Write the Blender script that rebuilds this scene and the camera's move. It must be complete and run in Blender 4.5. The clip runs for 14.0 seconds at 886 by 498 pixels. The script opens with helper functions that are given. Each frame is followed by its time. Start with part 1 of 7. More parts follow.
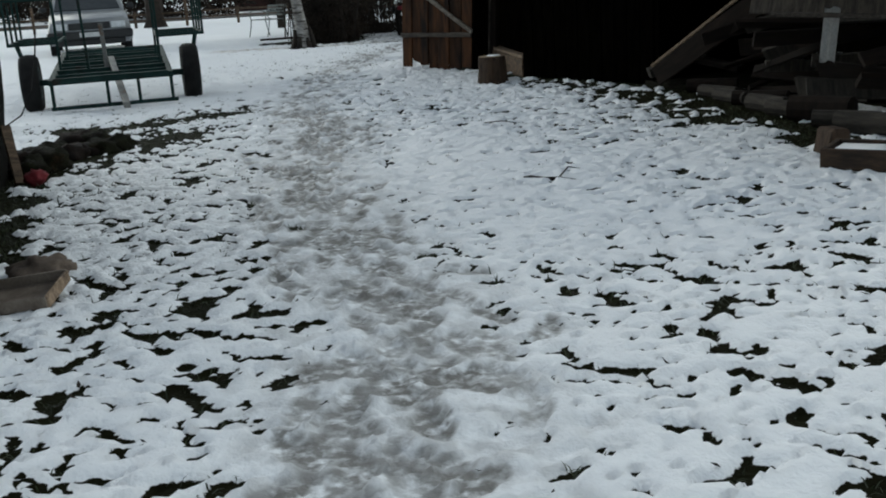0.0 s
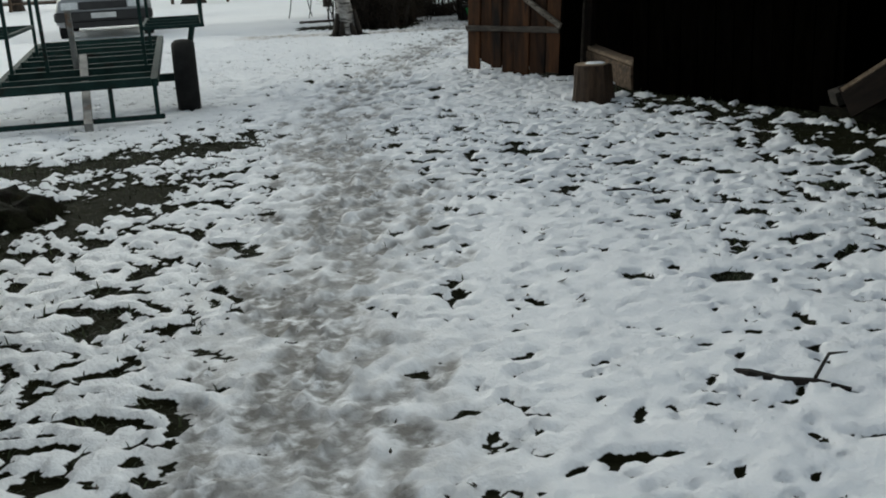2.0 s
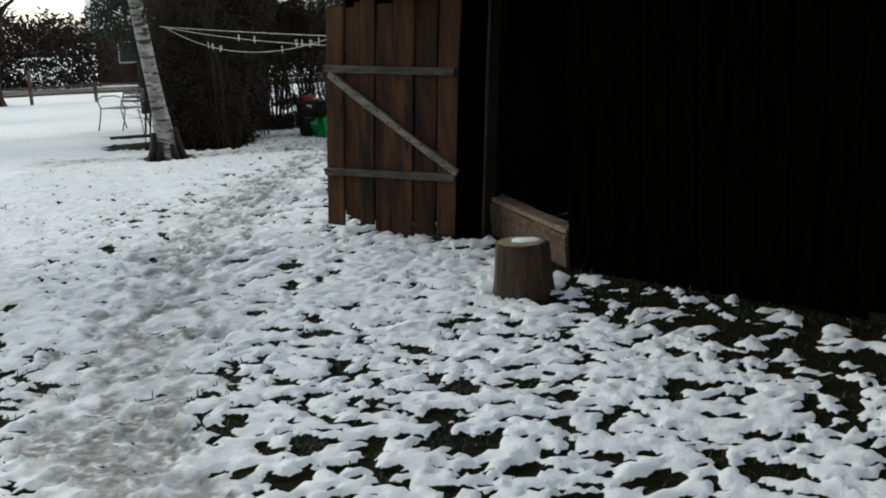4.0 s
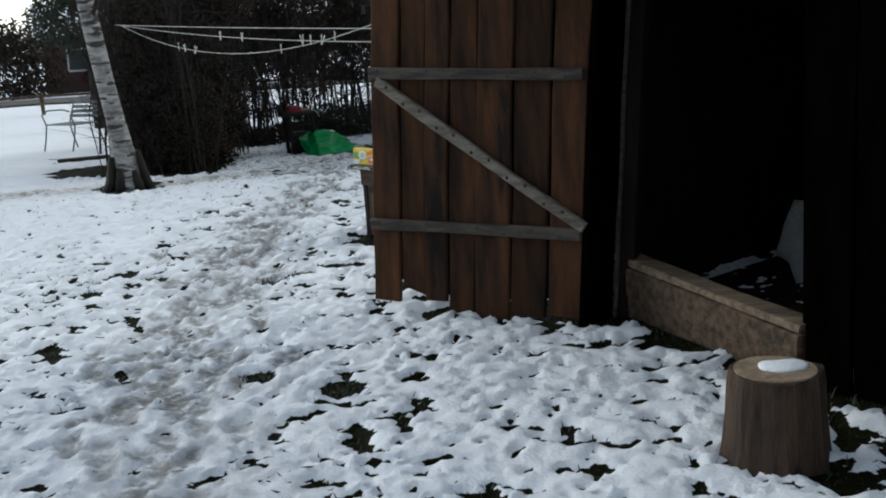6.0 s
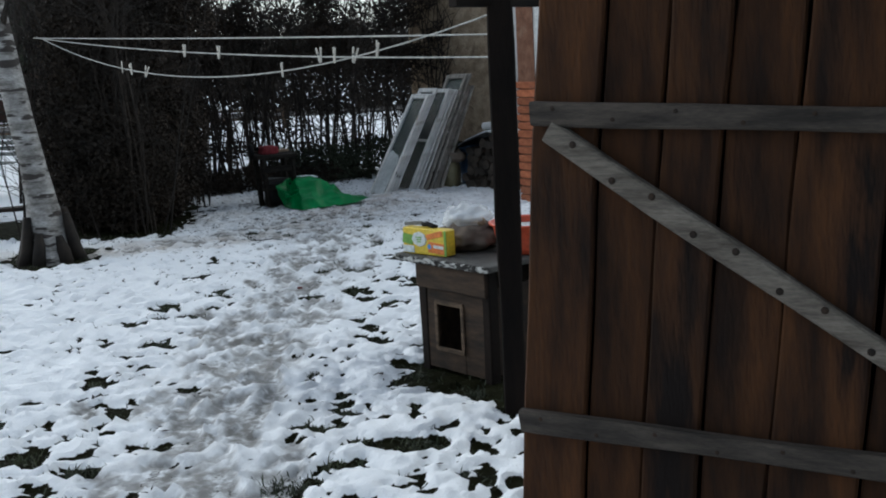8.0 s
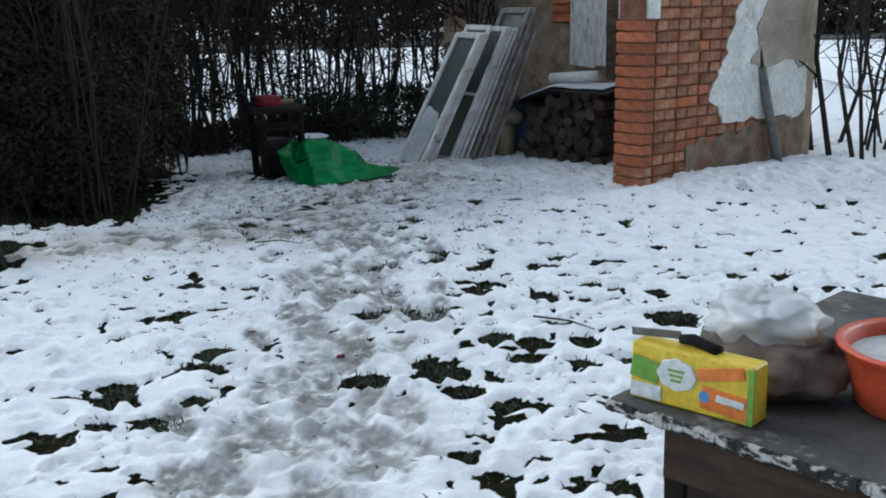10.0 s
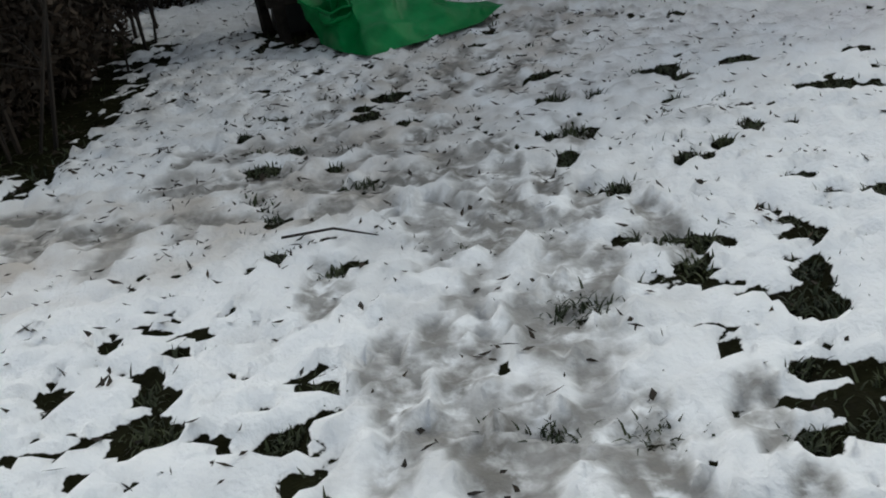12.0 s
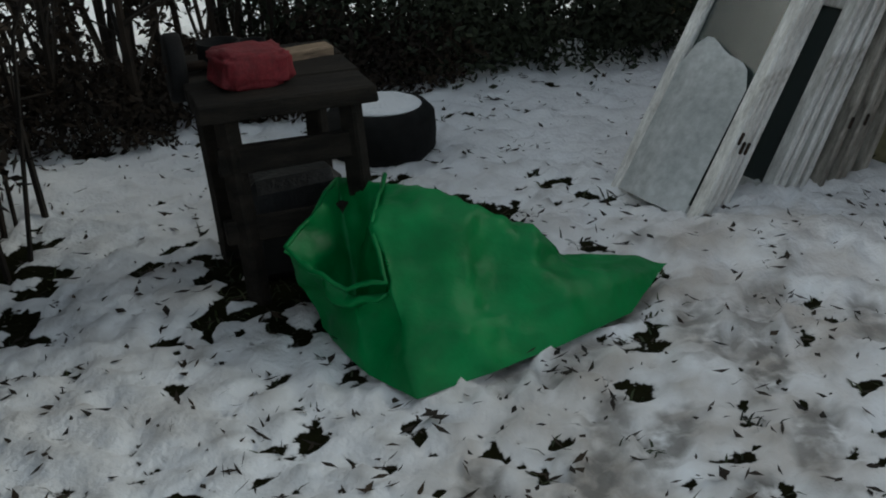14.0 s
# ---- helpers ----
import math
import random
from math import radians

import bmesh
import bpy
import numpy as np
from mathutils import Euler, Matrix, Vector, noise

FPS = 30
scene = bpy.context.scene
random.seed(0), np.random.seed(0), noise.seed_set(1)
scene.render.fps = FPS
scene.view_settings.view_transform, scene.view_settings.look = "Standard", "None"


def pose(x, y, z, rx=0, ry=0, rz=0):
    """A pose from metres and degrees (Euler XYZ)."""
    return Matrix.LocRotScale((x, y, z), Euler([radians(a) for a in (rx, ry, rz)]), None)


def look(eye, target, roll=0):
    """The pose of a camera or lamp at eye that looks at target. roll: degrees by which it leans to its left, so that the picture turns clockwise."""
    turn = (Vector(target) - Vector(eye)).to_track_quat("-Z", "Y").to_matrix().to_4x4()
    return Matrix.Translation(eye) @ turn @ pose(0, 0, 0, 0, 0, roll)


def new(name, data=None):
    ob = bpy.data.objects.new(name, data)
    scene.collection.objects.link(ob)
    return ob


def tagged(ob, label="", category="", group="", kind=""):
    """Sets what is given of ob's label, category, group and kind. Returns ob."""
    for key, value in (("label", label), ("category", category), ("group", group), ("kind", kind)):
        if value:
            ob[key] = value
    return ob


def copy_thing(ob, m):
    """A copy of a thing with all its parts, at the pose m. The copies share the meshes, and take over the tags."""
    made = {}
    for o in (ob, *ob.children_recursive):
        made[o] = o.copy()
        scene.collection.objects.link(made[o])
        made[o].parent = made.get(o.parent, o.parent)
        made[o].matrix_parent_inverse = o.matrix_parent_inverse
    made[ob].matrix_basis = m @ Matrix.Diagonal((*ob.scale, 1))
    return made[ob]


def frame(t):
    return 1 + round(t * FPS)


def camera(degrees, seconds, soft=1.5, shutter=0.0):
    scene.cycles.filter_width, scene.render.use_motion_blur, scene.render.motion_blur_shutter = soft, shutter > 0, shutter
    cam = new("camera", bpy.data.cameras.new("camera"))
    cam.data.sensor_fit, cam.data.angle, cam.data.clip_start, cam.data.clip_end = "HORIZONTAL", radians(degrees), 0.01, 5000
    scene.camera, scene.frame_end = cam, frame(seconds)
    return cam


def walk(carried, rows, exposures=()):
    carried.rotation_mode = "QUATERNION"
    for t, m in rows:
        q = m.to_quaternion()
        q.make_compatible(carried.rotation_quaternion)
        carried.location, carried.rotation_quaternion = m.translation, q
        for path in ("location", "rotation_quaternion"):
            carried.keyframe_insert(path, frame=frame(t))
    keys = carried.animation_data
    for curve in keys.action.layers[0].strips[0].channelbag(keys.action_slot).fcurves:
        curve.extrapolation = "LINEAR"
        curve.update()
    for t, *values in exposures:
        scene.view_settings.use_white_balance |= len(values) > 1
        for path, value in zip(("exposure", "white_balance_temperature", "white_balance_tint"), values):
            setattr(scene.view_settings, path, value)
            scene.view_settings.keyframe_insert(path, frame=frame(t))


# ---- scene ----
cam = camera(46.6, 14.0, 1.9)
PATH = [
    (0, (0.169, -0.307, 1.31), (-0.339, 1.558, 0.794), -3.5),
    (0.5, (-0.104, 0.448, 1.326), (-0.787, 2.267, 0.851), -3.4),
    (1, (-0.397, 1.205, 1.37), (-1.139, 2.982, 0.832), -3.8),
    (1.5, (-0.669, 2.051, 1.331), (-1.356, 3.833, 0.738), -3.4),
    (2, (-0.914, 2.935, 1.337), (-1.514, 4.759, 0.78), -3.0),
    (2.5, (-1.234, 3.765, 1.419), (-1.705, 5.617, 0.83), -1.8),
    (3, (-1.457, 4.509, 1.457), (-1.846, 6.411, 0.976), -1.9),
    (3.5, (-1.73, 5.211, 1.496), (-2.051, 7.146, 1.104), -2.0),
    (4, (-1.978, 5.861, 1.559), (-2.271, 7.797, 1.151), -2.6),
    (4.2, (-2.099, 6.147, 1.55), (-2.385, 8.084, 1.141), -2.7),
    (6.3, (-3.346, 8.914, 1.517), (-3.544, 10.861, 1.106), -3.6),
    (6.5, (-3.484, 9.253, 1.512), (-3.664, 11.201, 1.096), -3.3),
    (7, (-3.794, 10.01, 1.46), (-3.931, 11.97, 1.088), -2.3),
    (7.5, (-4.02, 10.709, 1.476), (-4.132, 12.676, 1.135), -3.2),
    (9.8, (-4.918, 13.831, 1.439), (-4.977, 15.771, 0.958), -1.2),
    (10, (-5.017, 14.164, 1.429), (-5.075, 16.105, 0.952), -0.9),
    (10.5, (-5.254, 15.001, 1.409), (-5.294, 16.936, 0.906), -0.7),
    (11, (-5.425, 15.818, 1.384), (-5.46, 17.717, 0.759), -2.0),
    (11.5, (-5.542, 16.703, 1.265), (-5.635, 18.547, 0.495), -5.0),
    (12, (-5.641, 17.405, 1.225), (-5.784, 19.201, 0.356), -7.1),
    (12.5, (-5.676, 18.066, 1.293), (-5.872, 19.83, 0.371), -7.6),
    (13, (-5.83, 18.747, 1.405), (-5.991, 20.5, 0.457), -5.3),
    (13.5, (-5.961, 19.432, 1.388), (-6.093, 21.204, 0.469), -2.6),
    (14, (-6.018, 20.032, 1.292), (-6.15, 21.837, 0.442), -1.9),
]
EXPOSURES = [(0.0, 0.26, 6200, 0), (2.0, 0.31, 6550, 0), (3.0, 0.36, 7400, 4), (4.2, 0.62, 6350, 0), (6.5, 0.55, 6000, 3), (7.7, 0.5, 5900, 3), (9.8, 0.72, 5700, 2), (11.0, 0.70, 5700, 4), (11.5, 0.62, 5800, 4), (12.0, 0.60, 6500, 3), (12.5, 0.68, 6600, 1), (13.0, 0.71, 6700, 0), (14.0, 0.63, 6500, 0)]
walk(cam, [(t, look(eye, target, roll)) for t, eye, target, roll in PATH], EXPOSURES)

# ---- world and light: an overcast winter afternoon ----
SUN_EL, SUN_AZ = radians(32), radians(-60)
world = bpy.data.worlds.new("overcast_sky")
scene.world = world
world.use_nodes = True
wn, wl = world.node_tree.nodes, world.node_tree.links
sky = wn.new("ShaderNodeTexSky")
sky.sky_type, sky.sun_disc = "NISHITA", False
sky.sun_elevation, sky.sun_rotation = SUN_EL, SUN_AZ
sky.air_density, sky.dust_density = 1.0, 2.0
pale = wn.new("ShaderNodeHueSaturation")
pale.inputs["Saturation"].default_value = 0.42
wl.new(sky.outputs[0], pale.inputs["Color"])
wl.new(pale.outputs[0], wn["Background"].inputs["Color"])
wn["Background"].inputs["Strength"].default_value = 0.12
sun = new("sun", bpy.data.lights.new("sun", "SUN"))
sun.data.energy, sun.data.angle, sun.data.color = 0.7, radians(25), (1.0, 0.95, 0.88)
sun.matrix_world = look((0, 0, 30), (-math.sin(SUN_AZ) * -20, math.cos(SUN_AZ) * -20, 30 - 20 * math.tan(SUN_EL)))


# ---- materials ----
def mat(name, dark, light, scale=6.0, rough=0.8, bump=0.3, stretch=(1, 1, 1), metal=0.0, fine=70.0, third=None, low=0.35, high=0.65, depth=0.01, vary=0.0, island=False, spec=0.4):
    """Two colours mixed by broad noise, darkened by fine grain, with relief; third: sparse stains."""
    m = bpy.data.materials.new(name)
    m.use_nodes = True
    n, l = m.node_tree.nodes, m.node_tree.links
    p = n["Principled BSDF"]
    p.inputs["Metallic"].default_value = metal
    p.inputs["Specular IOR Level"].default_value = spec
    tc, mp = n.new("ShaderNodeTexCoord"), n.new("ShaderNodeMapping")
    mp.inputs["Scale"].default_value = stretch
    l.new(tc.outputs["Object"], mp.inputs["Vector"])

    def tex(s, detail, rough_=0.6):
        t = n.new("ShaderNodeTexNoise")
        t.inputs["Scale"].default_value, t.inputs["Detail"].default_value, t.inputs["Roughness"].default_value = s, detail, rough_
        l.new(mp.outputs[0], t.inputs["Vector"])
        return t.outputs["Fac"]

    def ramp(src, a, b, ca, cb):
        r = n.new("ShaderNodeValToRGB")
        r.color_ramp.elements[0].position, r.color_ramp.elements[1].position = a, b
        r.color_ramp.elements[0].color, r.color_ramp.elements[1].color = (*ca, 1), (*cb, 1)
        l.new(src, r.inputs[0])
        return r.outputs[0]

    def mix(kind, fac, a, b):
        x = n.new("ShaderNodeMix")
        x.data_type, x.blend_type = "RGBA", kind
        for sock, v in ((x.inputs[0], fac), (x.inputs[6], a), (x.inputs[7], b)):
            if isinstance(v, (int, float)):
                sock.default_value = v
            elif isinstance(v, tuple):
                sock.default_value = (*v, 1)
            else:
                l.new(v, sock)
        return x.outputs[2]

    broad, grain = tex(scale, 5), tex(fine, 4)
    col = ramp(broad, low, high, dark, light)
    if third:
        st = ramp(tex(scale * 0.37, 6, 0.7), 0.56, 0.66, (0, 0, 0), (1, 1, 1))
        col = mix("MIX", st, col, third)
    col = mix("MULTIPLY", 0.55, col, ramp(grain, 0.3, 0.7, (0.55, 0.55, 0.55), (1.25, 1.25, 1.25)))
    if vary or island:
        info = n.new("ShaderNodeNewGeometry" if island else "ShaderNodeObjectInfo")
        src = info.outputs["Random Per Island"] if island else info.outputs["Random"]
        v = vary or 0.4
        col = mix("MULTIPLY", 1.0, col, ramp(src, 0, 1, (1 - v, 1 - v, 1 - v), (1 + v, 1 + v * 0.9, 1 + v * 0.8)))
    l.new(col, p.inputs["Base Color"])
    rr = n.new("ShaderNodeMapRange")
    rr.inputs[3].default_value, rr.inputs[4].default_value = max(0, rough - 0.15), min(1, rough + 0.15)
    l.new(grain, rr.inputs[0])
    l.new(rr.outputs[0], p.inputs["Roughness"])
    if bump:
        b = n.new("ShaderNodeBump")
        b.inputs["Strength"].default_value, b.inputs["Distance"].default_value = bump, depth
        add = n.new("ShaderNodeMath")
        l.new(broad, add.inputs[0])
        l.new(grain, add.inputs[1])
        l.new(add.outputs[0], b.inputs["Height"])
        l.new(b.outputs[0], p.inputs["Normal"])
    return m


def glass(name, tint, rough=0.05):
    m = mat(name, tint, tint, rough=rough, bump=0)
    p = m.node_tree.nodes["Principled BSDF"]
    p.inputs["Transmission Weight"].default_value = 0.9
    return m


M_SOIL = mat("soil_and_dead_grass", (0.0060, 0.0050, 0.0032), (0.014, 0.015, 0.0075), 9, 0.95, 0.8, fine=60, third=(0.030, 0.019, 0.010), depth=0.02, spec=0.1)
M_GRASS = mat("winter_grass", (0.012, 0.021, 0.007), (0.042, 0.052, 0.018), 3, 0.7, 0, island=True)
M_DEADLEAF = mat("dead_leaf", (0.008, 0.006, 0.004), (0.035, 0.022, 0.011), 4, 0.8, 0, island=True)
M_DOOR = mat("weathered_brown_boards", (0.009, 0.005, 0.0034), (0.082, 0.034, 0.0122), 3.2, 0.85, 0.5, (3, 3, 0.5), fine=38, third=(0.008, 0.005, 0.004), low=0.32, high=0.76, vary=0.42, spec=0.2)
M_GREYWOOD = mat("silvered_grey_wood", (0.026, 0.021, 0.017), (0.092, 0.075, 0.060), 5, 0.88, 0.6, (1, 6, 6), fine=40, vary=0.15)
M_DULLWOOD = mat("dull_grey_brown_wood", (0.012, 0.010, 0.008), (0.050, 0.042, 0.033), 5, 0.88, 0.6, (1, 5, 5), fine=40, vary=0.2)
M_OLDWOOD = mat("aged_wood", (0.045, 0.030, 0.018), (0.15, 0.10, 0.065), 5, 0.88, 0.6, (1, 5, 5), fine=40, third=(0.04, 0.03, 0.022), vary=0.2)
M_PLANK = mat("pale_sawn_plank", (0.16, 0.11, 0.07), (0.34, 0.25, 0.17), 4, 0.85, 0.4, (1, 6, 6), fine=40, third=(0.10, 0.07, 0.05), vary=0.15)
# tarred boards in deep shade: the shade is mixed into this near-black colour
M_SHADETAR = mat("shaded_tarred_boards", (0.0010, 0.0009, 0.0007), (0.0026, 0.0023, 0.0018), 4, 0.9, 0.5, (3, 3, 0.6), fine=40, vary=0.05, spec=0.0)
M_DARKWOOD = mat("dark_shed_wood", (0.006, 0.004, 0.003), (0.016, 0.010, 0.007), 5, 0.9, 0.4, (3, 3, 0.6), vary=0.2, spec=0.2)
M_STUMP = mat("stump_bark", (0.020, 0.012, 0.007), (0.078, 0.047, 0.028), 10, 0.9, 0.8, (1.6, 1.6, 0.3), fine=50)
M_CUT = mat("cut_wood_end", (0.20, 0.14, 0.09), (0.36, 0.27, 0.18), 14, 0.85, 0.3, fine=60)
M_BRICK = mat("orange_red_brick", (0.30, 0.085, 0.038), (0.50, 0.17, 0.075), 9, 0.88, 0.5, fine=55, third=(0.20, 0.075, 0.045), vary=0.28)
M_OLDBRICK = mat("old_stained_brick", (0.20, 0.068, 0.033), (0.34, 0.130, 0.064), 5, 0.9, 0.6, fine=50, third=(0.30, 0.24, 0.18), vary=0.3)
M_MORTAR = mat("lime_mortar", (0.15, 0.062, 0.034), (0.25, 0.125, 0.075), 9, 0.95, 0.6, fine=60, third=(0.24, 0.15, 0.10))
M_PLASTER = mat("weathered_lime_plaster", (0.25, 0.205, 0.15), (0.40, 0.34, 0.265), 4, 0.92, 0.5, fine=45, third=(0.19, 0.14, 0.10))
M_WHITEPL = mat("white_plaster_coat", (0.60, 0.58, 0.54), (0.74, 0.73, 0.69), 6, 0.9, 0.4, fine=45, third=(0.45, 0.42, 0.37))
M_WHITE = mat("flaking_white_paint", (0.50, 0.49, 0.465), (0.78, 0.78, 0.76), 10, 0.6, 0.3, (4, 4, 1), fine=50, third=(0.32, 0.29, 0.25), vary=0.08)
M_WHITEBOARD = mat("dull_white_board", (0.50, 0.50, 0.49), (0.66, 0.66, 0.65), 6, 0.7, 0.2, third=(0.38, 0.36, 0.33))
# render toned down to near black, with slightly lighter greenish stains
M_CONCRETE = mat("near_black_render", (0.003, 0.0028, 0.0023), (0.0105, 0.0098, 0.0083), 2.2, 0.95, 0.8, fine=35, third=(0.014, 0.015, 0.011), depth=0.02, spec=0.05)
M_TRAILER = mat("dark_green_painted_steel", (0.004, 0.016, 0.014), (0.010, 0.032, 0.028), 8, 0.6, 0.2, fine=60, third=(0.014, 0.010, 0.008), metal=0.0, spec=0.15)
M_STEEL = mat("dull_galvanised_steel", (0.12, 0.12, 0.115), (0.22, 0.22, 0.21), 12, 0.55, 0.2, metal=0.6, third=(0.14, 0.09, 0.06))
M_RUST = mat("rusty_dark_iron", (0.020, 0.015, 0.012), (0.055, 0.034, 0.022), 12, 0.85, 0.4, metal=0.3)
M_RUBBER = mat("black_rubber", (0.005, 0.005, 0.005), (0.012, 0.012, 0.012), 10, 0.85, 0.3, spec=0.2)
M_CARPAINT = mat("silver_grey_car_paint", (0.24, 0.25, 0.26), (0.34, 0.35, 0.36), 2, 0.4, 0, metal=0.3)
M_CARBLACK = mat("black_car_trim", (0.010, 0.010, 0.011), (0.022, 0.022, 0.022), 6, 0.5, 0.1)
M_CARGLASS = mat("dark_car_glass", (0.03, 0.035, 0.04), (0.05, 0.055, 0.06), 2, 0.12, 0)
M_LAMP = mat("headlamp_glass", (0.55, 0.57, 0.58), (0.7, 0.72, 0.73), 20, 0.15, 0.1)
M_BAG = mat("thin_green_plastic", (0.002, 0.15, 0.034), (0.004, 0.22, 0.055), 3, 0.46, 0.35, fine=10, depth=0.015, spec=0.25)
M_BARK = mat("bare_twig_bark", (0.010, 0.007, 0.005), (0.028, 0.020, 0.014), 8, 0.9, 0.2, island=True)
M_DRYLEAF = mat("dry_brown_foliage", (0.012, 0.0078, 0.0046), (0.033, 0.0215, 0.0125), 1.5, 0.85, 0, island=True)
M_EVERGREEN = mat("dull_evergreen_foliage", (0.018, 0.024, 0.014), (0.040, 0.050, 0.028), 1.5, 0.85, 0, island=True)
# far trees, lightened to carry the haze of distance in their colour
M_HAZEWOOD = mat("haze_paled_wood", (0.06, 0.056, 0.052), (0.12, 0.114, 0.106), 0.6, 0.95, 0, island=True)
M_CHAIR = mat("grey_painted_garden_chair", (0.07, 0.085, 0.08), (0.14, 0.155, 0.15), 10, 0.6, 0.2)
M_ORANGE = mat("orange_red_plastic", (0.55, 0.075, 0.030), (0.68, 0.11, 0.045), 5, 0.4, 0.1, spec=0.5)
M_YELLOW = mat("yellow_printed_carton", (0.70, 0.48, 0.03), (0.80, 0.60, 0.06), 7, 0.45, 0.1)
M_PRINTGREEN = mat("green_print", (0.16, 0.34, 0.05), (0.25, 0.45, 0.08), 7, 0.45, 0)
M_PRINTRED = mat("orange_print", (0.70, 0.18, 0.03), (0.78, 0.25, 0.05), 7, 0.45, 0)
M_PRINTWHITE = mat("white_print", (0.66, 0.70, 0.68), (0.76, 0.78, 0.76), 7, 0.45, 0)
M_PRINTBLUE = mat("blue_print", (0.08, 0.25, 0.55), (0.12, 0.32, 0.62), 7, 0.45, 0)
M_PAPER = mat("crumpled_brown_sack", (0.085, 0.062, 0.048), (0.17, 0.13, 0.10), 7, 0.8, 0.5, fine=25)
M_FELT = mat("roofing_felt_worn", (0.055, 0.052, 0.048), (0.12, 0.115, 0.105), 6, 0.95, 0.6, fine=55, third=(0.42, 0.41, 0.39))
M_FLAKE = mat("flaking_painted_edge", (0.030, 0.028, 0.025), (0.52, 0.51, 0.48), 26, 0.9, 0.6, (1, 1, 2), fine=60, low=0.47, high=0.56)
M_HUTCH = mat("stained_hutch_boards", (0.015, 0.010, 0.0065), (0.062, 0.037, 0.021), 5, 0.88, 0.5, (1, 5, 5), fine=40, third=(0.015, 0.011, 0.008), vary=0.2)
M_STAND = mat("wet_blackened_wood", (0.006, 0.005, 0.004), (0.022, 0.018, 0.014), 5, 0.85, 0.6, (1, 5, 5), fine=40, vary=0.2, spec=0.2)
M_BASE = mat("crumbling_brown_render", (0.13, 0.085, 0.055), (0.27, 0.20, 0.145), 6, 0.95, 0.8, fine=40, third=(0.20, 0.09, 0.055), depth=0.02)
M_STONE = mat("warm_beige_rubble", (0.27, 0.195, 0.125), (0.50, 0.39, 0.27), 6, 0.95, 0.7, fine=45, third=(0.15, 0.10, 0.065), vary=0.3)
M_BRACE = mat("bleached_grey_batten", (0.085, 0.070, 0.055), (0.22, 0.19, 0.155), 5, 0.88, 0.6, (1, 6, 6), fine=40, third=(0.08, 0.065, 0.05))
M_FROST = mat("frosted_snow_film", (0.36, 0.38, 0.38), (0.52, 0.54, 0.54), 5, 0.8, 0.3, fine=30)
M_OLDSASH = mat("bare_grey_sash_wood", (0.16, 0.145, 0.125), (0.40, 0.375, 0.335), 8, 0.8, 0.4, (4, 4, 1), fine=45, third=(0.09, 0.075, 0.06), vary=0.2)
M_RED = mat("faded_red_cloth", (0.11, 0.010, 0.014), (0.20, 0.020, 0.027), 10, 0.8, 0.4)
M_TARP = mat("black_tarpaulin", (0.010, 0.010, 0.011), (0.024, 0.024, 0.025), 7, 0.5, 0.4)
M_LOG = mat("grey_split_logs", (0.020, 0.016, 0.012), (0.070, 0.055, 0.043), 9, 0.92, 0.6, vary=0.5)
M_OLIVE = mat("yellowed_olive_plastic", (0.13, 0.115, 0.06), (0.21, 0.19, 0.11), 5, 0.6, 0.2)
M_BLUE = mat("dark_blue_plastic", (0.02, 0.05, 0.10), (0.04, 0.08, 0.15), 5, 0.6, 0.2)
M_ROPE = mat("pale_clothes_line", (0.35, 0.34, 0.31), (0.5, 0.49, 0.46), 20, 0.8, 0)
M_PEG = mat("bleached_wooden_peg", (0.48, 0.44, 0.37), (0.64, 0.60, 0.53), 20, 0.7, 0.1)
M_PEGYELLOW = mat("yellow_plastic_peg", (0.55, 0.38, 0.04), (0.65, 0.46, 0.06), 20, 0.5, 0)
M_CARD = mat("sodden_cardboard", (0.10, 0.075, 0.055), (0.22, 0.18, 0.145), 6, 0.9, 0.4)
M_ROAD = mat("wet_road", (0.06, 0.055, 0.05), (0.11, 0.10, 0.095), 3, 0.8, 0.2)
M_FARHOUSE = mat("faded_red_boarding", (0.045, 0.020, 0.015), (0.075, 0.034, 0.026), 1.5, 0.9, 0.2)


def pane_material():
    m = bpy.data.materials.new("dusty_window_glass")
    m.use_nodes = True
    p = m.node_tree.nodes["Principled BSDF"]
    p.inputs["Base Color"].default_value = (0.13, 0.165, 0.16, 1)
    p.inputs["Roughness"].default_value = 0.22
    p.inputs["Transmission Weight"].default_value = 0.7
    return m


M_PANE = pane_material()


def thin_film():
    m = bpy.data.materials.new("clear_crumpled_film")
    m.use_nodes = True
    n, l = m.node_tree.nodes, m.node_tree.links
    p = n["Principled BSDF"]
    p.inputs["Base Color"].default_value = (0.8, 0.82, 0.84, 1)
    p.inputs["Roughness"].default_value = 0.25
    p.inputs["Alpha"].default_value = 0.45
    t, b = n.new("ShaderNodeTexNoise"), n.new("ShaderNodeBump")
    t.inputs["Scale"].default_value = 30
    b.inputs["Strength"].default_value = 0.6
    l.new(t.outputs["Fac"], b.inputs["Height"])
    l.new(b.outputs[0], p.inputs["Normal"])
    return m


M_FILM = thin_film()


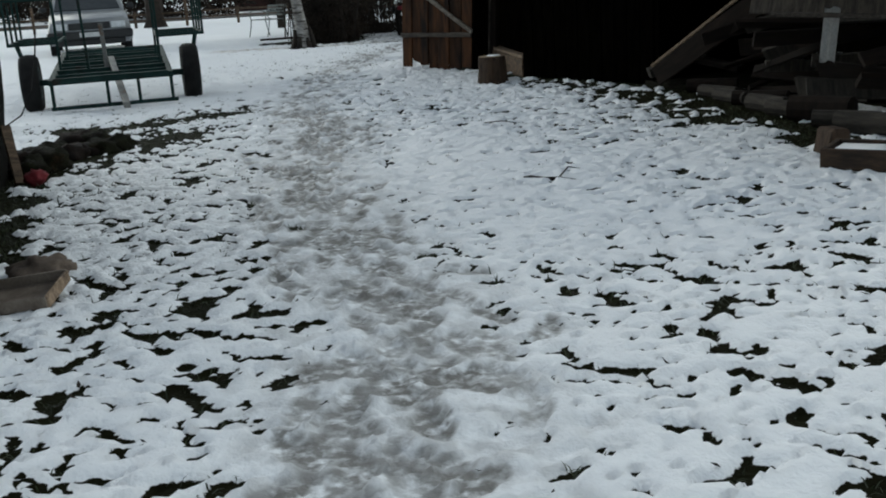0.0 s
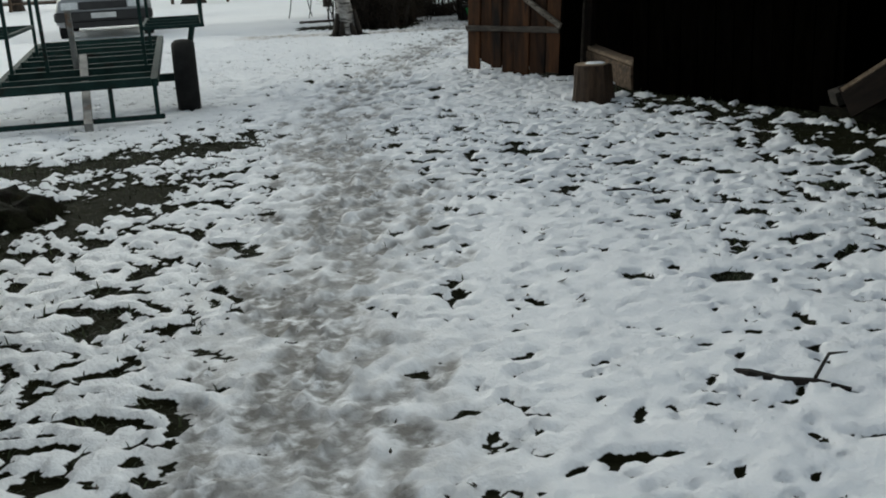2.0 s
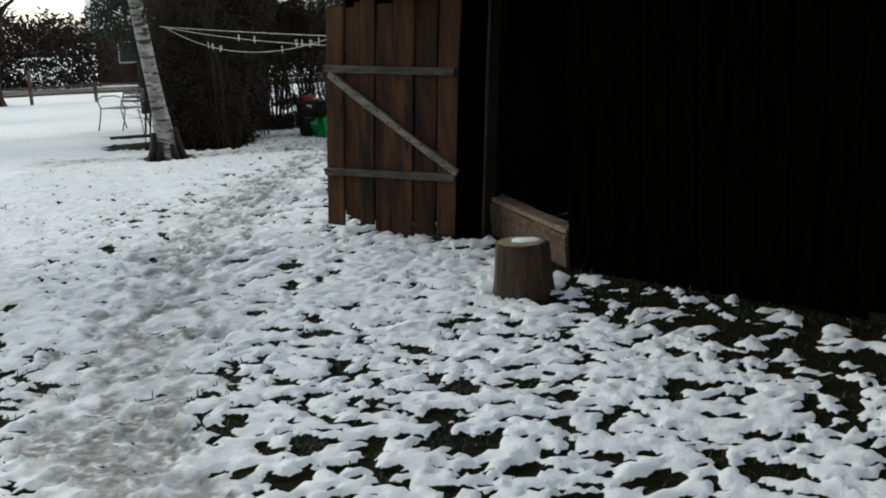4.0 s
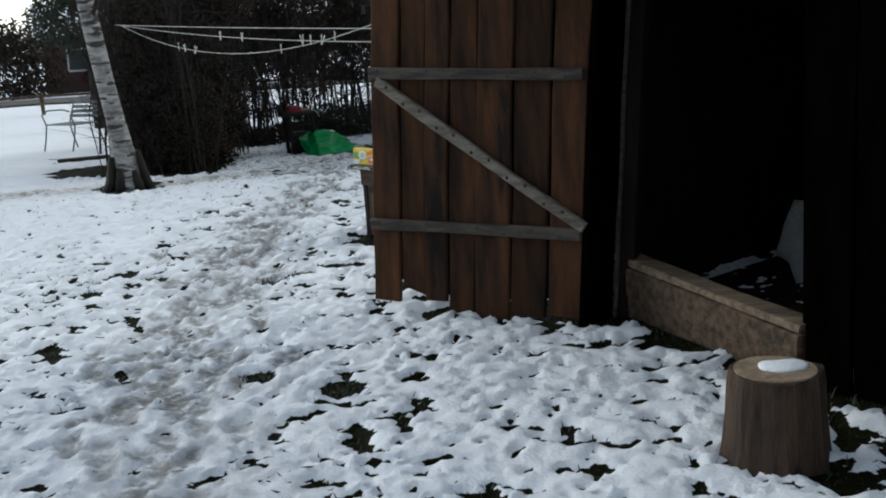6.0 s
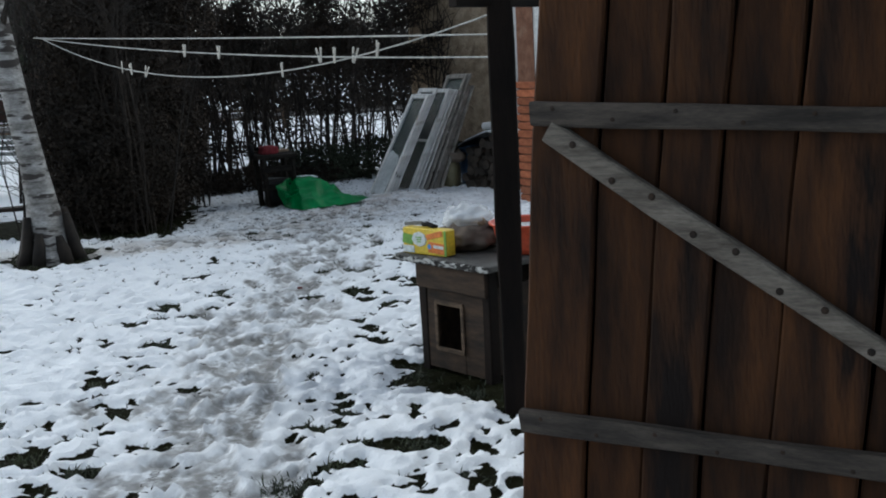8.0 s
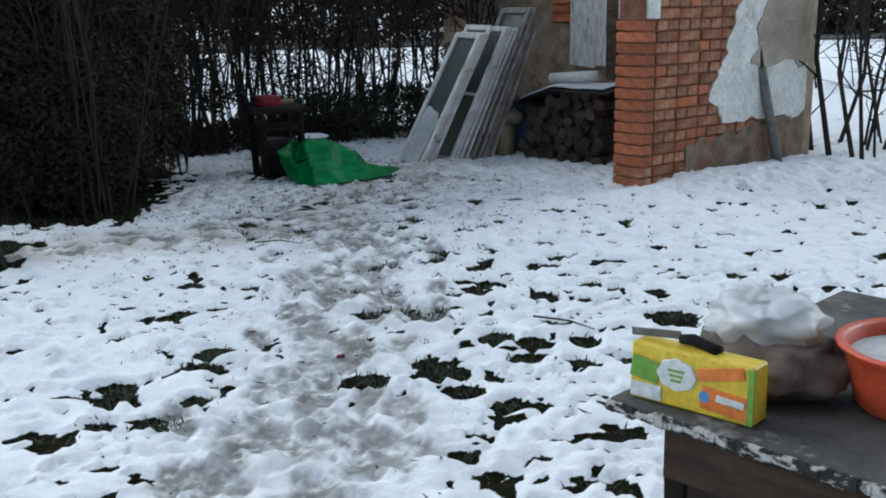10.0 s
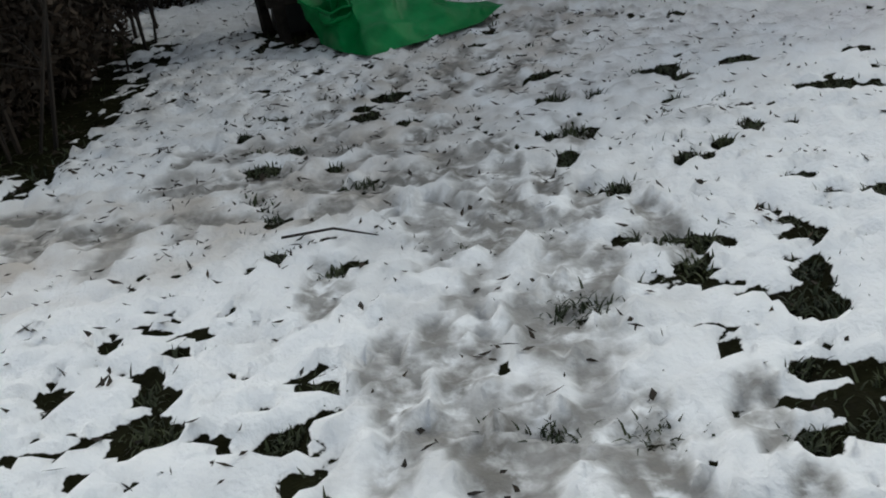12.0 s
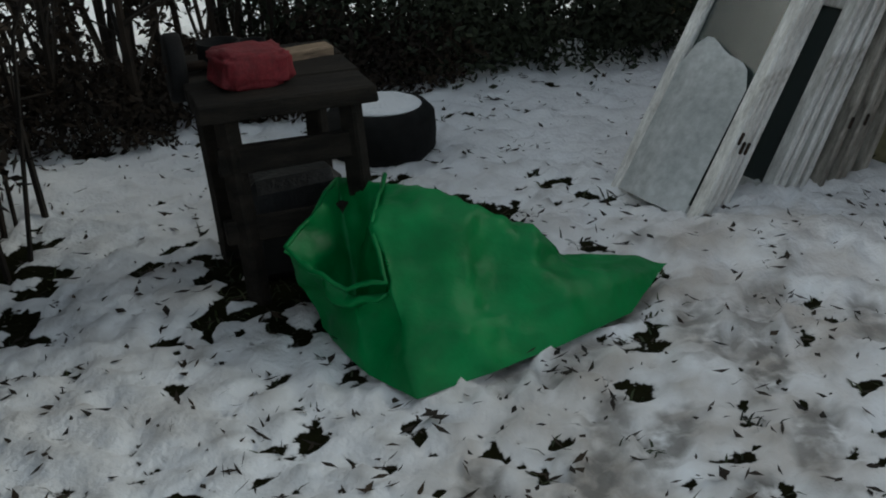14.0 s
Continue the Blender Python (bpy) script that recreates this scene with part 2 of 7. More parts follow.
def birch_bark():
    m = mat("birch_bark", (0.11, 0.10, 0.09), (0.38, 0.365, 0.345), 5, 0.8, 0.5, (1, 1, 3), fine=40, third=(0.10, 0.085, 0.075))
    n, l = m.node_tree.nodes, m.node_tree.links
    p = n["Principled BSDF"]
    old = p.inputs["Base Color"].links[0].from_socket
    tc, mp, t, r, x = n.new("ShaderNodeTexCoord"), n.new("ShaderNodeMapping"), n.new("ShaderNodeTexNoise"), n.new("ShaderNodeValToRGB"), n.new("ShaderNodeMix")
    mp.inputs["Scale"].default_value = (2.2, 2.2, 11)
    t.inputs["Scale"].default_value, t.inputs["Detail"].default_value = 2.0, 3
    r.color_ramp.elements[0].position, r.color_ramp.elements[1].position = 0.545, 0.60
    x.data_type = "RGBA"
    x.inputs[7].default_value = (0.035, 0.028, 0.024, 1)
    l.new(tc.outputs["Object"], mp.inputs["Vector"])
    l.new(mp.outputs[0], t.inputs["Vector"])
    l.new(t.outputs["Fac"], r.inputs[0])
    l.new(r.outputs[0], x.inputs[0])
    l.new(old, x.inputs[6])
    l.new(x.outputs[2], p.inputs["Base Color"])
    return m


M_BIRCH = birch_bark()


def snow_material():
    """Clean snow, grey slush where it is trodden or shade is painted, and brown where it is muddied."""
    m = bpy.data.materials.new("snow")
    m.use_nodes = True
    n, l = m.node_tree.nodes, m.node_tree.links
    p = n["Principled BSDF"]
    p.inputs["Roughness"].default_value = 0.75
    p.inputs["Specular IOR Level"].default_value = 0.25

    def noise_tex(s, d):
        t, tc = n.new("ShaderNodeTexNoise"), n.new("ShaderNodeTexCoord")
        t.inputs["Scale"].default_value, t.inputs["Detail"].default_value = s, d
        l.new(tc.outputs["Object"], t.inputs["Vector"])
        return t.outputs["Fac"]

    def blend(fac, a, b):
        x = n.new("ShaderNodeMix")
        x.data_type = "RGBA"
        l.new(fac, x.inputs[0])
        for sock, v in ((x.inputs[6], a), (x.inputs[7], b)):
            if isinstance(v, tuple):
                sock.default_value = (*v, 1)
            else:
                l.new(v, sock)
        return x.outputs[2]

    def attr(name):
        a = n.new("ShaderNodeAttribute")
        a.attribute_name = name
        return a.outputs["Fac"]

    def scaled(a, b, lo, hi):
        t = n.new("ShaderNodeMath")
        t.operation = "MULTIPLY"
        r = n.new("ShaderNodeMapRange")
        r.inputs[1].default_value, r.inputs[2].default_value = lo, hi
        l.new(b, r.inputs[0])
        l.new(a, t.inputs[0])
        l.new(r.outputs[0], t.inputs[1])
        return t.outputs[0]

    base = blend(noise_tex(1.3, 4), (0.84, 0.85, 0.87), (0.92, 0.93, 0.94))
    c = blend(scaled(attr("trodden"), noise_tex(9, 6), 0.38, 0.58), base, (0.36, 0.355, 0.35))
    c = blend(scaled(attr("muddy"), noise_tex(5, 6), 0.30, 0.65), c, (0.46, 0.40, 0.34))
    c = blend(scaled(attr("thin"), noise_tex(22, 5), 0.36, 0.56), c, (0.20, 0.19, 0.175))
    # bare earth and matted grass with a ragged melted edge
    wear = n.new("ShaderNodeMath")
    wear.operation = "MULTIPLY_ADD"
    wear.inputs[1].default_value = 0.66
    l.new(noise_tex(42, 7), wear.inputs[0])
    l.new(attr("bare"), wear.inputs[2])
    edge = n.new("ShaderNodeMapRange")
    edge.interpolation_type = "SMOOTHSTEP"
    edge.inputs[1].default_value, edge.inputs[2].default_value = 0.835, 0.895
    l.new(wear.outputs[0], edge.inputs[0])
    rim = n.new("ShaderNodeMapRange")
    rim.inputs[1].default_value, rim.inputs[2].default_value, rim.inputs[4].default_value = 0.76, 0.88, 0.4
    l.new(wear.outputs[0], rim.inputs[0])
    earth = blend(noise_tex(11, 5), (0.004, 0.0034, 0.002), (0.017, 0.018, 0.007))
    dull = n.new("ShaderNodeMapRange")
    dull.inputs[3].default_value, dull.inputs[4].default_value = 0.25, 0.03
    l.new(edge.outputs[0], dull.inputs[0])
    l.new(dull.outputs[0], p.inputs["Specular IOR Level"])
    c = blend(rim.outputs[0], c, (0.30, 0.29, 0.27))
    c = blend(edge.outputs[0], c, earth)
    l.new(c, p.inputs["Base Color"])
    b = n.new("ShaderNodeBump")
    b.inputs["Strength"].default_value, b.inputs["Distance"].default_value = 0.5, 0.012
    add = n.new("ShaderNodeMath")
    l.new(noise_tex(24, 3), add.inputs[0])
    l.new(noise_tex(60, 2), add.inputs[1])
    l.new(add.outputs[0], b.inputs["Height"])
    l.new(b.outputs[0], p.inputs["Normal"])
    return m


M_SNOW = snow_material()


# ---- building helpers ----
def part(name, bm, material, parent=None, label="", smooth=False):
    me = bpy.data.meshes.new(name)
    bm.normal_update()
    bm.to_mesh(me)
    bm.free()
    me.materials.append(material)
    if smooth:
        me.polygons.foreach_set("use_smooth", [True] * len(me.polygons))
    ob = new(name, me)
    ob.parent = parent
    if label:
        ob["label"] = label
    return ob


def thing(name, label, category, m=None, group="", kind=""):
    ob = new(name)
    ob.empty_display_size = 0.1
    ob.matrix_world = m if m is not None else Matrix()
    return tagged(ob, label, category, group, kind)


def box(bm, size, m=None, bevel=0.0, wob=0.0, taper=0.0):
    """A box of that size with its middle at the pose m; wob: uneven corners; taper: top narrower."""
    r = bmesh.ops.create_cube(bm, size=1.0)
    vs = r["verts"]
    for v in vs:
        v.co = Vector((v.co.x * size[0], v.co.y * size[1], v.co.z * size[2]))
        if taper and v.co.z > 0:
            v.co.x *= 1 - taper
            v.co.y *= 1 - taper
        if wob:
            v.co += Vector((random.uniform(-wob, wob), random.uniform(-wob, wob), random.uniform(-wob, wob)))
    if bevel:
        es = list({e for v in vs for e in v.link_edges})
        out = bmesh.ops.bevel(bm, geom=es, offset=bevel, segments=1, affect="EDGES")
        vs = list({v for f in out["faces"] for v in f.verts} | {v for v in vs if v.is_valid})
    if m is not None:
        bmesh.ops.transform(bm, matrix=m, verts=vs)
    return vs


def tube(bm, pts, radii, sides=8, cap=True):
    """A tube through points; radii: one number or one for each point."""
    pts = [Vector(p) for p in pts]
    if isinstance(radii, (int, float)):
        radii = [radii] * len(pts)
    rings = []
    for i, p in enumerate(pts):
        d = (pts[min(i + 1, len(pts) - 1)] - pts[max(i - 1, 0)]).normalized()
        a = d.cross(Vector((0, 0, 1)) if abs(d.z) < 0.9 else Vector((1, 0, 0))).normalized()
        b = d.cross(a)
        rings.append([bm.verts.new(p + radii[i] * (math.cos(k * math.tau / sides) * a + math.sin(k * math.tau / sides) * b)) for k in range(sides)])
    for r0, r1 in zip(rings, rings[1:]):
        for k in range(sides):
            bm.faces.new((r0[k], r0[(k + 1) % sides], r1[(k + 1) % sides], r1[k]))
    if cap:
        bm.faces.new(list(reversed(rings[0])))
        bm.faces.new(rings[-1])


def lathe(bm, profile, sides=24, centre=(0, 0, 0)):
    """A body turned round z from rows of (radius, height)."""
    rings = [[bm.verts.new((centre[0] + r * math.cos(k * math.tau / sides), centre[1] + r * math.sin(k * math.tau / sides), centre[2] + z)) for k in range(sides)] for r, z in profile]
    for r0, r1 in zip(rings, rings[1:]):
        for k in range(sides):
            bm.faces.new((r0[k], r0[(k + 1) % sides], r1[(k + 1) % sides], r1[k]))
    bm.faces.new(list(reversed(rings[0])))
    bm.faces.new(rings[-1])


def board(bm, length, width, thick, m, seed=0, wave=0.004, steps=10, ragged=0.0):
    """A board along z from 0 to length, width along x, thick along y, with wavy long edges; ragged: broken foot."""
    rng = random.Random(seed)
    ph, ph2 = rng.uniform(0, 9), rng.uniform(0, 9)
    rings = []
    for i in range(steps + 1):
        z = length * i / steps
        a = wave * math.sin(z * 3.1 + ph) + wave * 0.6 * math.sin(z * 9 + ph2)
        b = wave * math.sin(z * 3.7 + ph2) + wave * 0.6 * math.sin(z * 8 + ph)
        za = zb = z
        if i == 0 and ragged:
            za, zb = z + rng.uniform(0, ragged), z + rng.uniform(0, ragged)
        e = 0.006
        rings.append([bm.verts.new(m @ Vector(q)) for q in ((-width / 2 + a + e, -thick / 2, za), (width / 2 + b - e, -thick / 2, zb), (width / 2 + b, -thick / 2 + e, zb), (width / 2 + b, thick / 2, zb), (-width / 2 + a, thick / 2, za), (-width / 2 + a, -thick / 2 + e, za))])
    for r0, r1 in zip(rings, rings[1:]):
        for k in range(6):
            bm.faces.new((r0[k], r0[(k + 1) % 6], r1[(k + 1) % 6], r1[k]))
    bm.faces.new(list(reversed(rings[0])))
    bm.faces.new(rings[-1])


def mesh_np(name, verts, faces, material, smooth=False, attrs=None):
    """A mesh straight from numpy arrays; faces all with the same number of corners."""
    me = bpy.data.meshes.new(name)
    k = faces.shape[1]
    me.vertices.add(len(verts))
    me.vertices.foreach_set("co", np.ascontiguousarray(verts, dtype=np.float32).ravel())
    me.loops.add(faces.size)
    me.loops.foreach_set("vertex_index", np.ascontiguousarray(faces, dtype=np.int32).ravel())
    me.polygons.add(len(faces))
    me.polygons.foreach_set("loop_start", np.arange(0, faces.size, k, dtype=np.int32))
    if smooth:
        me.polygons.foreach_set("use_smooth", np.ones(len(faces), dtype=bool))
    for key, val in (attrs or {}).items():
        me.attributes.new(key, "FLOAT", "POINT").data.foreach_set("value", np.ascontiguousarray(val, dtype=np.float32).ravel())
    me.update(calc_edges=True)
    me.validate()
    me.materials.append(material)
    return new(name, me)


def vnoise(x, y, seed=0):
    """Smooth noise from -1 to 1 on arrays."""
    xi, yi = np.floor(x).astype(np.int64), np.floor(y).astype(np.int64)
    fx, fy = x - xi, y - yi

    def g(ix, iy, dx, dy):
        h = (ix * 374761393 + iy * 668265263 + seed * 974634777) & 0x7FFFFFFF
        h = ((h ^ (h >> 13)) * 1274126177) & 0x7FFFFFFF
        a = ((h ^ (h >> 16)) & 0xFFFF) / 65536.0 * math.tau
        return np.cos(a) * dx + np.sin(a) * dy

    u, v = fx * fx * fx * (fx * (fx * 6 - 15) + 10), fy * fy * fy * (fy * (fy * 6 - 15) + 10)
    a, b = g(xi, yi, fx, fy), g(xi + 1, yi, fx - 1, fy)
    c, d = g(xi, yi + 1, fx, fy - 1), g(xi + 1, yi + 1, fx - 1, fy - 1)
    return 1.5 * ((a * (1 - u) + b * u) * (1 - v) + (c * (1 - u) + d * u) * v)


def from_line(x, y, pts):
    """Distance of grid points from a line through points."""
    best = np.full(x.shape, 1e9)
    for (x0, y0), (x1, y1) in zip(pts, pts[1:]):
        dx, dy = x1 - x0, y1 - y0
        t = np.clip(((x - x0) * dx + (y - y0) * dy) / (dx * dx + dy * dy), 0, 1)
        best = np.minimum(best, np.hypot(x - x0 - t * dx, y - y0 - t * dy))
    return best


def soft(d, a, b):
    """1 within a, falling to 0 at b."""
    t = np.clip((b - d) / (b - a), 0, 1)
    return t * t * (3 - 2 * t)


# ---- ground and snow ----
FOOTPATH = [(0.1, -1.0), (-0.55, 1.5), (-0.9, 3.15), (-2.0, 5.05), (-2.8, 7.0), (-3.15, 8.3), (-4.1, 9.8), (-5.1, 13.5), (-5.5, 15.9), (-5.6, 18.5), (-5.75, 20.6)]
CROSSPATH = [(-9.5, 19.3), (-7.3, 20.04), (-6.65, 20.35), (-6.1, 20.9), (-5.75, 21.7), (-5.4, 22.6)]
SHEDFOOT = [(-3.6, 13.95), (-2.9, 13.8), (-2.3, 13.1), (-2.15, 12.6), (-0.45, 11.2), (0.1, 9.9), (0.6, 8.5), (1.1, 7.3)]
HEDGEFOOT = [(-9.2, 21.6), (-7.9, 21.3), (-8.2, 22.4), (-8.7, 23.2)]
BACKFOOT = [(-7.2, 25.2), (-5.2, 25.6)]


def axis(lo, hi, step, far, grow=1.22):
    mid = list(np.arange(lo, hi + step / 2, step))
    out, s, x = [], step, hi
    while x < far:
        s *= grow
        x += s
        out.append(x)
    back, s, x = [], step, lo
    while x > -far:
        s *= grow
        x -= s
        back.append(x)
    return np.array(back[::-1] + mid + out)


def sheet(name, xs, ys, z, material, attrs=None):
    nx, ny = len(xs), len(ys)
    X, Y = np.meshgrid(xs, ys)
    v = np.stack([X.ravel(), Y.ravel(), z.ravel()], 1)
    i = np.arange(nx * ny).reshape(ny, nx)
    f = np.stack([i[:-1, :-1].ravel(), i[:-1, 1:].ravel(), i[1:, 1:].ravel(), i[1:, :-1].ravel()], 1)
    return mesh_np(name, v, f, material, True, attrs)


def lie(x, y):
    """The lie of the land."""
    return 0.018 * vnoise(x * 0.45, y * 0.45, 3) * soft(np.hypot(x + 4, y - 13), 12, 25)


def build_ground():
    xs, ys = axis(-10, 3, 0.09, 900), axis(0, 28, 0.09, 900)
    X, Y = np.meshgrid(xs, ys)
    z = lie(X, Y) - 0.022 + 0.006 * vnoise(X * 5, Y * 5, 4)
    tagged(sheet("ground", xs, ys, z, M_SOIL), "dark soil and matted winter grass under patchy snow", "ground", kind="structure")

    xs, ys = axis(-9.2, 2.2, 0.026, 900), axis(1.2, 26.0, 0.026, 900)
    X, Y = np.meshgrid(xs, ys)
    near = soft(np.hypot(np.maximum(np.abs(X + 3.5) - 5.7, 0), np.maximum(np.abs(Y - 13.6) - 12.4, 0)), 0.5, 6)
    wx, wy = X + 0.12 * vnoise(X * 2.3, Y * 2.3, 21), Y + 0.12 * vnoise(X * 2.3, Y * 2.3, 22)
    n1, n2, n3 = vnoise(wx * 2.1, wy * 2.1, 5), vnoise(wx * 5.5, wy * 5.5, 6), vnoise(wx * 13, wy * 13, 7)
    n4 = vnoise(wx * 29, wy * 29, 8)
    n5 = vnoise(X * 8.5 + 3 * n1, Y * 8.5, 15)
    lumps = 0.009 * n1 + 0.011 * n2 + 0.011 * n3 + 0.009 * n4 + 0.008 * np.abs(n5)
    h = 0.030 + lumps
    d1, d2 = from_line(X, Y, FOOTPATH), from_line(X, Y, CROSSPATH)
    trod = 0.48 * soft(d1 + 0.25 * n1 + 0.22 * n2 + 0.10 * n3, 0.22, 0.62) * (0.65 + 0.35 * soft(Y, 9, 14))
    mud = 0.75 * soft(d2 + 0.15 * n1 + 0.10 * n2, 0.18, 0.62)
    mess_and_shade = soft(np.hypot(X + 6.0, Y - 22.0) + 0.4 * n1, 0.7, 2.5)
    # second centre: shade beside the bush painted as grey and brown blotches
    mess_and_shade = np.maximum(mess_and_shade, 0.9 * soft(np.hypot(X + 6.9, Y - 22.2) + 0.4 * n1, 0.4, 1.4))
    h += mess_and_shade * (0.010 * n2 + 0.012 * n3 + 0.012 * n4)
    trod = np.maximum(trod, mess_and_shade * np.clip(0.20 + 0.9 * n3 + 0.5 * n2 + 0.4 * n4, 0, 1))
    mud = np.maximum(mud, 0.6 * mess_and_shade * (0.6 + 0.4 * n1))
    # bare tussocks: isolated holes, more of them where the ground is rough
    lawn = 1 - soft(Y, 11.0, 14.0)
    rough = 0.50 + 0.55 * vnoise(X * 0.35, Y * 0.35, 9)
    rough += 1.0 * soft(from_line(X, Y, [(-2.3, 2.2), (-3.2, 5.0), (-3.9, 7.5), (-4.6, 9.5)]), 0.7, 1.7)
    rough += 0.5 * soft(np.hypot(X + 2.2, Y - 2.4), 0.6, 1.6)
    rough -= 0.55 * soft(from_line(X, Y, [(-4.2, 17.0), (-4.0, 20.5)]), 0.9, 1.8)
    rough += 0.45 * soft(from_line(X, Y, [(-0.9, 8.6), (-2.1, 9.8), (-3.4, 11.4)]), 0.7, 1.9)
    rough += 0.6 * soft(from_line(X, Y, [(-4.4, 12.8), (-5.2, 15.0), (-4.6, 18.5), (-3.8, 20)]), 0.7, 2.0)
    rough -= 0.9 * soft(from_line(X, Y, [(-0.4, 4.8), (-1.4, 6.6), (-1.7, 7.6)]), 0.3, 0.8)
    rough += 0.28 * soft(Y, 8.5, 12.0)
    rough += 0.22 * soft(Y, 9.0, 13.0)
    rough = np.clip(rough, 0.0, 1.6)
    cells = vnoise(wx * 6.0, wy * 6.6, 11) + 0.45 * vnoise(wx * 15, wy * 17, 12)
    holes = np.clip((cells - 0.60 + 0.22 * rough) * 4.0, 0, 1)
    specks = np.clip((vnoise(wx * 13, wy * 15, 16) + 0.5 * vnoise(wx * 25, wy * 25, 17) - 0.62 + 0.20 * rough) * 4.0, 0, 1)
    streak = np.clip((vnoise(wx * 4.0 + 1.5 * wy, wy * 13.0, 13) + 0.45 * n3 - 0.66 + 0.20 * rough) * 5.0, 0, 1)
    calm = (1 - 0.9 * np.clip(1.6 * trod, 0, 1)) * (1 - 0.9 * np.clip(1.5 * mud, 0, 1)) * (1 - 0.45 * (1 - soft(Y + 0.3 * n1, 18.6, 20.2)))
    bushy = soft(np.hypot(X + 3.9, Y - 12.5), 2.0, 5.0)
    h -= near * calm * ((0.075 + 0.02 * bushy) * holes + 0.065 * streak + 0.065 * specks)
    # single larger tussocks and molehills
    tufts = [(-3.47, 11.05, 0.10), (-1.05, 7.03, 0.10), (-1.15, 4.23, 0.09), (-2.06, 4.79, 0.08), (-1.43, 6.95, 0.08), (-2.57, 10.15, 0.09), (-0.62, 8.77, 0.11), (-3.11, 9.54, 0.10), (-2.58, 9.56, 0.09), (-5.0, 14.8, 0.13), (-4.1, 12.7, 0.13), (-4.55, 12.9, 0.11)]
    tufts += [(-5.37, 18.71, 0.10), (-5.50, 18.66, 0.08), (-5.21, 18.63, 0.11), (-4.66, 18.93, 0.08), (-4.98, 19.46, 0.09), (-5.13, 17.88, 0.12), (-5.40, 17.84, 0.11), (-6.09, 18.13, 0.09), (-4.91, 18.33, 0.08), (-5.04, 17.70, 0.10), (-4.43, 19.13, 0.09)]
    tufts += [(-5.50, 19.54, 0.09), (-4.96, 19.62, 0.08), (-5.23, 19.84, 0.07), (-5.20, 19.70, 0.06), (-5.59, 19.05, 0.06), (-6.12, 19.83, 0.05), (-6.47, 19.29, 0.06), (-5.41, 19.03, 0.05), (-4.47, 20.95, 0.06), (-6.41, 19.13, 0.06), (-5.45, 20.5, 0.07), (-6.62, 21.02, 0.04), (-6.54, 20.81, 0.05), (-6.10, 19.25, 0.07)]
    for x0, y0, r in tufts:
        d = np.hypot(X - x0, (Y - y0) * 1.1) + 0.05 * n2 + 0.03 * n3
        h -= 0.080 * soft(d, r * 0.45, r * 1.15)
    # a field of round grass tussocks on the far lawn and by the shed
    tus = random.Random(3)
    for gx in range(26):
        for gy in range(34):
            x0, y0 = -6.4 + 0.30 * gx + tus.uniform(-0.13, 0.13), 14.2 + 0.24 * gy + tus.uniform(-0.10, 0.10)
            r, pick = (0.034 + 0.070 * tus.random() ** 1.5) * (1.0 if y0 < 19.5 else 0.72), tus.random()
            if pick > (0.97 if x0 > -5.5 else 0.66) or from_line(np.array([x0]), np.array([y0]), FOOTPATH)[0] < 0.35 or y0 > 21.6:
                continue
            i0, i1 = np.searchsorted(xs, (x0 - 0.25, x0 + 0.25))
            j0, j1 = np.searchsorted(ys, (y0 - 0.25, y0 + 0.25))
            d = np.hypot(X[j0:j1, i0:i1] - x0, (Y[j0:j1, i0:i1] - y0) * 1.25) + 0.06 * n2[j0:j1, i0:i1] + 0.035 * n3[j0:j1, i0:i1]
            h[j0:j1, i0:i1] -= 0.085 * soft(d, r * 0.5, r * 1.1)
            tufts.append((x0, y0, r))
    # bare strips along the shed, under the hedge, round the birch and by the old wall
    edge = 0.16 * n1 + 0.14 * n2
    h -= 0.10 * soft(from_line(X, Y, SHEDFOOT) + edge + 0.10 * n3, 0.04, 0.30)
    h -= 0.05 * soft(from_line(X, Y, [(-1.9, 11.8), (-0.9, 10.8), (-0.2, 9.6), (0.2, 8.6)]) + 0.5 * n2 + 0.3 * n3, 0.05, 0.55)
    h -= 0.11 * soft(from_line(X, Y, HEDGEFOOT) + 0.5 * edge + 0.12 * n3 + 0.08 * n4, 0.35, 0.9)
    h -= 0.11 * soft(from_line(X, Y, BACKFOOT) + edge, 0.1, 0.45)
    h -= 0.11 * soft(np.hypot(X + 7.98, Y - 19.7) + edge, 0.28, 0.55)
    h -= 0.11 * soft(from_line(X, Y, [(-3.5, 4.05), (-5.1, 6.4), (-5.5, 7.5)]) + edge, 0.05, 0.28)
    h -= 0.055 * soft(from_line(X, Y, [(-5.0, 6.6), (-4.8, 7.5), (-4.7, 8.3)]) + 1.6 * edge + 0.5 * n3 + 0.3 * n4, 0.10, 0.75)
    h -= 0.060 * soft(from_line(X, Y, [(-6.2, 8.6), (-5.6, 8.8), (-4.9, 9.8)]) + 1.1 * edge + 0.4 * n3, 0.06, 0.5)
    h -= 0.10 * soft(np.hypot(X + 4.0, Y - 16.1) + edge, 0.3, 0.75)
    h -= 0.045 * soft(from_line(X, Y, [(-6.7, 22.6), (-6.5, 23.1)]) + edge + 0.25 * n3, 0.05, 0.35)
    h -= 0.06 * soft(np.hypot(X + 6.5, Y - 22.65) + edge + 0.2 * n3, 0.12, 0.5)
    h -= 0.032 * mess_and_shade * np.clip(2.0 * vnoise(wx * 13, wy * 16, 43) - 0.5 + 0.8 * n4, 0, 1)
    # drifts
    h += 0.07 * soft(from_line(X, Y, [(-3.3, 21.8), (-2.1, 22.7)]), 0.1, 0.6)
    h += 0.05 * soft(np.hypot(X + 5.25, Y - 22.9), 0.1, 0.5)
    # the trodden path with its prints
    h -= 0.018 * trod + 0.016 * mud
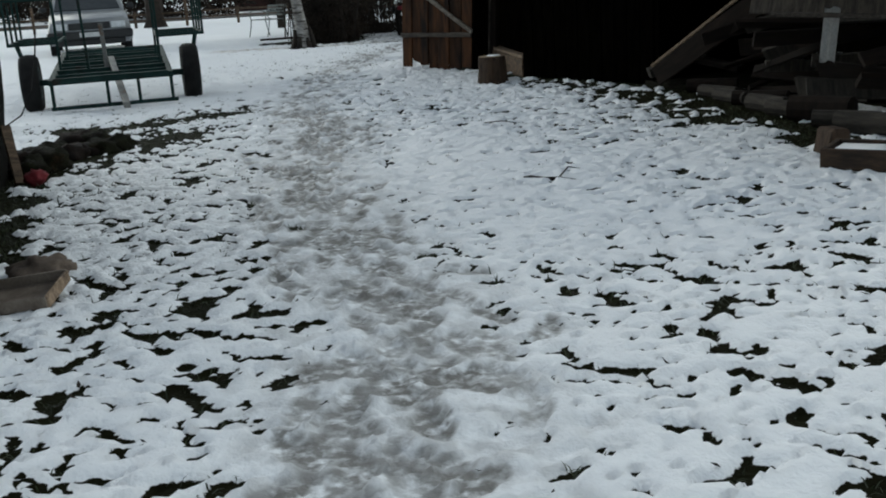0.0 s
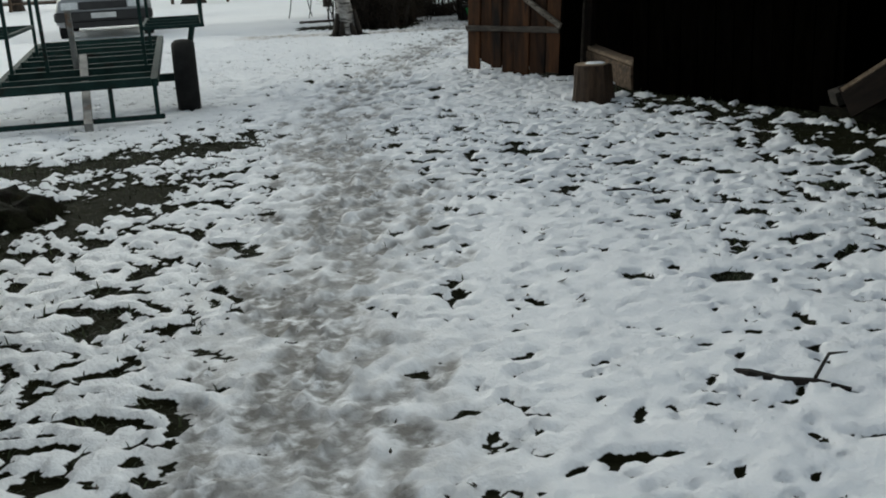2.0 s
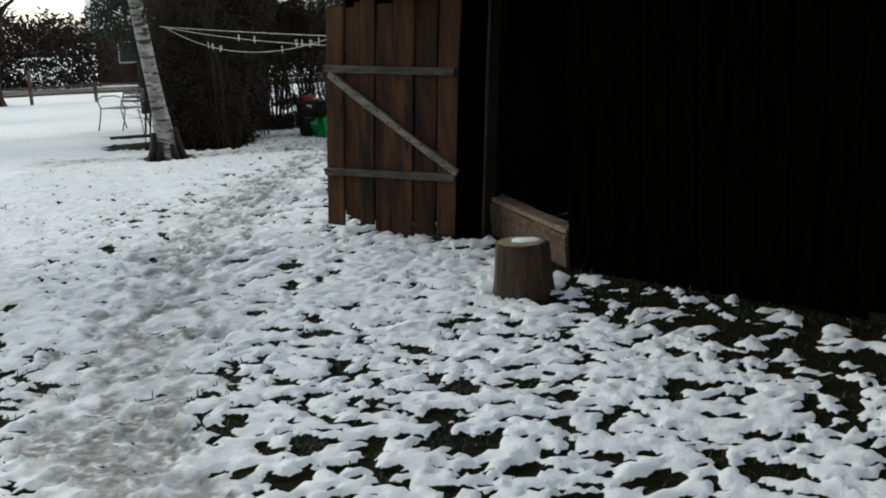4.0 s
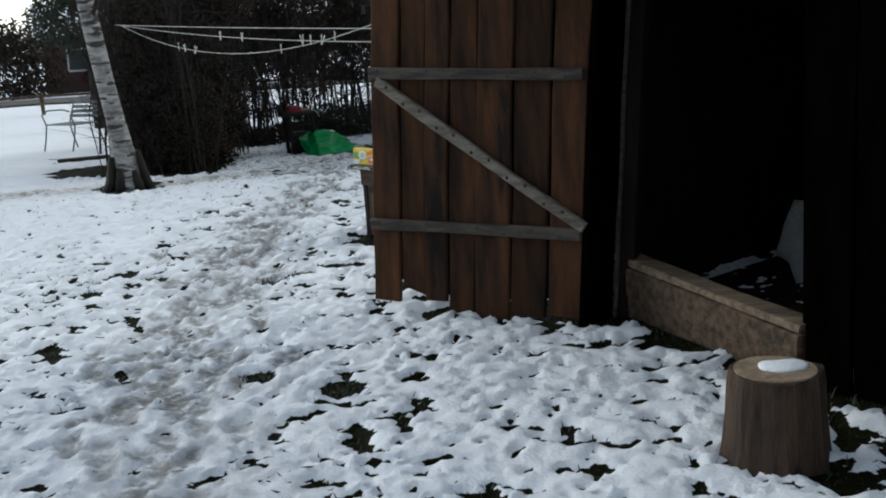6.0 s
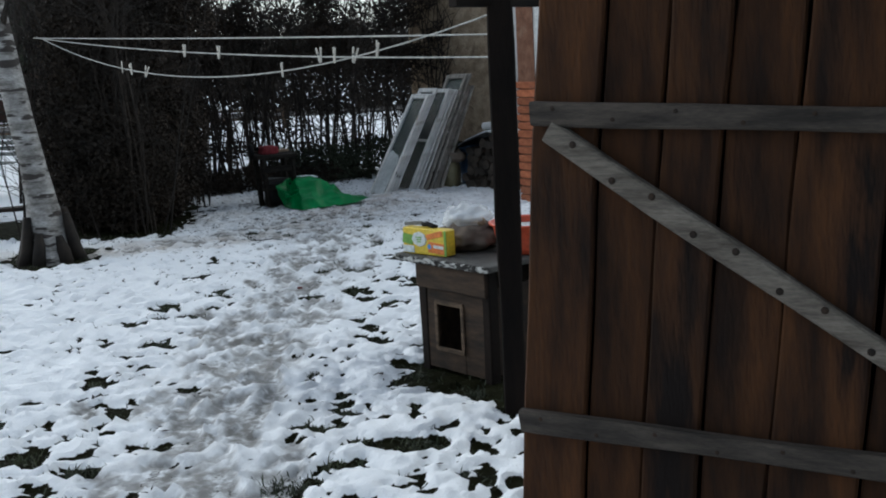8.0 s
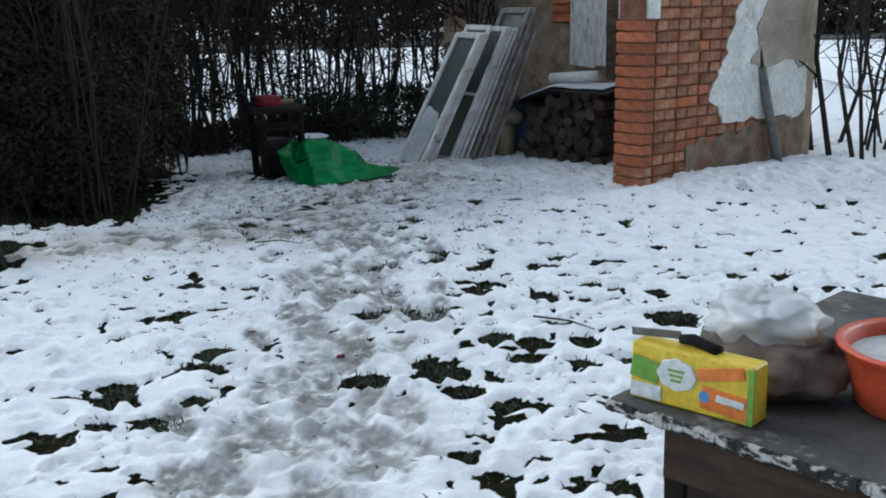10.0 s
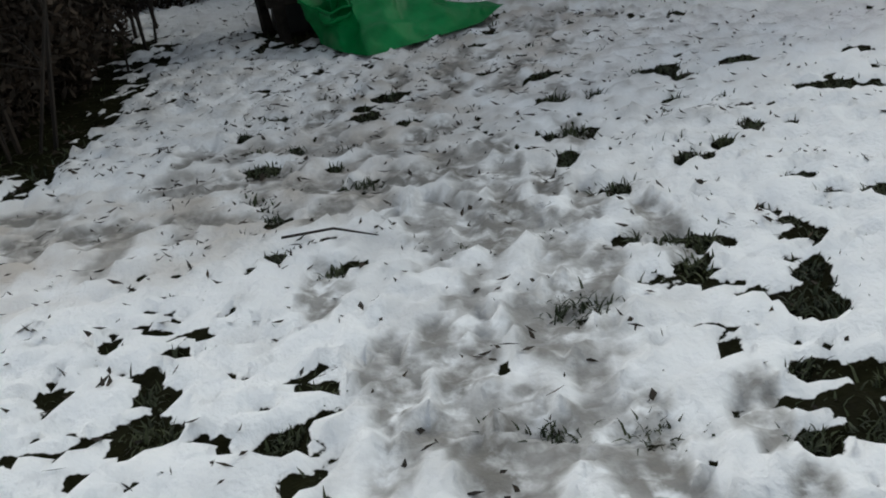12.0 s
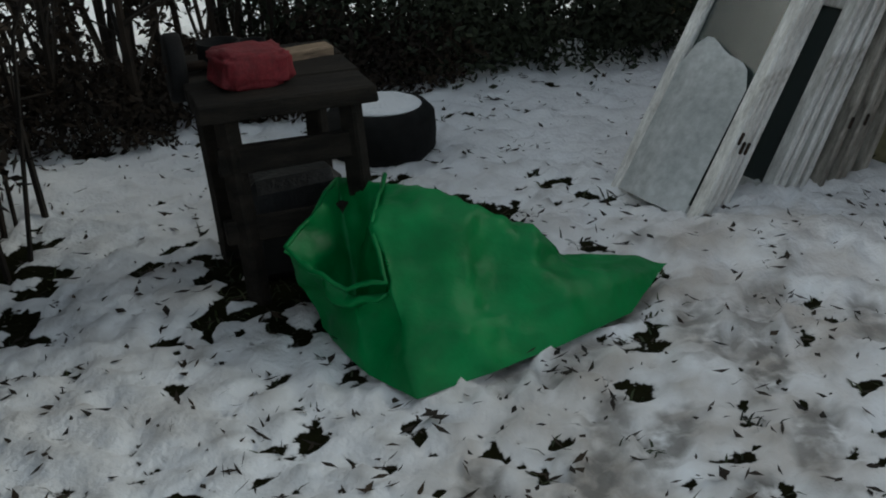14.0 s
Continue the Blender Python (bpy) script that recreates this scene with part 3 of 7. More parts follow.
    h = np.where((trod > 0.3) & (h > -0.01), np.maximum(h, 0.006 + 0.4 * lumps * 0.5), h)
    floor = np.where(h > 0.002, np.minimum(h, 0.004 + 0.12 * np.abs(lumps)), h)
    rng = random.Random(4)
    pressed = np.zeros_like(h)
    prints = []
    for line, count in ((FOOTPATH, 820), (CROSSPATH, 90)):
        for _ in range(count):
            k = rng.randrange(len(line) - 1)
            t = rng.random()
            (x0, y0), (x1, y1) = line[k], line[k + 1]
            prints.append((x0 + (x1 - x0) * t + rng.gauss(0, 0.2), y0 + (y1 - y0) * t + rng.gauss(0, 0.14), math.atan2(y1 - y0, x1 - x0) + rng.gauss(0, 0.35)))
    for px, py, a in prints:
        i0, i1 = np.searchsorted(xs, (px - 0.22, px + 0.22))
        j0, j1 = np.searchsorted(ys, (py - 0.22, py + 0.22))
        if i1 - i0 < 3 or j1 - j0 < 3:
            continue
        sx, sy = X[j0:j1, i0:i1] - px, Y[j0:j1, i0:i1] - py
        u, v = sx * math.cos(a) + sy * math.sin(a), -sx * math.sin(a) + sy * math.cos(a)
        e = np.hypot(u / 0.15, v / 0.055)
        m = soft(e, 0.75, 1.05)
        h[j0:j1, i0:i1] += -0.016 * m + 0.008 * soft(np.abs(e - 1.25), 0.0, 0.3)
        trod[j0:j1, i0:i1] = np.maximum(trod[j0:j1, i0:i1], 0.95 * m)
        pressed[j0:j1, i0:i1] = np.maximum(pressed[j0:j1, i0:i1], rng.uniform(0.25, 1.0) * m)
    h = np.maximum(h, floor)
    # where the snow has gone the surface is the earth itself, flush between thin lumpy snow
    bare = np.clip(0.5 - (h - 0.003) / 0.05, 0, 1) * near * (1 - 0.55 * np.clip(trod, 0, 1))
    h = np.where(h > 0, 0.80 * h, 0.10 * np.maximum(h, -0.06)) + 0.004 * n4 + 0.006 * np.abs(vnoise(wx * 17, wy * 17, 41)) + 0.012 * lawn * np.abs(n5) + 0.010 * lawn * n3
    far_out = 1 - near
    h = h * near + far_out * (0.018 + 0.010 * vnoise(X * 0.7, Y * 0.7, 14))
    snow = sheet("snow_cover", xs, ys, h + lie(X, Y), M_SNOW, {"trodden": trod * near, "muddy": mud * near, "thin": pressed, "bare": bare})
    tagged(snow, "thin lumpy white snow, trampled grey along a footpath, with bare earth showing through", "snow", kind="stuff")
    return xs, ys, h, bare, tufts


SNOW_X, SNOW_Y, SNOW_H, BARE, TUFTS = build_ground()


def build_grass():
    """Blades round the bare tussocks."""
    rng = np.random.default_rng(7)
    n = 420000
    x, y = rng.uniform(-9.2, 2.2, n), rng.uniform(1.5, 25.5, n)
    i, j = np.searchsorted(SNOW_X, x), np.searchsorted(SNOW_Y, y)
    keep = (BARE[j, i] > 0.56) & (rng.random(n) < 0.55)
    keep &= from_line(x, y, HEDGEFOOT) > 0.4
    x, y = x[keep], y[keep]
    loose = len(x)
    for x0, y0, r in TUFTS:
        k = int(1400 * r)
        x, y = np.append(x, rng.normal(x0, r * 0.5, k)), np.append(y, rng.normal(y0, r * 0.42, k))
    for _ in range(110):
        x0, y0, k = rng.uniform(-6.5, -2.5), rng.uniform(18.5, 22.5), 16
        x, y = np.append(x, rng.normal(x0, 0.025, k)), np.append(y, rng.normal(y0, 0.02, k))
    n = len(x)
    L = rng.uniform(0.018, 0.052, n) * (0.7 + 0.6 * rng.random(n))
    L[loose:] *= 0.9
    a, lean = rng.uniform(0, math.tau, n), rng.uniform(0.3, 1.3, n)
    lean[loose:] *= 0.8
    w = rng.uniform(0.002, 0.0045, n)
    dx, dy, dz = np.cos(a) * np.sin(lean), np.sin(a) * np.sin(lean), np.cos(lean)
    px, py = -np.sin(a) * w, np.cos(a) * w
    b = np.stack([x, y, np.full(n, -0.005)], 1)
    d = np.stack([dx, dy, dz], 1) * L[:, None]
    s = np.stack([px, py, np.zeros(n)], 1)
    droop = np.stack([dx * 0.25 * L, dy * 0.25 * L, -0.30 * L * np.sin(lean)], 1)
    v = np.stack([b - s, b + s, b + 0.6 * d + 0.7 * s, b + 0.6 * d - 0.7 * s, b + d + droop], 1).reshape(-1, 3)
    o = np.arange(n)[:, None] * 5
    f = np.concatenate([o + [0, 1, 2], o + [0, 2, 3], o + [3, 2, 4]])
    tagged(mesh_np("grass", v, f, M_GRASS), "tufts of limp dark green winter grass in the snow", "grass", kind="stuff")
    # dark fallen leaves, mostly near the hedge
    n = 7500
    t = rng.random(n)
    x = np.where(t < 0.65, rng.normal(-6.6, 1.3, n), rng.uniform(-8, 1, n))
    y = np.where(t < 0.65, rng.normal(22.0, 1.6, n), rng.uniform(2, 22, n))
    seat = rng.integers(0, 1500, n)
    drift = rng.random(n) < 0.55
    x = np.where(drift, x[seat] + rng.normal(0, 0.035, n), x)
    y = np.where(drift, y[seat] + rng.normal(0, 0.030, n), y)
    x, y = np.clip(x, -9, 2), np.clip(y, 1.5, 25.5)
    i, j = np.searchsorted(SNOW_X, x), np.searchsorted(SNOW_Y, y)
    z = np.maximum(SNOW_H[j, i], 0.0) + 0.006
    a, L, w = rng.uniform(0, math.tau, n), 0.005 + 0.024 * rng.random(n) ** 1.6, rng.uniform(0.0015, 0.010, n)
    ux, uy = np.cos(a), np.sin(a)
    curl = rng.uniform(0.0, 0.014, n)
    c = np.stack([x, y, z], 1)
    e = np.stack([ux * L, uy * L, curl], 1)
    s = np.stack([-uy * w, ux * w, 0 * w], 1)
    v = np.stack([c - e * [1, 1, 0], c + s * rng.uniform(0.2, 1.4, (n, 1)) + e * rng.uniform(-0.4, 0.4, (n, 1)), c + e, c - s * rng.uniform(0.0, 1.2, (n, 1)) + [0, 0, 0.003]], 1).reshape(-1, 3)
    f = np.arange(n)[:, None] * 4 + [0, 1, 2, 3]
    tagged(mesh_np("fallen_leaves", v, f, M_DEADLEAF), "narrow dark brown leaves scattered over the snow", "leaves", kind="stuff")


build_grass()


# ---- the shed with its open plank door ----
LEAN = radians(4.4)
RACKED = Matrix(((1, 0, math.tan(LEAN), 0), (0, 1, 0, 0), (0, 0, 1, 0), (0, 0, 0, 1)))


def build_door():
    """A ledged plank door that has racked out of square."""
    m = Matrix.Translation((-4.19, 14.106, 0.05)) @ Matrix.Rotation(radians(-26.1), 4, "Z")
    door = thing("plank_door", "weathered brown plank door with grey battens, standing open", "door", m)
    edges = (0.0, 0.185, 0.345, 0.495, 0.665, 0.875, 1.085, 1.29)
    feet = (0.0, 0.03, 0.02, -0.035, -0.04, -0.03, -0.005)
    broken = (0.008, 0.085, 0.10, 0.02, 0.015, 0.02, 0.03)
    for i, (a, b) in enumerate(zip(edges, edges[1:])):
        bm = bmesh.new()
        gap = 0.007 if i != 6 else 0.022
        board(bm, 1.76 - feet[i] + 0.025 * (i % 3), b - a - gap, 0.022, RACKED @ pose((a + b + (0.012 if i == 6 else 0)) / 2, 0.014 * (i % 2), feet[i]), i, 0.0035, 16, broken[i])
        part("board", bm, M_DOOR, door)
        # a black strip added behind each joint gives the dark shade line between boards
        if i:
            bm = bmesh.new()
            board(bm, 1.66 - feet[i], 0.085, 0.012, RACKED @ pose(a, 0.036, feet[i] + 0.09), 60 + i, 0.001, 6)
            part("cover_strip", bm, M_SHADETAR, door, "black strip added behind the joint as its shadow line")
    for z, slope, a, b, k in ((1.285, 2.4, 0.0, 1.265, 31), (0.452, 0.4, 0.0, 1.285, 32)):
        bm = bmesh.new()
        board(bm, b - a, 0.060, 0.032, pose(a + z * math.tan(LEAN), -0.030, z, 0, 90 + slope, 0), k, 0.003, 12, 0.012)
        batten = part("batten", bm, M_GREYWOOD, door, "grey weathered batten")
        for q in range(8):
            bm = bmesh.new()
            t = 0.07 + 0.158 * q
            bmesh.ops.create_uvsphere(bm, u_segments=8, v_segments=5, radius=0.006, matrix=pose(a + z * math.tan(LEAN) + t, -0.047, z - t * math.tan(radians(slope)) + 0.012 * (-1) ** q) @ Matrix.Diagonal((1, 0.3, 1, 1)))
            part("nail", bm, M_RUST, batten)
    bm = bmesh.new()
    ax, az, dx, dz = 0.055 + 1.235 * math.tan(LEAN), 1.235, 1.19, -0.755
    board(bm, math.hypot(dx, dz), 0.060, 0.028, pose(ax, -0.034, az, 0, 90 + math.degrees(math.atan2(-dz, dx)), 0), 33, 0.004, 16)
    brace = part("brace", bm, M_BRACE, door, "pale diagonal brace with nail holes")
    for k in range(11):
        bm = bmesh.new()
        t = 0.06 + 0.085 * k
        bmesh.ops.create_uvsphere(bm, u_segments=8, v_segments=5, radius=0.0095, matrix=pose(ax + dx * t, -0.049, az + dz * t + 0.013 * (-1) ** k) @ Matrix.Diagonal((1, 0.3, 1, 1)))
        part("nail", bm, M_RUST, brace)


build_door()


def wall_of_boards(ob, start, end, height, material, width=0.16, z0=0.0, lean=0.0, name="board"):
    a, b = Vector((*start, 0)), Vector((*end, 0))
    d = b - a
    n = max(1, round(d.length / width))
    ang = math.degrees(math.atan2(d.y, d.x))
    for i in range(n):
        bm = bmesh.new()
        c = a + d * ((i + 0.5) / n)
        board(bm, height + random.uniform(-0.02, 0.02), d.length / n - 0.006, 0.025, pose(c.x, c.y, z0 + random.uniform(0, 0.03), 0, 0, ang) @ pose(0, 0.004 * (i % 2), 0, 0, lean, 0), i, 0.002, 3)
        part(name, bm, material, ob)


def slab(name, corners, z0, z1, material, parent=None, label=""):
    """An upright-sided slab over a ground polygon, its top and foot at those heights (numbers or one for each corner)."""
    bm = bmesh.new()
    k = len(corners)
    lo = [z0] * k if isinstance(z0, (int, float)) else z0
    hi = [z1] * k if isinstance(z1, (int, float)) else z1
    v0 = [bm.verts.new((x, y, z)) for (x, y), z in zip(corners, lo)]
    v1 = [bm.verts.new((x, y, z)) for (x, y), z in zip(corners, hi)]
    bm.faces.new(list(reversed(v0)))
    bm.faces.new(v1)
    for i in range(k):
        bm.faces.new((v0[i], v0[(i + 1) % k], v1[(i + 1) % k], v1[i]))
    bmesh.ops.recalc_face_normals(bm, faces=bm.faces)
    return part(name, bm, material, parent, label)


def build_shed():
    shed = thing("shed", "low tarred wooden shed, its shade put into the near-black colour, doorway open", "shed")
    # the boarded front beside the doorway, its shade put into the near-black colour
    front = part("front_wall", bmesh.new(), M_SHADETAR, shed)
    wall_of_boards(front, (-2.15, 12.59), (-0.47, 11.23), 2.2, M_SHADETAR, 0.19, -0.02, 0.0)
    side = part("side_wall", bmesh.new(), M_SHADETAR, shed)
    wall_of_boards(side, (-2.14, 12.64), (-1.55, 13.3), 2.2, M_SHADETAR, 0.19)
    # closing walls, floor and roof, unseen and added to keep shed and pile dark
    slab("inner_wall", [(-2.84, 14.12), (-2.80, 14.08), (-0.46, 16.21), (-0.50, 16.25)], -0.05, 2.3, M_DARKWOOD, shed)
    # added dark board blocks the light leaking between the door's edge and post
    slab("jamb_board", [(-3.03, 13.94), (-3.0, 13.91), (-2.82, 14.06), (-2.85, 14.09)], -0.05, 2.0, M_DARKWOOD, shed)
    # added black board stands in for the shaded gap between door and post
    bm = bmesh.new()
    leaning = Matrix(((1, 0, 0.070, 0), (0, 1, -0.02, 0), (0, 0, 1, 0), (0, 0, 0, 1)))
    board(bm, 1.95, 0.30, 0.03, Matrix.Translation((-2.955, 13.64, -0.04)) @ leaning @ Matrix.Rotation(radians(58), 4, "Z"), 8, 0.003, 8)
    part("hinge_board", bm, M_SHADETAR, shed, "wide black board added for the dark gap beside the door")
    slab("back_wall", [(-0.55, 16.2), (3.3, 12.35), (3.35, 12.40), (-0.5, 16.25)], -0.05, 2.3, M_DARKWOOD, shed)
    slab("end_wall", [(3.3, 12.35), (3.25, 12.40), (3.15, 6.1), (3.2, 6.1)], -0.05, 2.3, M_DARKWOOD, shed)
    slab("partition", [(-0.47, 11.25), (-0.42, 11.2), (1.2, 12.8), (1.15, 12.85)], -0.05, 2.2, M_SHADETAR, shed)
    slab("earth_floor", [(-2.75, 13.8), (-2.05, 12.9), (-1.5, 12.9), (-0.4, 11.0), (3.2, 7.0), (3.2, 12.4), (-0.5, 16.15)], -0.1, 0.05, M_SOIL, shed)
    # beyond the eave the roof is added to shade the timber pile
    slab("roof", [(-3.9, 13.6), (-2.45, 12.25), (-0.75, 10.85), (-0.1, 9.5), (0.6, 7.2), (1.0, 5.9), (3.4, 5.9), (3.6, 12.4), (-0.45, 16.5), (-2.9, 14.4)], [1.86, 1.95, 1.95, 1.75, 1.65, 1.6, 2.2, 2.4, 2.4, 2.2], [1.98, 2.07, 2.07, 1.87, 1.77, 1.72, 2.32, 2.52, 2.52, 2.32], M_TARP, shed, "black felted roof, carried on over the timber pile to keep it dark")
    slab("eave_board", [(-3.90, 13.98), (-3.88, 13.94), (-2.85, 13.70), (-2.87, 13.74)], 1.80, 1.95, M_SHADETAR, shed)
    bm = bmesh.new()
    board(bm, 2.1, 0.10, 0.10, pose(-2.80, 13.80, -0.05) @ leaning @ pose(0, 0, 0, 0, 0, -20), 5, 0.004, 10)
    part("door_post", bm, M_DARKWOOD, shed, "dark upright door post")
    bm = bmesh.new()
    board(bm, 2.0, 0.020, 0.03, pose(-2.85, 13.735, 0.0) @ leaning @ pose(0, 0, 0, 0, 0, -20), 6, 0.003, 10)
    part("post_edging", bm, M_GREYWOOD, shed, "pale worn edge strip")
    # threshold beams
    u = Vector((0.471, -0.882, 0))
    for k, (z, off, hgt, t) in enumerate(((0.05, 0.03, 0.11, 0.09), (0.185, 0.02, 0.15, 0.08), (0.295, 0.05, 0.04, 0.12))):
        bm = bmesh.new()
        c = Vector((-2.83, 13.87, z)) + Vector((0.882, 0.471, 0)) * off
        tilt = (0, 1.6, 2.4)[k]
        board(bm, 1.42, hgt, t, Matrix.Translation(c) @ Matrix.Rotation(math.atan2(u.y, u.x), 4, "Z") @ pose(0, 0, 0, 0, 90 + tilt, 0), 40 + k, 0.004, 8)
        part("threshold_beam", bm, (M_OLDWOOD, M_OLDWOOD, M_PLANK)[k], shed, ("weathered threshold beam", "weathered threshold beam", "split pale top plank")[k])


build_shed()


def build_white_sheet():
    ob = thing("fibreboard_sheet", "pale grey perforated board leaning inside the shed doorway", "board", pose(-1.84, 14.22, 0.05, 0, 0, -35))
    bm = bmesh.new()
    nx, nz = 10, 8
    g = [[bm.verts.new((0.75 * i / nx - 0.05, -0.10 + 0.25 * k / nz + 0.012 * math.sin(i * 1.3 + k), 0.42 * k / nz - 0.22 * math.sin(math.pi * min(i, 6) / 12) * (1 - k / nz) * 0.8 + 0.16 * (i < 2) * (1 - k / nz))) for i in range(nx + 1)] for k in range(nz + 1)]
    for k in range(nz):
        for i in range(nx):
            bm.faces.new((g[k][i], g[k][i + 1], g[k + 1][i + 1], g[k + 1][i]))
    bmesh.ops.solidify(bm, geom=list(bm.faces), thickness=0.012)
    part("sheet", bm, M_WHITEBOARD, ob, smooth=True)
    for k in range(9):
        bm = bmesh.new()
        bmesh.ops.create_uvsphere(bm, u_segments=8, v_segments=5, radius=0.008, matrix=pose(0.12 + 0.055 * (k % 5), -0.075 + 0.03 * (k // 5), 0.10 + 0.07 * (k // 5)))
        part("hole", bm, M_TARP, ob)


build_white_sheet()


def build_stump():
    ob = thing("chopping_block", "short upright log used as chopping block, snow on top", "log", pose(-2.42, 11.88, 0) @ Matrix.Diagonal((0.92, 0.92, 0.92, 1)))
    bm = bmesh.new()
    rng = random.Random(2)
    s = 28
    wob = [1 + 0.07 * math.sin(3 * k * math.tau / s + 1) + 0.05 * math.sin(7 * k * math.tau / s) + rng.uniform(-0.02, 0.02) for k in range(s)]
    prof = ((0.205, -0.03), (0.19, 0.06), (0.178, 0.18), (0.172, 0.30), (0.165, 0.355))
    rings = [[bm.verts.new((r * wob[k] * math.cos(k * math.tau / s), r * wob[k] * math.sin(k * math.tau / s), z)) for k in range(s)] for r, z in prof]
    for a, b in zip(rings, rings[1:]):
        for k in range(s):
            bm.faces.new((a[k], a[(k + 1) % s], b[(k + 1) % s], b[k]))
    bm.faces.new(rings[-1])
    bm.faces.new(list(reversed(rings[0])))
    part("trunk", bm, M_STUMP, ob)
    bm = bmesh.new()
    lathe(bm, [(0.15, 0.354), (0.15, 0.361)], 24)
    part("cut_face", bm, M_CUT, ob, "pale sawn end")
    bm = bmesh.new()
    bmesh.ops.create_icosphere(bm, subdivisions=3, radius=0.085, matrix=pose(0.03, 0.02, 0.362) @ Matrix.Diagonal((1.1, 0.8, 0.22, 1)))
    for v in bm.verts:
        v.co += Vector((0.015, 0.012, 0.004)) * noise.noise(v.co * 20)
    part("snow_cap", bm, M_SNOW, ob, "patch of snow", True)


build_stump()


# ---- scrap timber beside the shed ----
def loose_plank(name, label, a, b, width, thick, material, seed=0, roll=0, category="plank"):
    a, b = Vector(a), Vector(b)
    d = b - a
    m = Matrix.Translation(a) @ d.to_track_quat("Z", "Y").to_matrix().to_4x4() @ pose(0, 0, 0, 0, 0, roll)
    ob = None
    bm = bmesh.new()
    board(bm, d.length, width, thick, Matrix(), seed, 0.003, 8)
    ob = part(name, bm, material, None, "", False)
    ob.matrix_world = m
    tagged(ob, label, category, "scrap timber by the shed")
    return ob


def build_scrap():
    loose_plank("plank", "long pale plank sloping up over the timber pile", (-0.46, 10.57, 0.27), (0.95, 10.0, 1.36), 0.035, 0.03, M_PLANK, 1, 0)
    loose_plank("wide_plank", "wide rough brown plank leaning on the pile", (-0.42, 10.68, 0.16), (0.9, 10.2, 1.10), 0.24, 0.035, M_DARKWOOD, 2, 70)
    loose_plank("beam_end", "stubby sawn beam lying against the shed", (-0.50, 10.85, 0.17), (0.05, 11.0, 0.36), 0.17, 0.10, M_DULLWOOD, 3, 0)
    loose_plank("grey_board", "grey weathered board laid on top of the pile", (0.45, 8.75, 0.90), (1.5, 8.5, 0.86), 0.13, 0.03, M_GREYWOOD, 4, 60)
    loose_plank("grey_board", "thin pale batten lying high on the pile", (0.6, 8.6, 0.84), (1.5, 8.2, 0.80), 0.05, 0.03, M_GREYWOOD, 5, 10)
    rng = random.Random(12)
    for k in range(26):
        t = rng.random()
        x, y = -0.25 + 1.35 * t + rng.uniform(0.05, 0.75), 10.65 - 2.9 * t + rng.uniform(-0.1, 0.5)
        z = rng.uniform(0.04, 0.75)
        a = rng.uniform(-0.9, 0.5)
        L = rng.uniform(0.5, 1.3)
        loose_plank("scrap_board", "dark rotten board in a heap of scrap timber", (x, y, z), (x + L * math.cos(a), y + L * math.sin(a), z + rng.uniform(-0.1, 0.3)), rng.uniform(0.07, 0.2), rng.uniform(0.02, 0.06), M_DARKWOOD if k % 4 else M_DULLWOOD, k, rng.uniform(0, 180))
    for k in range(9):
        t = k / 8
        bm = bmesh.new()
        r = rng.uniform(0.06, 0.11)
        tube(bm, [(0, 0, 0), (0.25, 0.02, 0), (0.5, 0, 0.01)], [r, r * 1.05, r * 0.95], 10)
        ob = part("log", bm, M_DULLWOOD if k % 3 else M_DARKWOOD, None)
        ob.matrix_world = pose(-0.1 + 1.15 * t, 10.45 - 2.7 * t, r, 0, 0, rng.uniform(-70, 0))
        tagged(ob, "dark round log lying at the foot of the pile", "log", "logs at the pile's foot")
    # a pale cloth hanging from the boards
    bm = bmesh.new()
    nx, nz = 8, 8
    g = [[bm.verts.new((0.14 * i / nx, 0.02 * math.sin(i * 1.7) + 0.01 * k / nz, -0.42 * k / nz - 0.01 * math.sin(i))) for i in range(nx + 1)] for k in range(nz + 1)]
    for k in range(nz):
        for i in range(nx):
            bm.faces.new((g[k][i], g[k][i + 1], g[k + 1][i + 1], g[k + 1][i]))
    bmesh.ops.solidify(bm, geom=list(bm.faces), thickness=0.006)
    ob = part("hanging_cloth", bm, M_WHITEBOARD, None, "", True)
    ob.matrix_world = pose(1.0, 8.45, 0.88, 0, 4, 20)
    tagged(ob, "pale grey cloth hanging from the timber pile", "cloth")
    # a wooden trough and a small block near the path
    ob = thing("wooden_trough", "shallow brown wooden crate with snow in it", "crate", pose(1.12, 6.35, 0, 0, 0, -20))
    for nm, size, p in (("crate_side", (0.55, 0.03, 0.13), (0, -0.18, 0.085)), ("crate_side", (0.55, 0.03, 0.13), (0, 0.18, 0.085)), ("crate_end", (0.03, 0.33, 0.13), (-0.26, 0, 0.085)), ("crate_end", (0.03, 0.33, 0.13), (0.26, 0, 0.085)), ("crate_bottom", (0.49, 0.33, 0.02), (0, 0, 0.03))):
        bm = bmesh.new()
        box(bm, size, pose(*p), 0.005, 0.004)
        part(nm, bm, M_HUTCH, ob)
    bm = bmesh.new()
    box(bm, (0.48, 0.32, 0.06), pose(0, 0, 0.10), 0.02, 0.01)
    part("snow_fill", bm, M_SNOW, ob, "snow lying in the crate", True)
    bm = bmesh.new()
    box(bm, (0.16, 0.2, 0.2), pose(0.92, 6.85, 0.09, 5, 4, 30), 0.02, 0.015)
    tagged(part("wood_block", bm, M_STUMP), "rough split block of firewood in the snow", "firewood")


build_scrap()


# ---- hutch-table behind the door, with what stands on it ----
TABLE = Matrix.Translation((-4.72, 16.30, 0)) @ Matrix.Rotation(radians(-44), 4, "Z")
TOP = 0.565


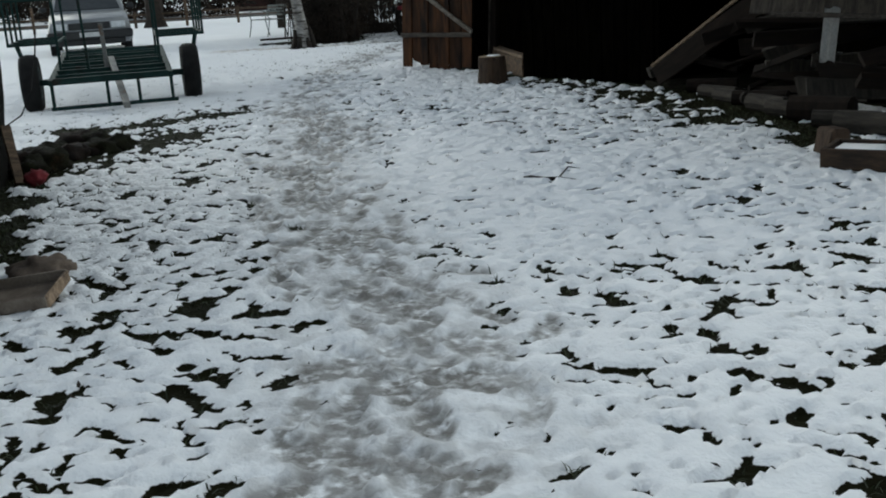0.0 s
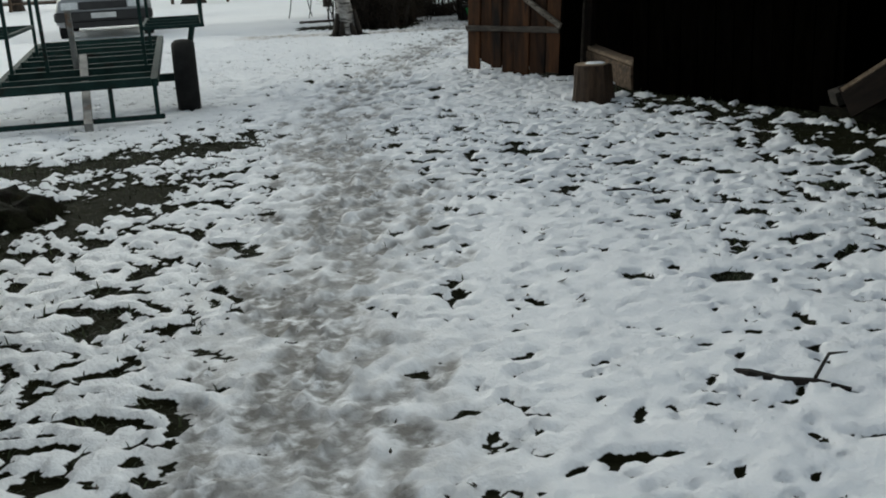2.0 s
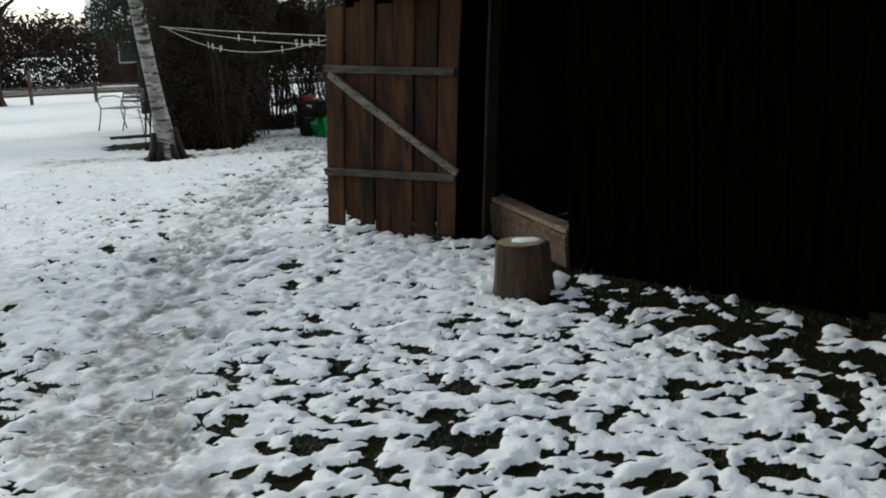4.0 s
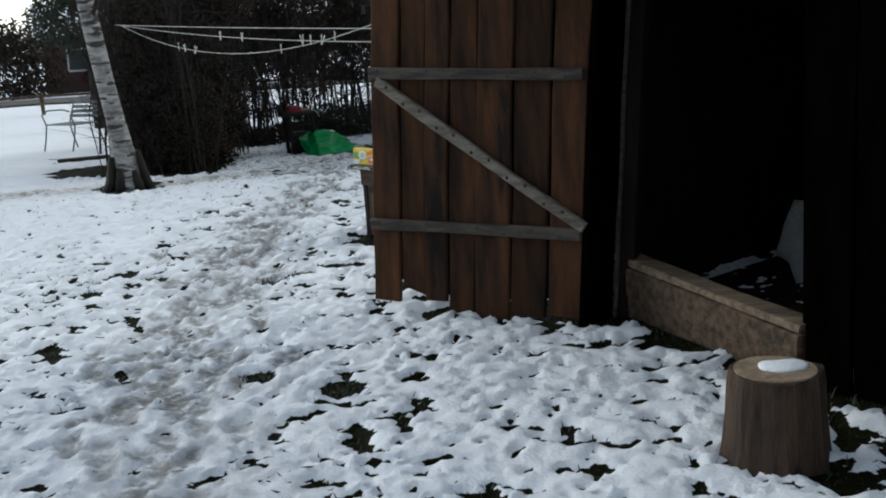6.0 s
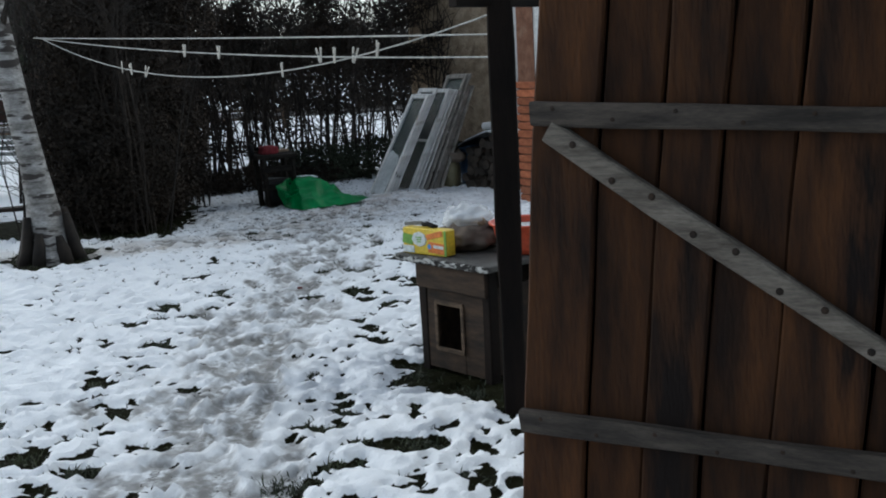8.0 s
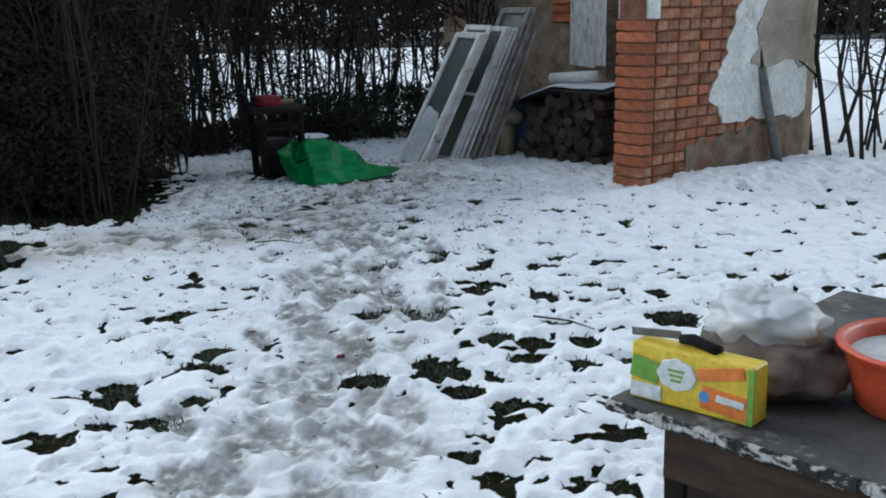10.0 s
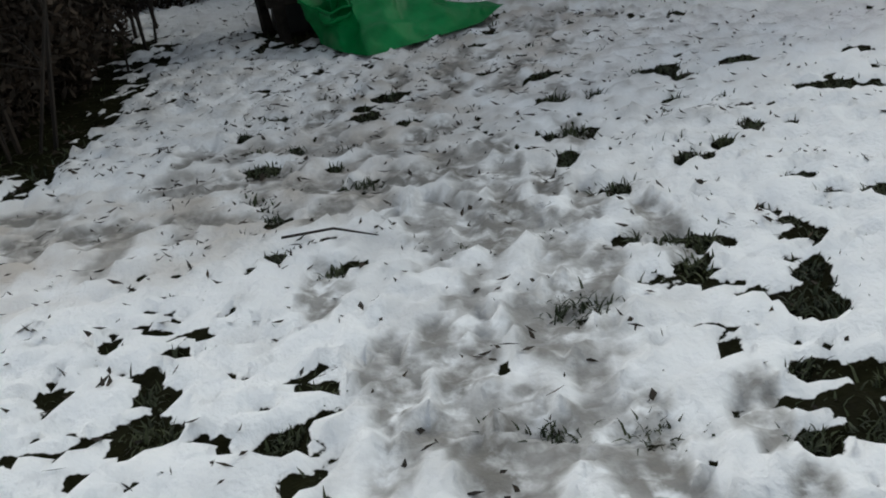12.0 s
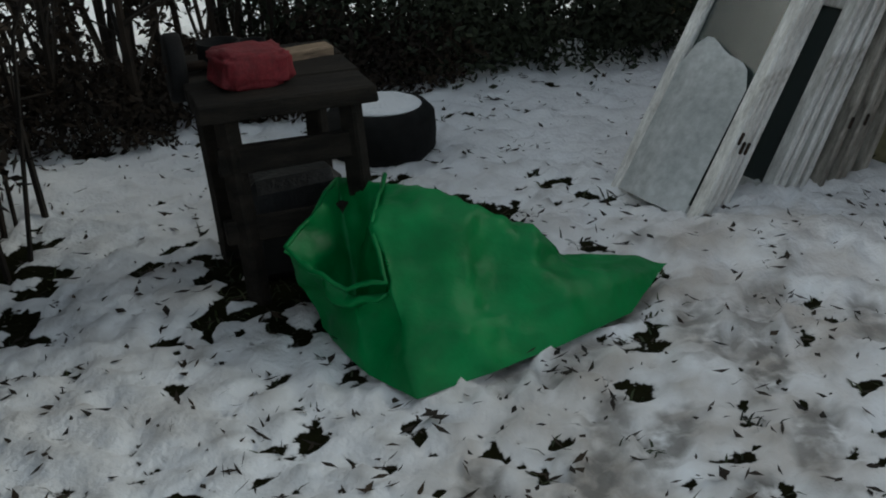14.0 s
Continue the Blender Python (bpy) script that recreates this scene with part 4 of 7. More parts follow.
def build_table():
    ob = thing("hutch_table", "low wooden hutch with a worn felt-covered top", "table", TABLE)
    bm = bmesh.new()
    w, d = 0.64, 1.15
    box(bm, (w, d, 0.03), pose(w / 2, d / 2, TOP - 0.015), 0.006, 0.003)
    part("tabletop", bm, M_FELT, ob)
    bm = bmesh.new()
    rng = random.Random(3)
    n = 26
    for k in range(n):
        box(bm, (w / n * 1.05, 0.012, 0.026 + rng.uniform(-0.006, 0.004)), pose(w * (k + 0.5) / n, -0.004 + rng.uniform(-0.002, 0.002), TOP - 0.016), 0.002, 0.003)
    part("edge_strip", bm, M_FLAKE, ob, "flaking pale edge of the top")
    for nm, x, y in (("leg", 0.155, 0.06), ("leg", 0.58, 0.06), ("leg", 0.155, 1.08), ("leg", 0.58, 1.08)):
        bm = bmesh.new()
        board(bm, TOP - 0.03, 0.055, 0.055, pose(x, y, 0), int(x * 100), 0.003, 5)
        part(nm, bm, M_DARKWOOD, ob)
    bm = bmesh.new()
    board(bm, 0.46, 0.13, 0.022, pose(0.14, 0.022, 0.475, 0, 90, 0), 9, 0.004, 6)
    part("apron", bm, M_HUTCH, ob, "brown apron board with knots")
    bm = bmesh.new()
    for sx, sz, cx, cz in ((0.085, 0.40, 0.2125, 0.22), (0.14, 0.40, 0.50, 0.22), (0.19, 0.10, 0.34, 0.07), (0.19, 0.09, 0.34, 0.40)):
        box(bm, (sx, 0.018, sz), pose(cx, 0.045, cz), 0.003, 0.003)
    part("hutch_front", bm, M_HUTCH, ob, "board front with a square hole")
    bm = bmesh.new()
    for sx, sz, cx, cz in ((0.19, 0.02, 0.34, 0.122), (0.19, 0.02, 0.34, 0.350), (0.02, 0.23, 0.252, 0.235), (0.02, 0.23, 0.428, 0.235)):
        box(bm, (sx, 0.012, sz), pose(cx, 0.030, cz), 0.002)
    part("hole_frame", bm, M_OLDWOOD, ob)
    bm = bmesh.new()
    box(bm, (0.018, 1.0, 0.42), pose(0.175, 0.57, 0.23), 0.003)
    part("hutch_side", bm, M_HUTCH, ob)
    bm = bmesh.new()
    box(bm, (0.018, 1.0, 0.42), pose(0.57, 0.57, 0.23), 0.003)
    part("hutch_side", bm, M_HUTCH, ob)
    bm = bmesh.new()
    box(bm, (0.38, 0.018, 0.42), pose(0.372, 1.06, 0.23), 0.003)
    part("hutch_back", bm, M_DARKWOOD, ob)


build_table()


def on_table(x, y, rz=0.0, z=0.0):
    return TABLE @ pose(x, y, TOP + 0.001 + z, 0, 0, rz)


def build_table_things():
    carton = thing("carton", "yellow printed tissue carton lying on its side", "box", on_table(0.175, 0.045, 5) @ Matrix.Diagonal((1.24, 1.0, 1.22, 1)))
    bm = bmesh.new()
    box(bm, (0.23, 0.065, 0.105), pose(0, 0.0325, 0.0525), 0.004, 0.002)
    part("carton_body", bm, M_YELLOW, carton)
    y = -0.002
    bm = bmesh.new()
    bmesh.ops.create_cone(bm, cap_ends=True, segments=8, radius1=0.036, radius2=0.034, depth=0.004, matrix=pose(-0.025, y, 0.062, 90, 0, 0) @ Matrix.Diagonal((1.1, 0.85, 1, 1)))
    part("emblem", bm, M_PRINTWHITE, carton, "white octagon emblem")
    bm = bmesh.new()
    for k in range(3):
        box(bm, (0.030 - 0.006 * k, 0.003, 0.004), pose(-0.025, y - 0.003, 0.070 - 0.009 * k))
    part("print_bars", bm, M_PRINTGREEN, carton, "green bars of unreadable print")
    bm = bmesh.new()
    box(bm, (0.085, 0.003, 0.042), pose(0.064, y, 0.032, 0, 4, 0), 0.001)
    part("print_panel", bm, M_PRINTRED, carton, "orange printed panel")
    bm = bmesh.new()
    box(bm, (0.05, 0.004, 0.012), pose(0.075, y - 0.002, 0.037, 0, 4, 0), 0.001)
    part("print_strip", bm, M_PRINTWHITE, carton)
    bm = bmesh.new()
    box(bm, (0.06, 0.003, 0.028), pose(-0.083, y, 0.020), 0.001)
    part("label_patch", bm, M_PRINTWHITE, carton, "white patch with unreadable bars")
    bm = bmesh.new()
    bmesh.ops.create_cone(bm, cap_ends=True, segments=12, radius1=0.010, radius2=0.010, depth=0.004, matrix=pose(0.028, y, 0.036, 90, 0, 0))
    part("blue_dot", bm, M_PRINTBLUE, carton)
    bm = bmesh.new()
    box(bm, (0.012, 0.003, 0.10), pose(0.109, y, 0.053), 0.001)
    part("edge_print", bm, M_PRINTGREEN, carton)

    bm = bmesh.new()
    box(bm, (0.055, 0.003, 0.040), pose(-0.085, y, 0.060, 0, 8, 0), 0.001)
    part("print_panel", bm, M_PRINTGREEN, carton, "green printed panel")
    bm = bmesh.new()
    box(bm, (0.085, 0.003, 0.022), pose(0.055, y, 0.082, 0, -14, 0), 0.001)
    part("print_panel", bm, M_PRINTRED, carton, "orange printed panel")
    knife = thing("kitchen_knife", "black-handled knife lying across the carton", "knife", on_table(0.12, 0.09, 6, 0.135))
    bm = bmesh.new()
    tube(bm, [(0.0, 0.0, 0.004), (0.03, 0.0, 0.008), (0.07, -0.008, 0.002), (0.095, -0.012, -0.004)], [0.010, 0.013, 0.012, 0.015], 10)
    part("handle", bm, M_RUBBER, knife, "black plastic handle", True)
    bm = bmesh.new()
    box(bm, (0.12, 0.002, 0.018), pose(-0.058, 0.0, 0.006, 0, -6, 0), 0.0006)
    part("blade", bm, M_STEEL, knife, "dull steel blade")

    sack = thing("paper_sack", "crumpled brown paper sack with clear film bulging out", "bag", on_table(0.16, 0.30))
    bm = bmesh.new()
    bmesh.ops.create_icosphere(bm, subdivisions=4, radius=1.0)
    for v in bm.verts:
        k = noise.noise(v.co * 2.2) * 0.25 + abs(noise.noise(v.co * 5)) * 0.16
        v.co = Vector((v.co.x * 0.17 * (1 + k), v.co.y * 0.15 * (1 + k), max(0, 0.06 + v.co.z * 0.075 * (1 + k))))
        v.co.x += 0.06
    part("sack_body", bm, M_PAPER, sack, "", True)
    bm = bmesh.new()
    bmesh.ops.create_icosphere(bm, subdivisions=4, radius=1.0)
    for v in bm.verts:
        k = noise.noise(v.co * 2.6 + Vector((3, 1, 2))) * 0.3 + abs(noise.noise(v.co * 6)) * 0.2
        v.co = Vector((v.co.x * 0.125 * (1 + k) + 0.03, v.co.y * 0.11 * (1 + k) + 0.03, max(0.02, 0.135 + v.co.z * 0.075 * (1 + k))))
    part("film", bm, M_FILM, sack, "clear crumpled plastic film", True)
    for k in range(4):
        bm = bmesh.new()
        bmesh.ops.create_icosphere(bm, subdivisions=2, radius=0.025, matrix=pose(0.06 + 0.03 * k, 0.0, 0.125 + 0.01 * (k % 2)))
        part("potato_peel", bm, M_CUT, sack)

    basin = thing("plastic_basin", "round orange plastic basin holding pale frozen water", "basin", on_table(0.52, 0.40))
    bm = bmesh.new()
    prof = [(0.125, 0.0), (0.135, 0.008), (0.150, 0.06), (0.165, 0.125), (0.182, 0.135), (0.184, 0.142), (0.176, 0.146), (0.160, 0.138), (0.145, 0.07), (0.13, 0.014), (0.01, 0.012)]
    lathe(bm, prof, 40)
    part("bowl", bm, M_ORANGE, basin, "", True)
    bm = bmesh.new()
    lathe(bm, [(0.153, 0.108), (0.153, 0.113)], 32)
    part("ice", bm, M_WHITEBOARD, basin, "pale ice in the basin")
    cup = thing("jar", "small white lidded jar beside the basin", "jar", on_table(0.30, 0.42))
    bm = bmesh.new()
    lathe(bm, [(0.028, 0.0), (0.03, 0.01), (0.03, 0.06), (0.024, 0.07)], 16)
    part("body", bm, M_WHITEBOARD, cup, "", True)
    bm = bmesh.new()
    lathe(bm, [(0.027, 0.069), (0.027, 0.085)], 16)
    part("lid", bm, M_WHITE, cup)


build_table_things()


# ---- washing lines from the birch to the shed ----
LINE_A, LINE_B = Vector((-7.93, 19.80, 1.84)), Vector((-4.15, 15.53, 1.56))


def on_line(t, sag, rise=0.0):
    p = LINE_A.lerp(LINE_B, t)
    return p + Vector((0, 0, rise * t - sag * 4 * t * (1 - t)))


def build_lines():
    sags = ((0.01, 0.01), (0.05, -0.08), (0.30, 0.12))
    for k, (sag, rise) in enumerate(sags):
        bm = bmesh.new()
        off = Vector((0.02 * k, 0.02 * k, 0.0))
        tube(bm, [on_line(i / 24, sag, rise) + off for i in range(25)], 0.004, 5)
        ob = part("washing_line", bm, M_ROPE)
        tagged(ob, ("taut pale washing line tied to the birch", "slightly slack pale washing line tied to the birch", "slack sagging washing line carrying wooden pegs")[k], "washing line", "washing lines")
    base = thing("clothes_peg", "bleached wooden clothes peg clipped on the line", "clothes peg", Matrix(), "clothes pegs")
    for sx in (-1, 1):
        bm = bmesh.new()
        box(bm, (0.010, 0.008, 0.078), pose(sx * 0.009, 0, 0.002, 0, sx * 9, 0), 0.002)
        part("peg_half", bm, M_PEG, base)
    bm = bmesh.new()
    tube(bm, [(-0.01, 0.0, 0.006), (0.01, 0.0, 0.006)], 0.006, 8)
    part("spring", bm, M_STEEL, base)
    spots = ((2, 0.29, 14), (2, 0.317, -12), (2, 0.362, 20), (2, 0.677, -8), (1, 0.48, 5), (2, 0.80, 16), (2, 0.834, 24), (1, 0.56, 4), (1, 0.752, -6), (1, 0.776, 8))
    ang = math.degrees(math.atan2(LINE_B.y - LINE_A.y, LINE_B.x - LINE_A.x))
    for i, (k, t, tilt) in enumerate(spots):
        p = on_line(t, *sags[k]) + Vector((0.02 * k, 0.02 * k, 0.006))
        m = pose(*p, 0, tilt, ang + 20 * (i % 3 - 1))
        if i == 0:
            base.matrix_world = m
        else:
            copy_thing(base, m)


build_lines()


def build_shadow_edge_post():
    # added dark upright drawn for a shadow edge; the washing lines end on it
    ob = thing("line_post", "black post added for a dark shadow edge where the washing lines end", "post", pose(-4.165, 15.50, 0))
    bm = bmesh.new()
    board(bm, 2.35, 0.10, 0.09, pose(0, 0, -0.1), 77, 0.004, 10)
    part("upright", bm, M_DARKWOOD, ob)
    bm = bmesh.new()
    box(bm, (0.5, 0.05, 0.05), pose(0, 0.02, 1.70, 0, 0, 45), 0.004)
    part("crosspiece", bm, M_DARKWOOD, ob)


build_shadow_edge_post()


# ---- birch ----
def build_birch():
    ob = thing("birch_tree", "birch with peeling white bark and dark cracked foot", "tree", pose(-7.98, 19.75, 0))
    bm = bmesh.new()
    rows = [(0.0, 0.0, -0.05, 0.25), (0.0, 0.0, 0.10, 0.20), (-0.01, 0.0, 0.25, 0.155), (-0.03, 0.0, 0.5, 0.125), (-0.065, 0.0, 0.8, 0.108), (-0.12, 0.0, 1.2, 0.103), (-0.18, 0.0, 1.66, 0.100), (-0.27, 0.0, 2.4, 0.09), (-0.35, 0.05, 3.4, 0.08), (-0.4, 0.08, 4.6, 0.06)]
    s = 20
    rings = []
    for x, y, z, r in rows:
        rings.append([bm.verts.new((x + r * (1 + (0.22 if z < 0.2 else 0.04) * math.sin(4 * a + z * 3) + 0.03 * math.sin(9 * a)) * math.cos(a), y + r * (1 + (0.22 if z < 0.2 else 0.04) * math.sin(4 * a + z * 3)) * math.sin(a), z)) for a in (k * math.tau / s for k in range(s))])
    for a, b in zip(rings, rings[1:]):
        for k in range(s):
            bm.faces.new((a[k], a[(k + 1) % s], b[(k + 1) % s], b[k]))
    bm.faces.new(rings[-1])
    part("trunk", bm, M_BIRCH, ob, "", True)
    bm = bmesh.new()
    rng = random.Random(5)
    for k in range(9):
        a = k * math.tau / 9 + rng.uniform(-0.25, 0.25)
        r = 0.215 + 0.02 * rng.random()
        tube(bm, [(r * 1.12 * math.cos(a), r * 1.12 * math.sin(a), -0.04), (r * 0.88 * math.cos(a), r * 0.88 * math.sin(a), 0.10), (0.17 * math.cos(a) - 0.01, 0.17 * math.sin(a), 0.22 + 0.22 * rng.random())], [0.060, 0.062, 0.03], 7)
    part("root_flare", bm, M_BARK, ob, "black fissured bark at the foot", True)
    for k in range(7):
        bm = bmesh.new()
        z = 1.9 + 0.38 * k
        a = rng.uniform(0, math.tau)
        p = Vector((-0.2 - 0.05 * k, 0.02, z))
        q = p + Vector((math.cos(a) * 0.7, math.sin(a) * 0.7, 0.5))
        tube(bm, [p, p.lerp(q, 0.5) + Vector((0, 0, 0.08)), q], [0.03, 0.018, 0.006], 6)
        limb = part("limb", bm, M_BARK, ob)
        bm = bmesh.new()
        for j in range(26):
            b = p.lerp(q, rng.uniform(0.3, 1))
            e = b + Vector((rng.gauss(0, 0.22), rng.gauss(0, 0.22), rng.uniform(-0.45, 0.25)))
            tube(bm, [b, b.lerp(e, 0.5) + Vector((0, 0, 0.05)), e], [0.006, 0.004, 0.0015], 4, False)
        part("twigs", bm, M_BARK, limb)


build_birch()


# ---- hedges and bushes ----
def leaf_cloud(name, centres, radii, count, size, material, seed, parent, label="", gaps=0.0, squash=1.0):
    """Small leaves spread through ellipsoids, denser near their skin."""
    rng = np.random.default_rng(seed)
    vs = []
    for c, r, n in zip(centres, radii, count):
        d = rng.normal(size=(n, 3))
        d /= np.linalg.norm(d, axis=1)[:, None]
        rad = rng.uniform(0.25, 1.0, n) ** 0.5
        rad *= 1 + 0.22 * vnoise(d[:, 0] * 2.5 + c[0], d[:, 2] * 2.5 + d[:, 1] * 2 + c[1], seed)
        p = np.array(c) + d * rad[:, None] * np.array(r)
        if gaps:
            p = p[vnoise(p[:, 0] * 3.5 + p[:, 1] * 1.7, p[:, 2] * 3.5, seed + 3) > gaps]
        vs.append(p[p[:, 2] > 0.02])
    p = np.concatenate(vs)
    n = len(p)
    a = rng.normal(size=(n, 3))
    a /= np.linalg.norm(a, axis=1)[:, None]
    b = np.cross(a, rng.normal(size=(n, 3)))
    b /= np.linalg.norm(b, axis=1)[:, None]
    L = size * rng.uniform(0.6, 1.4, n)[:, None]
    v = np.stack([p - a * L, p + b * L * 0.4, p + a * L, p - b * L * 0.4], 1).reshape(-1, 3)
    f = np.arange(n)[:, None] * 4 + [0, 1, 2, 3]
    ob = mesh_np(name, v, f, material)
    ob.parent = parent
    if label:
        ob["label"] = label
    return ob


def stems(name, rng, spots, height, spread, radius, parent, forks=4, material=None):
    bm = bmesh.new()
    for x, y in spots:
        h = height * rng.uniform(0.75, 1.1)
        lx, ly = rng.gauss(0, spread), rng.gauss(0, spread)
        r = radius * rng.uniform(0.6, 1.3)
        p0, p1, p2, p3 = Vector((x, y, -0.03)), Vector((x + lx * 0.3 + rng.gauss(0, 0.06), y + ly * 0.3, h * 0.33)), Vector((x + lx * 0.6 + rng.gauss(0, 0.10), y + ly * 0.6, h * 0.66)), Vector((x + lx, y + ly, h))
        tube(bm, [p0, p1, p2, p3], [r, r * 0.8, r * 0.55, r * 0.15], 5, False)
        for _ in range(forks):
            t = rng.uniform(0.12, 0.9)
            b = p0.lerp(p1, t * 3) if t < 0.33 else p1.lerp(p2, t * 3 - 1) if t < 0.66 else p2.lerp(p3, t * 3 - 2)
            e = b + Vector((rng.gauss(0, 0.30), rng.gauss(0, 0.28), rng.uniform(0.02, 0.55)))
            rr = r * 0.4
            tube(bm, [b, b.lerp(e, 0.5) + Vector((rng.gauss(0, 0.03), 0, 0.03)), e], [rr, rr * 0.7, rr * 0.2], 4, False)
    return part(name, bm, material or M_BARK, parent)


def build_bush():
    rng = random.Random(9)
    ob = thing("dense_bush", "big dense leafless brown bush reaching down to the ground", "bush", Matrix())
    spots = [(-8.15 + rng.uniform(-0.7, 0.75), 22.0 + rng.uniform(-1.1, 1.0)) for _ in range(150)]
    stems("stem_thicket", rng, spots, 2.6, 0.25, 0.011, ob, 12)
    cs = [(-8.35, 22.4, 1.0), (-8.0, 22.3, 0.75), (-8.35, 22.1, 0.9), (-8.2, 22.5, 2.2), (-8.3, 22.6, 2.6), (-7.95, 22.6, 2.3), (-7.75, 21.95, 0.45), (-7.95, 21.45, 0.6), (-8.2, 21.5, 0.8), (-8.1, 21.8, 1.7)]
    rs = [(0.8, 1.0, 1.05), (0.72, 0.95, 0.9), (0.6, 0.85, 1.0), (0.85, 1.0, 1.1), (0.75, 0.9, 1.1), (0.85, 0.95, 1.0), (0.45, 0.55, 0.5), (0.6, 0.62, 0.68), (0.6, 0.7, 0.85), (0.72, 0.8, 0.9)]
    leaf_cloud("twig_mass", cs, rs, [42000, 28000, 22000, 36000, 26000, 30000, 8000, 24000, 20000, 22000], 0.024, M_DRYLEAF, 5, ob, "tangled dry brown twigs")


build_bush()


def build_hedge():
    rng = random.Random(10)
    ob = thing("back_hedge", "tall bare hedge with snow showing between its stems", "hedge", Matrix())
    spots = []
    for _ in range(150):
        t = rng.random()
        x = -10.2 + 6.0 * t
        spots.append((x, 24.6 + 0.12 * (x + 8) + rng.gauss(0, 0.25) + 0.45 * t))
    stems("stem_thicket", rng, spots, 3.0, 0.32, 0.015, ob, 15)
    cs = [(-9.4, 24.7, 2.1), (-8.2, 24.8, 2.3), (-7.0, 25.1, 2.2), (-5.9, 25.4, 2.15), (-5.2, 25.6, 2.1)]
    rs = [(1.0, 0.6, 1.0), (1.0, 0.6, 1.1), (1.0, 0.6, 1.05), (0.9, 0.6, 1.0), (0.55, 0.5, 0.9)]
    leaf_cloud("crown", cs, rs, [17000, 18000, 19000, 17000, 10000], 0.025, M_DRYLEAF, 6, ob, "tangle of dry brown twigs", gaps=-0.15)
    lc = [(-6.6, 24.8, 0.16), (-5.8, 25.0, 0.20), (-5.0, 25.4, 0.16)]
    leaf_cloud("undergrowth", lc, [(0.8, 0.5, 0.38)] * 3, [9500] * 3, 0.022, M_EVERGREEN, 7, ob, "dark low undergrowth")
    thicket = [(-7.75 + rng.uniform(-0.45, 0.45), 23.65 + rng.uniform(-0.15, 0.35)) for _ in range(9)]
    stems("stem_thicket", rng, thicket, 1.7, 0.45, 0.016, ob, 12)
    leaf_cloud("twig_mass", [(-7.75, 23.75, 0.08), (-7.25, 24.1, 0.10), (-6.7, 24.5, 0.12)], [(0.5, 0.28, 0.22)] * 3, [7000] * 3, 0.02, M_DRYLEAF, 9, ob, "dark matted twigs at the hedge's foot")
    leaf_cloud("hanging_leaves", [(-8.1, 24.3, 0.70), (-7.2, 24.8, 0.9), (-5.9, 25.2, 0.9)], [(0.9, 0.55, 0.85)] * 3, [15000, 9500, 8500], 0.022, M_DRYLEAF, 8, ob, gaps=0.15)


build_hedge()


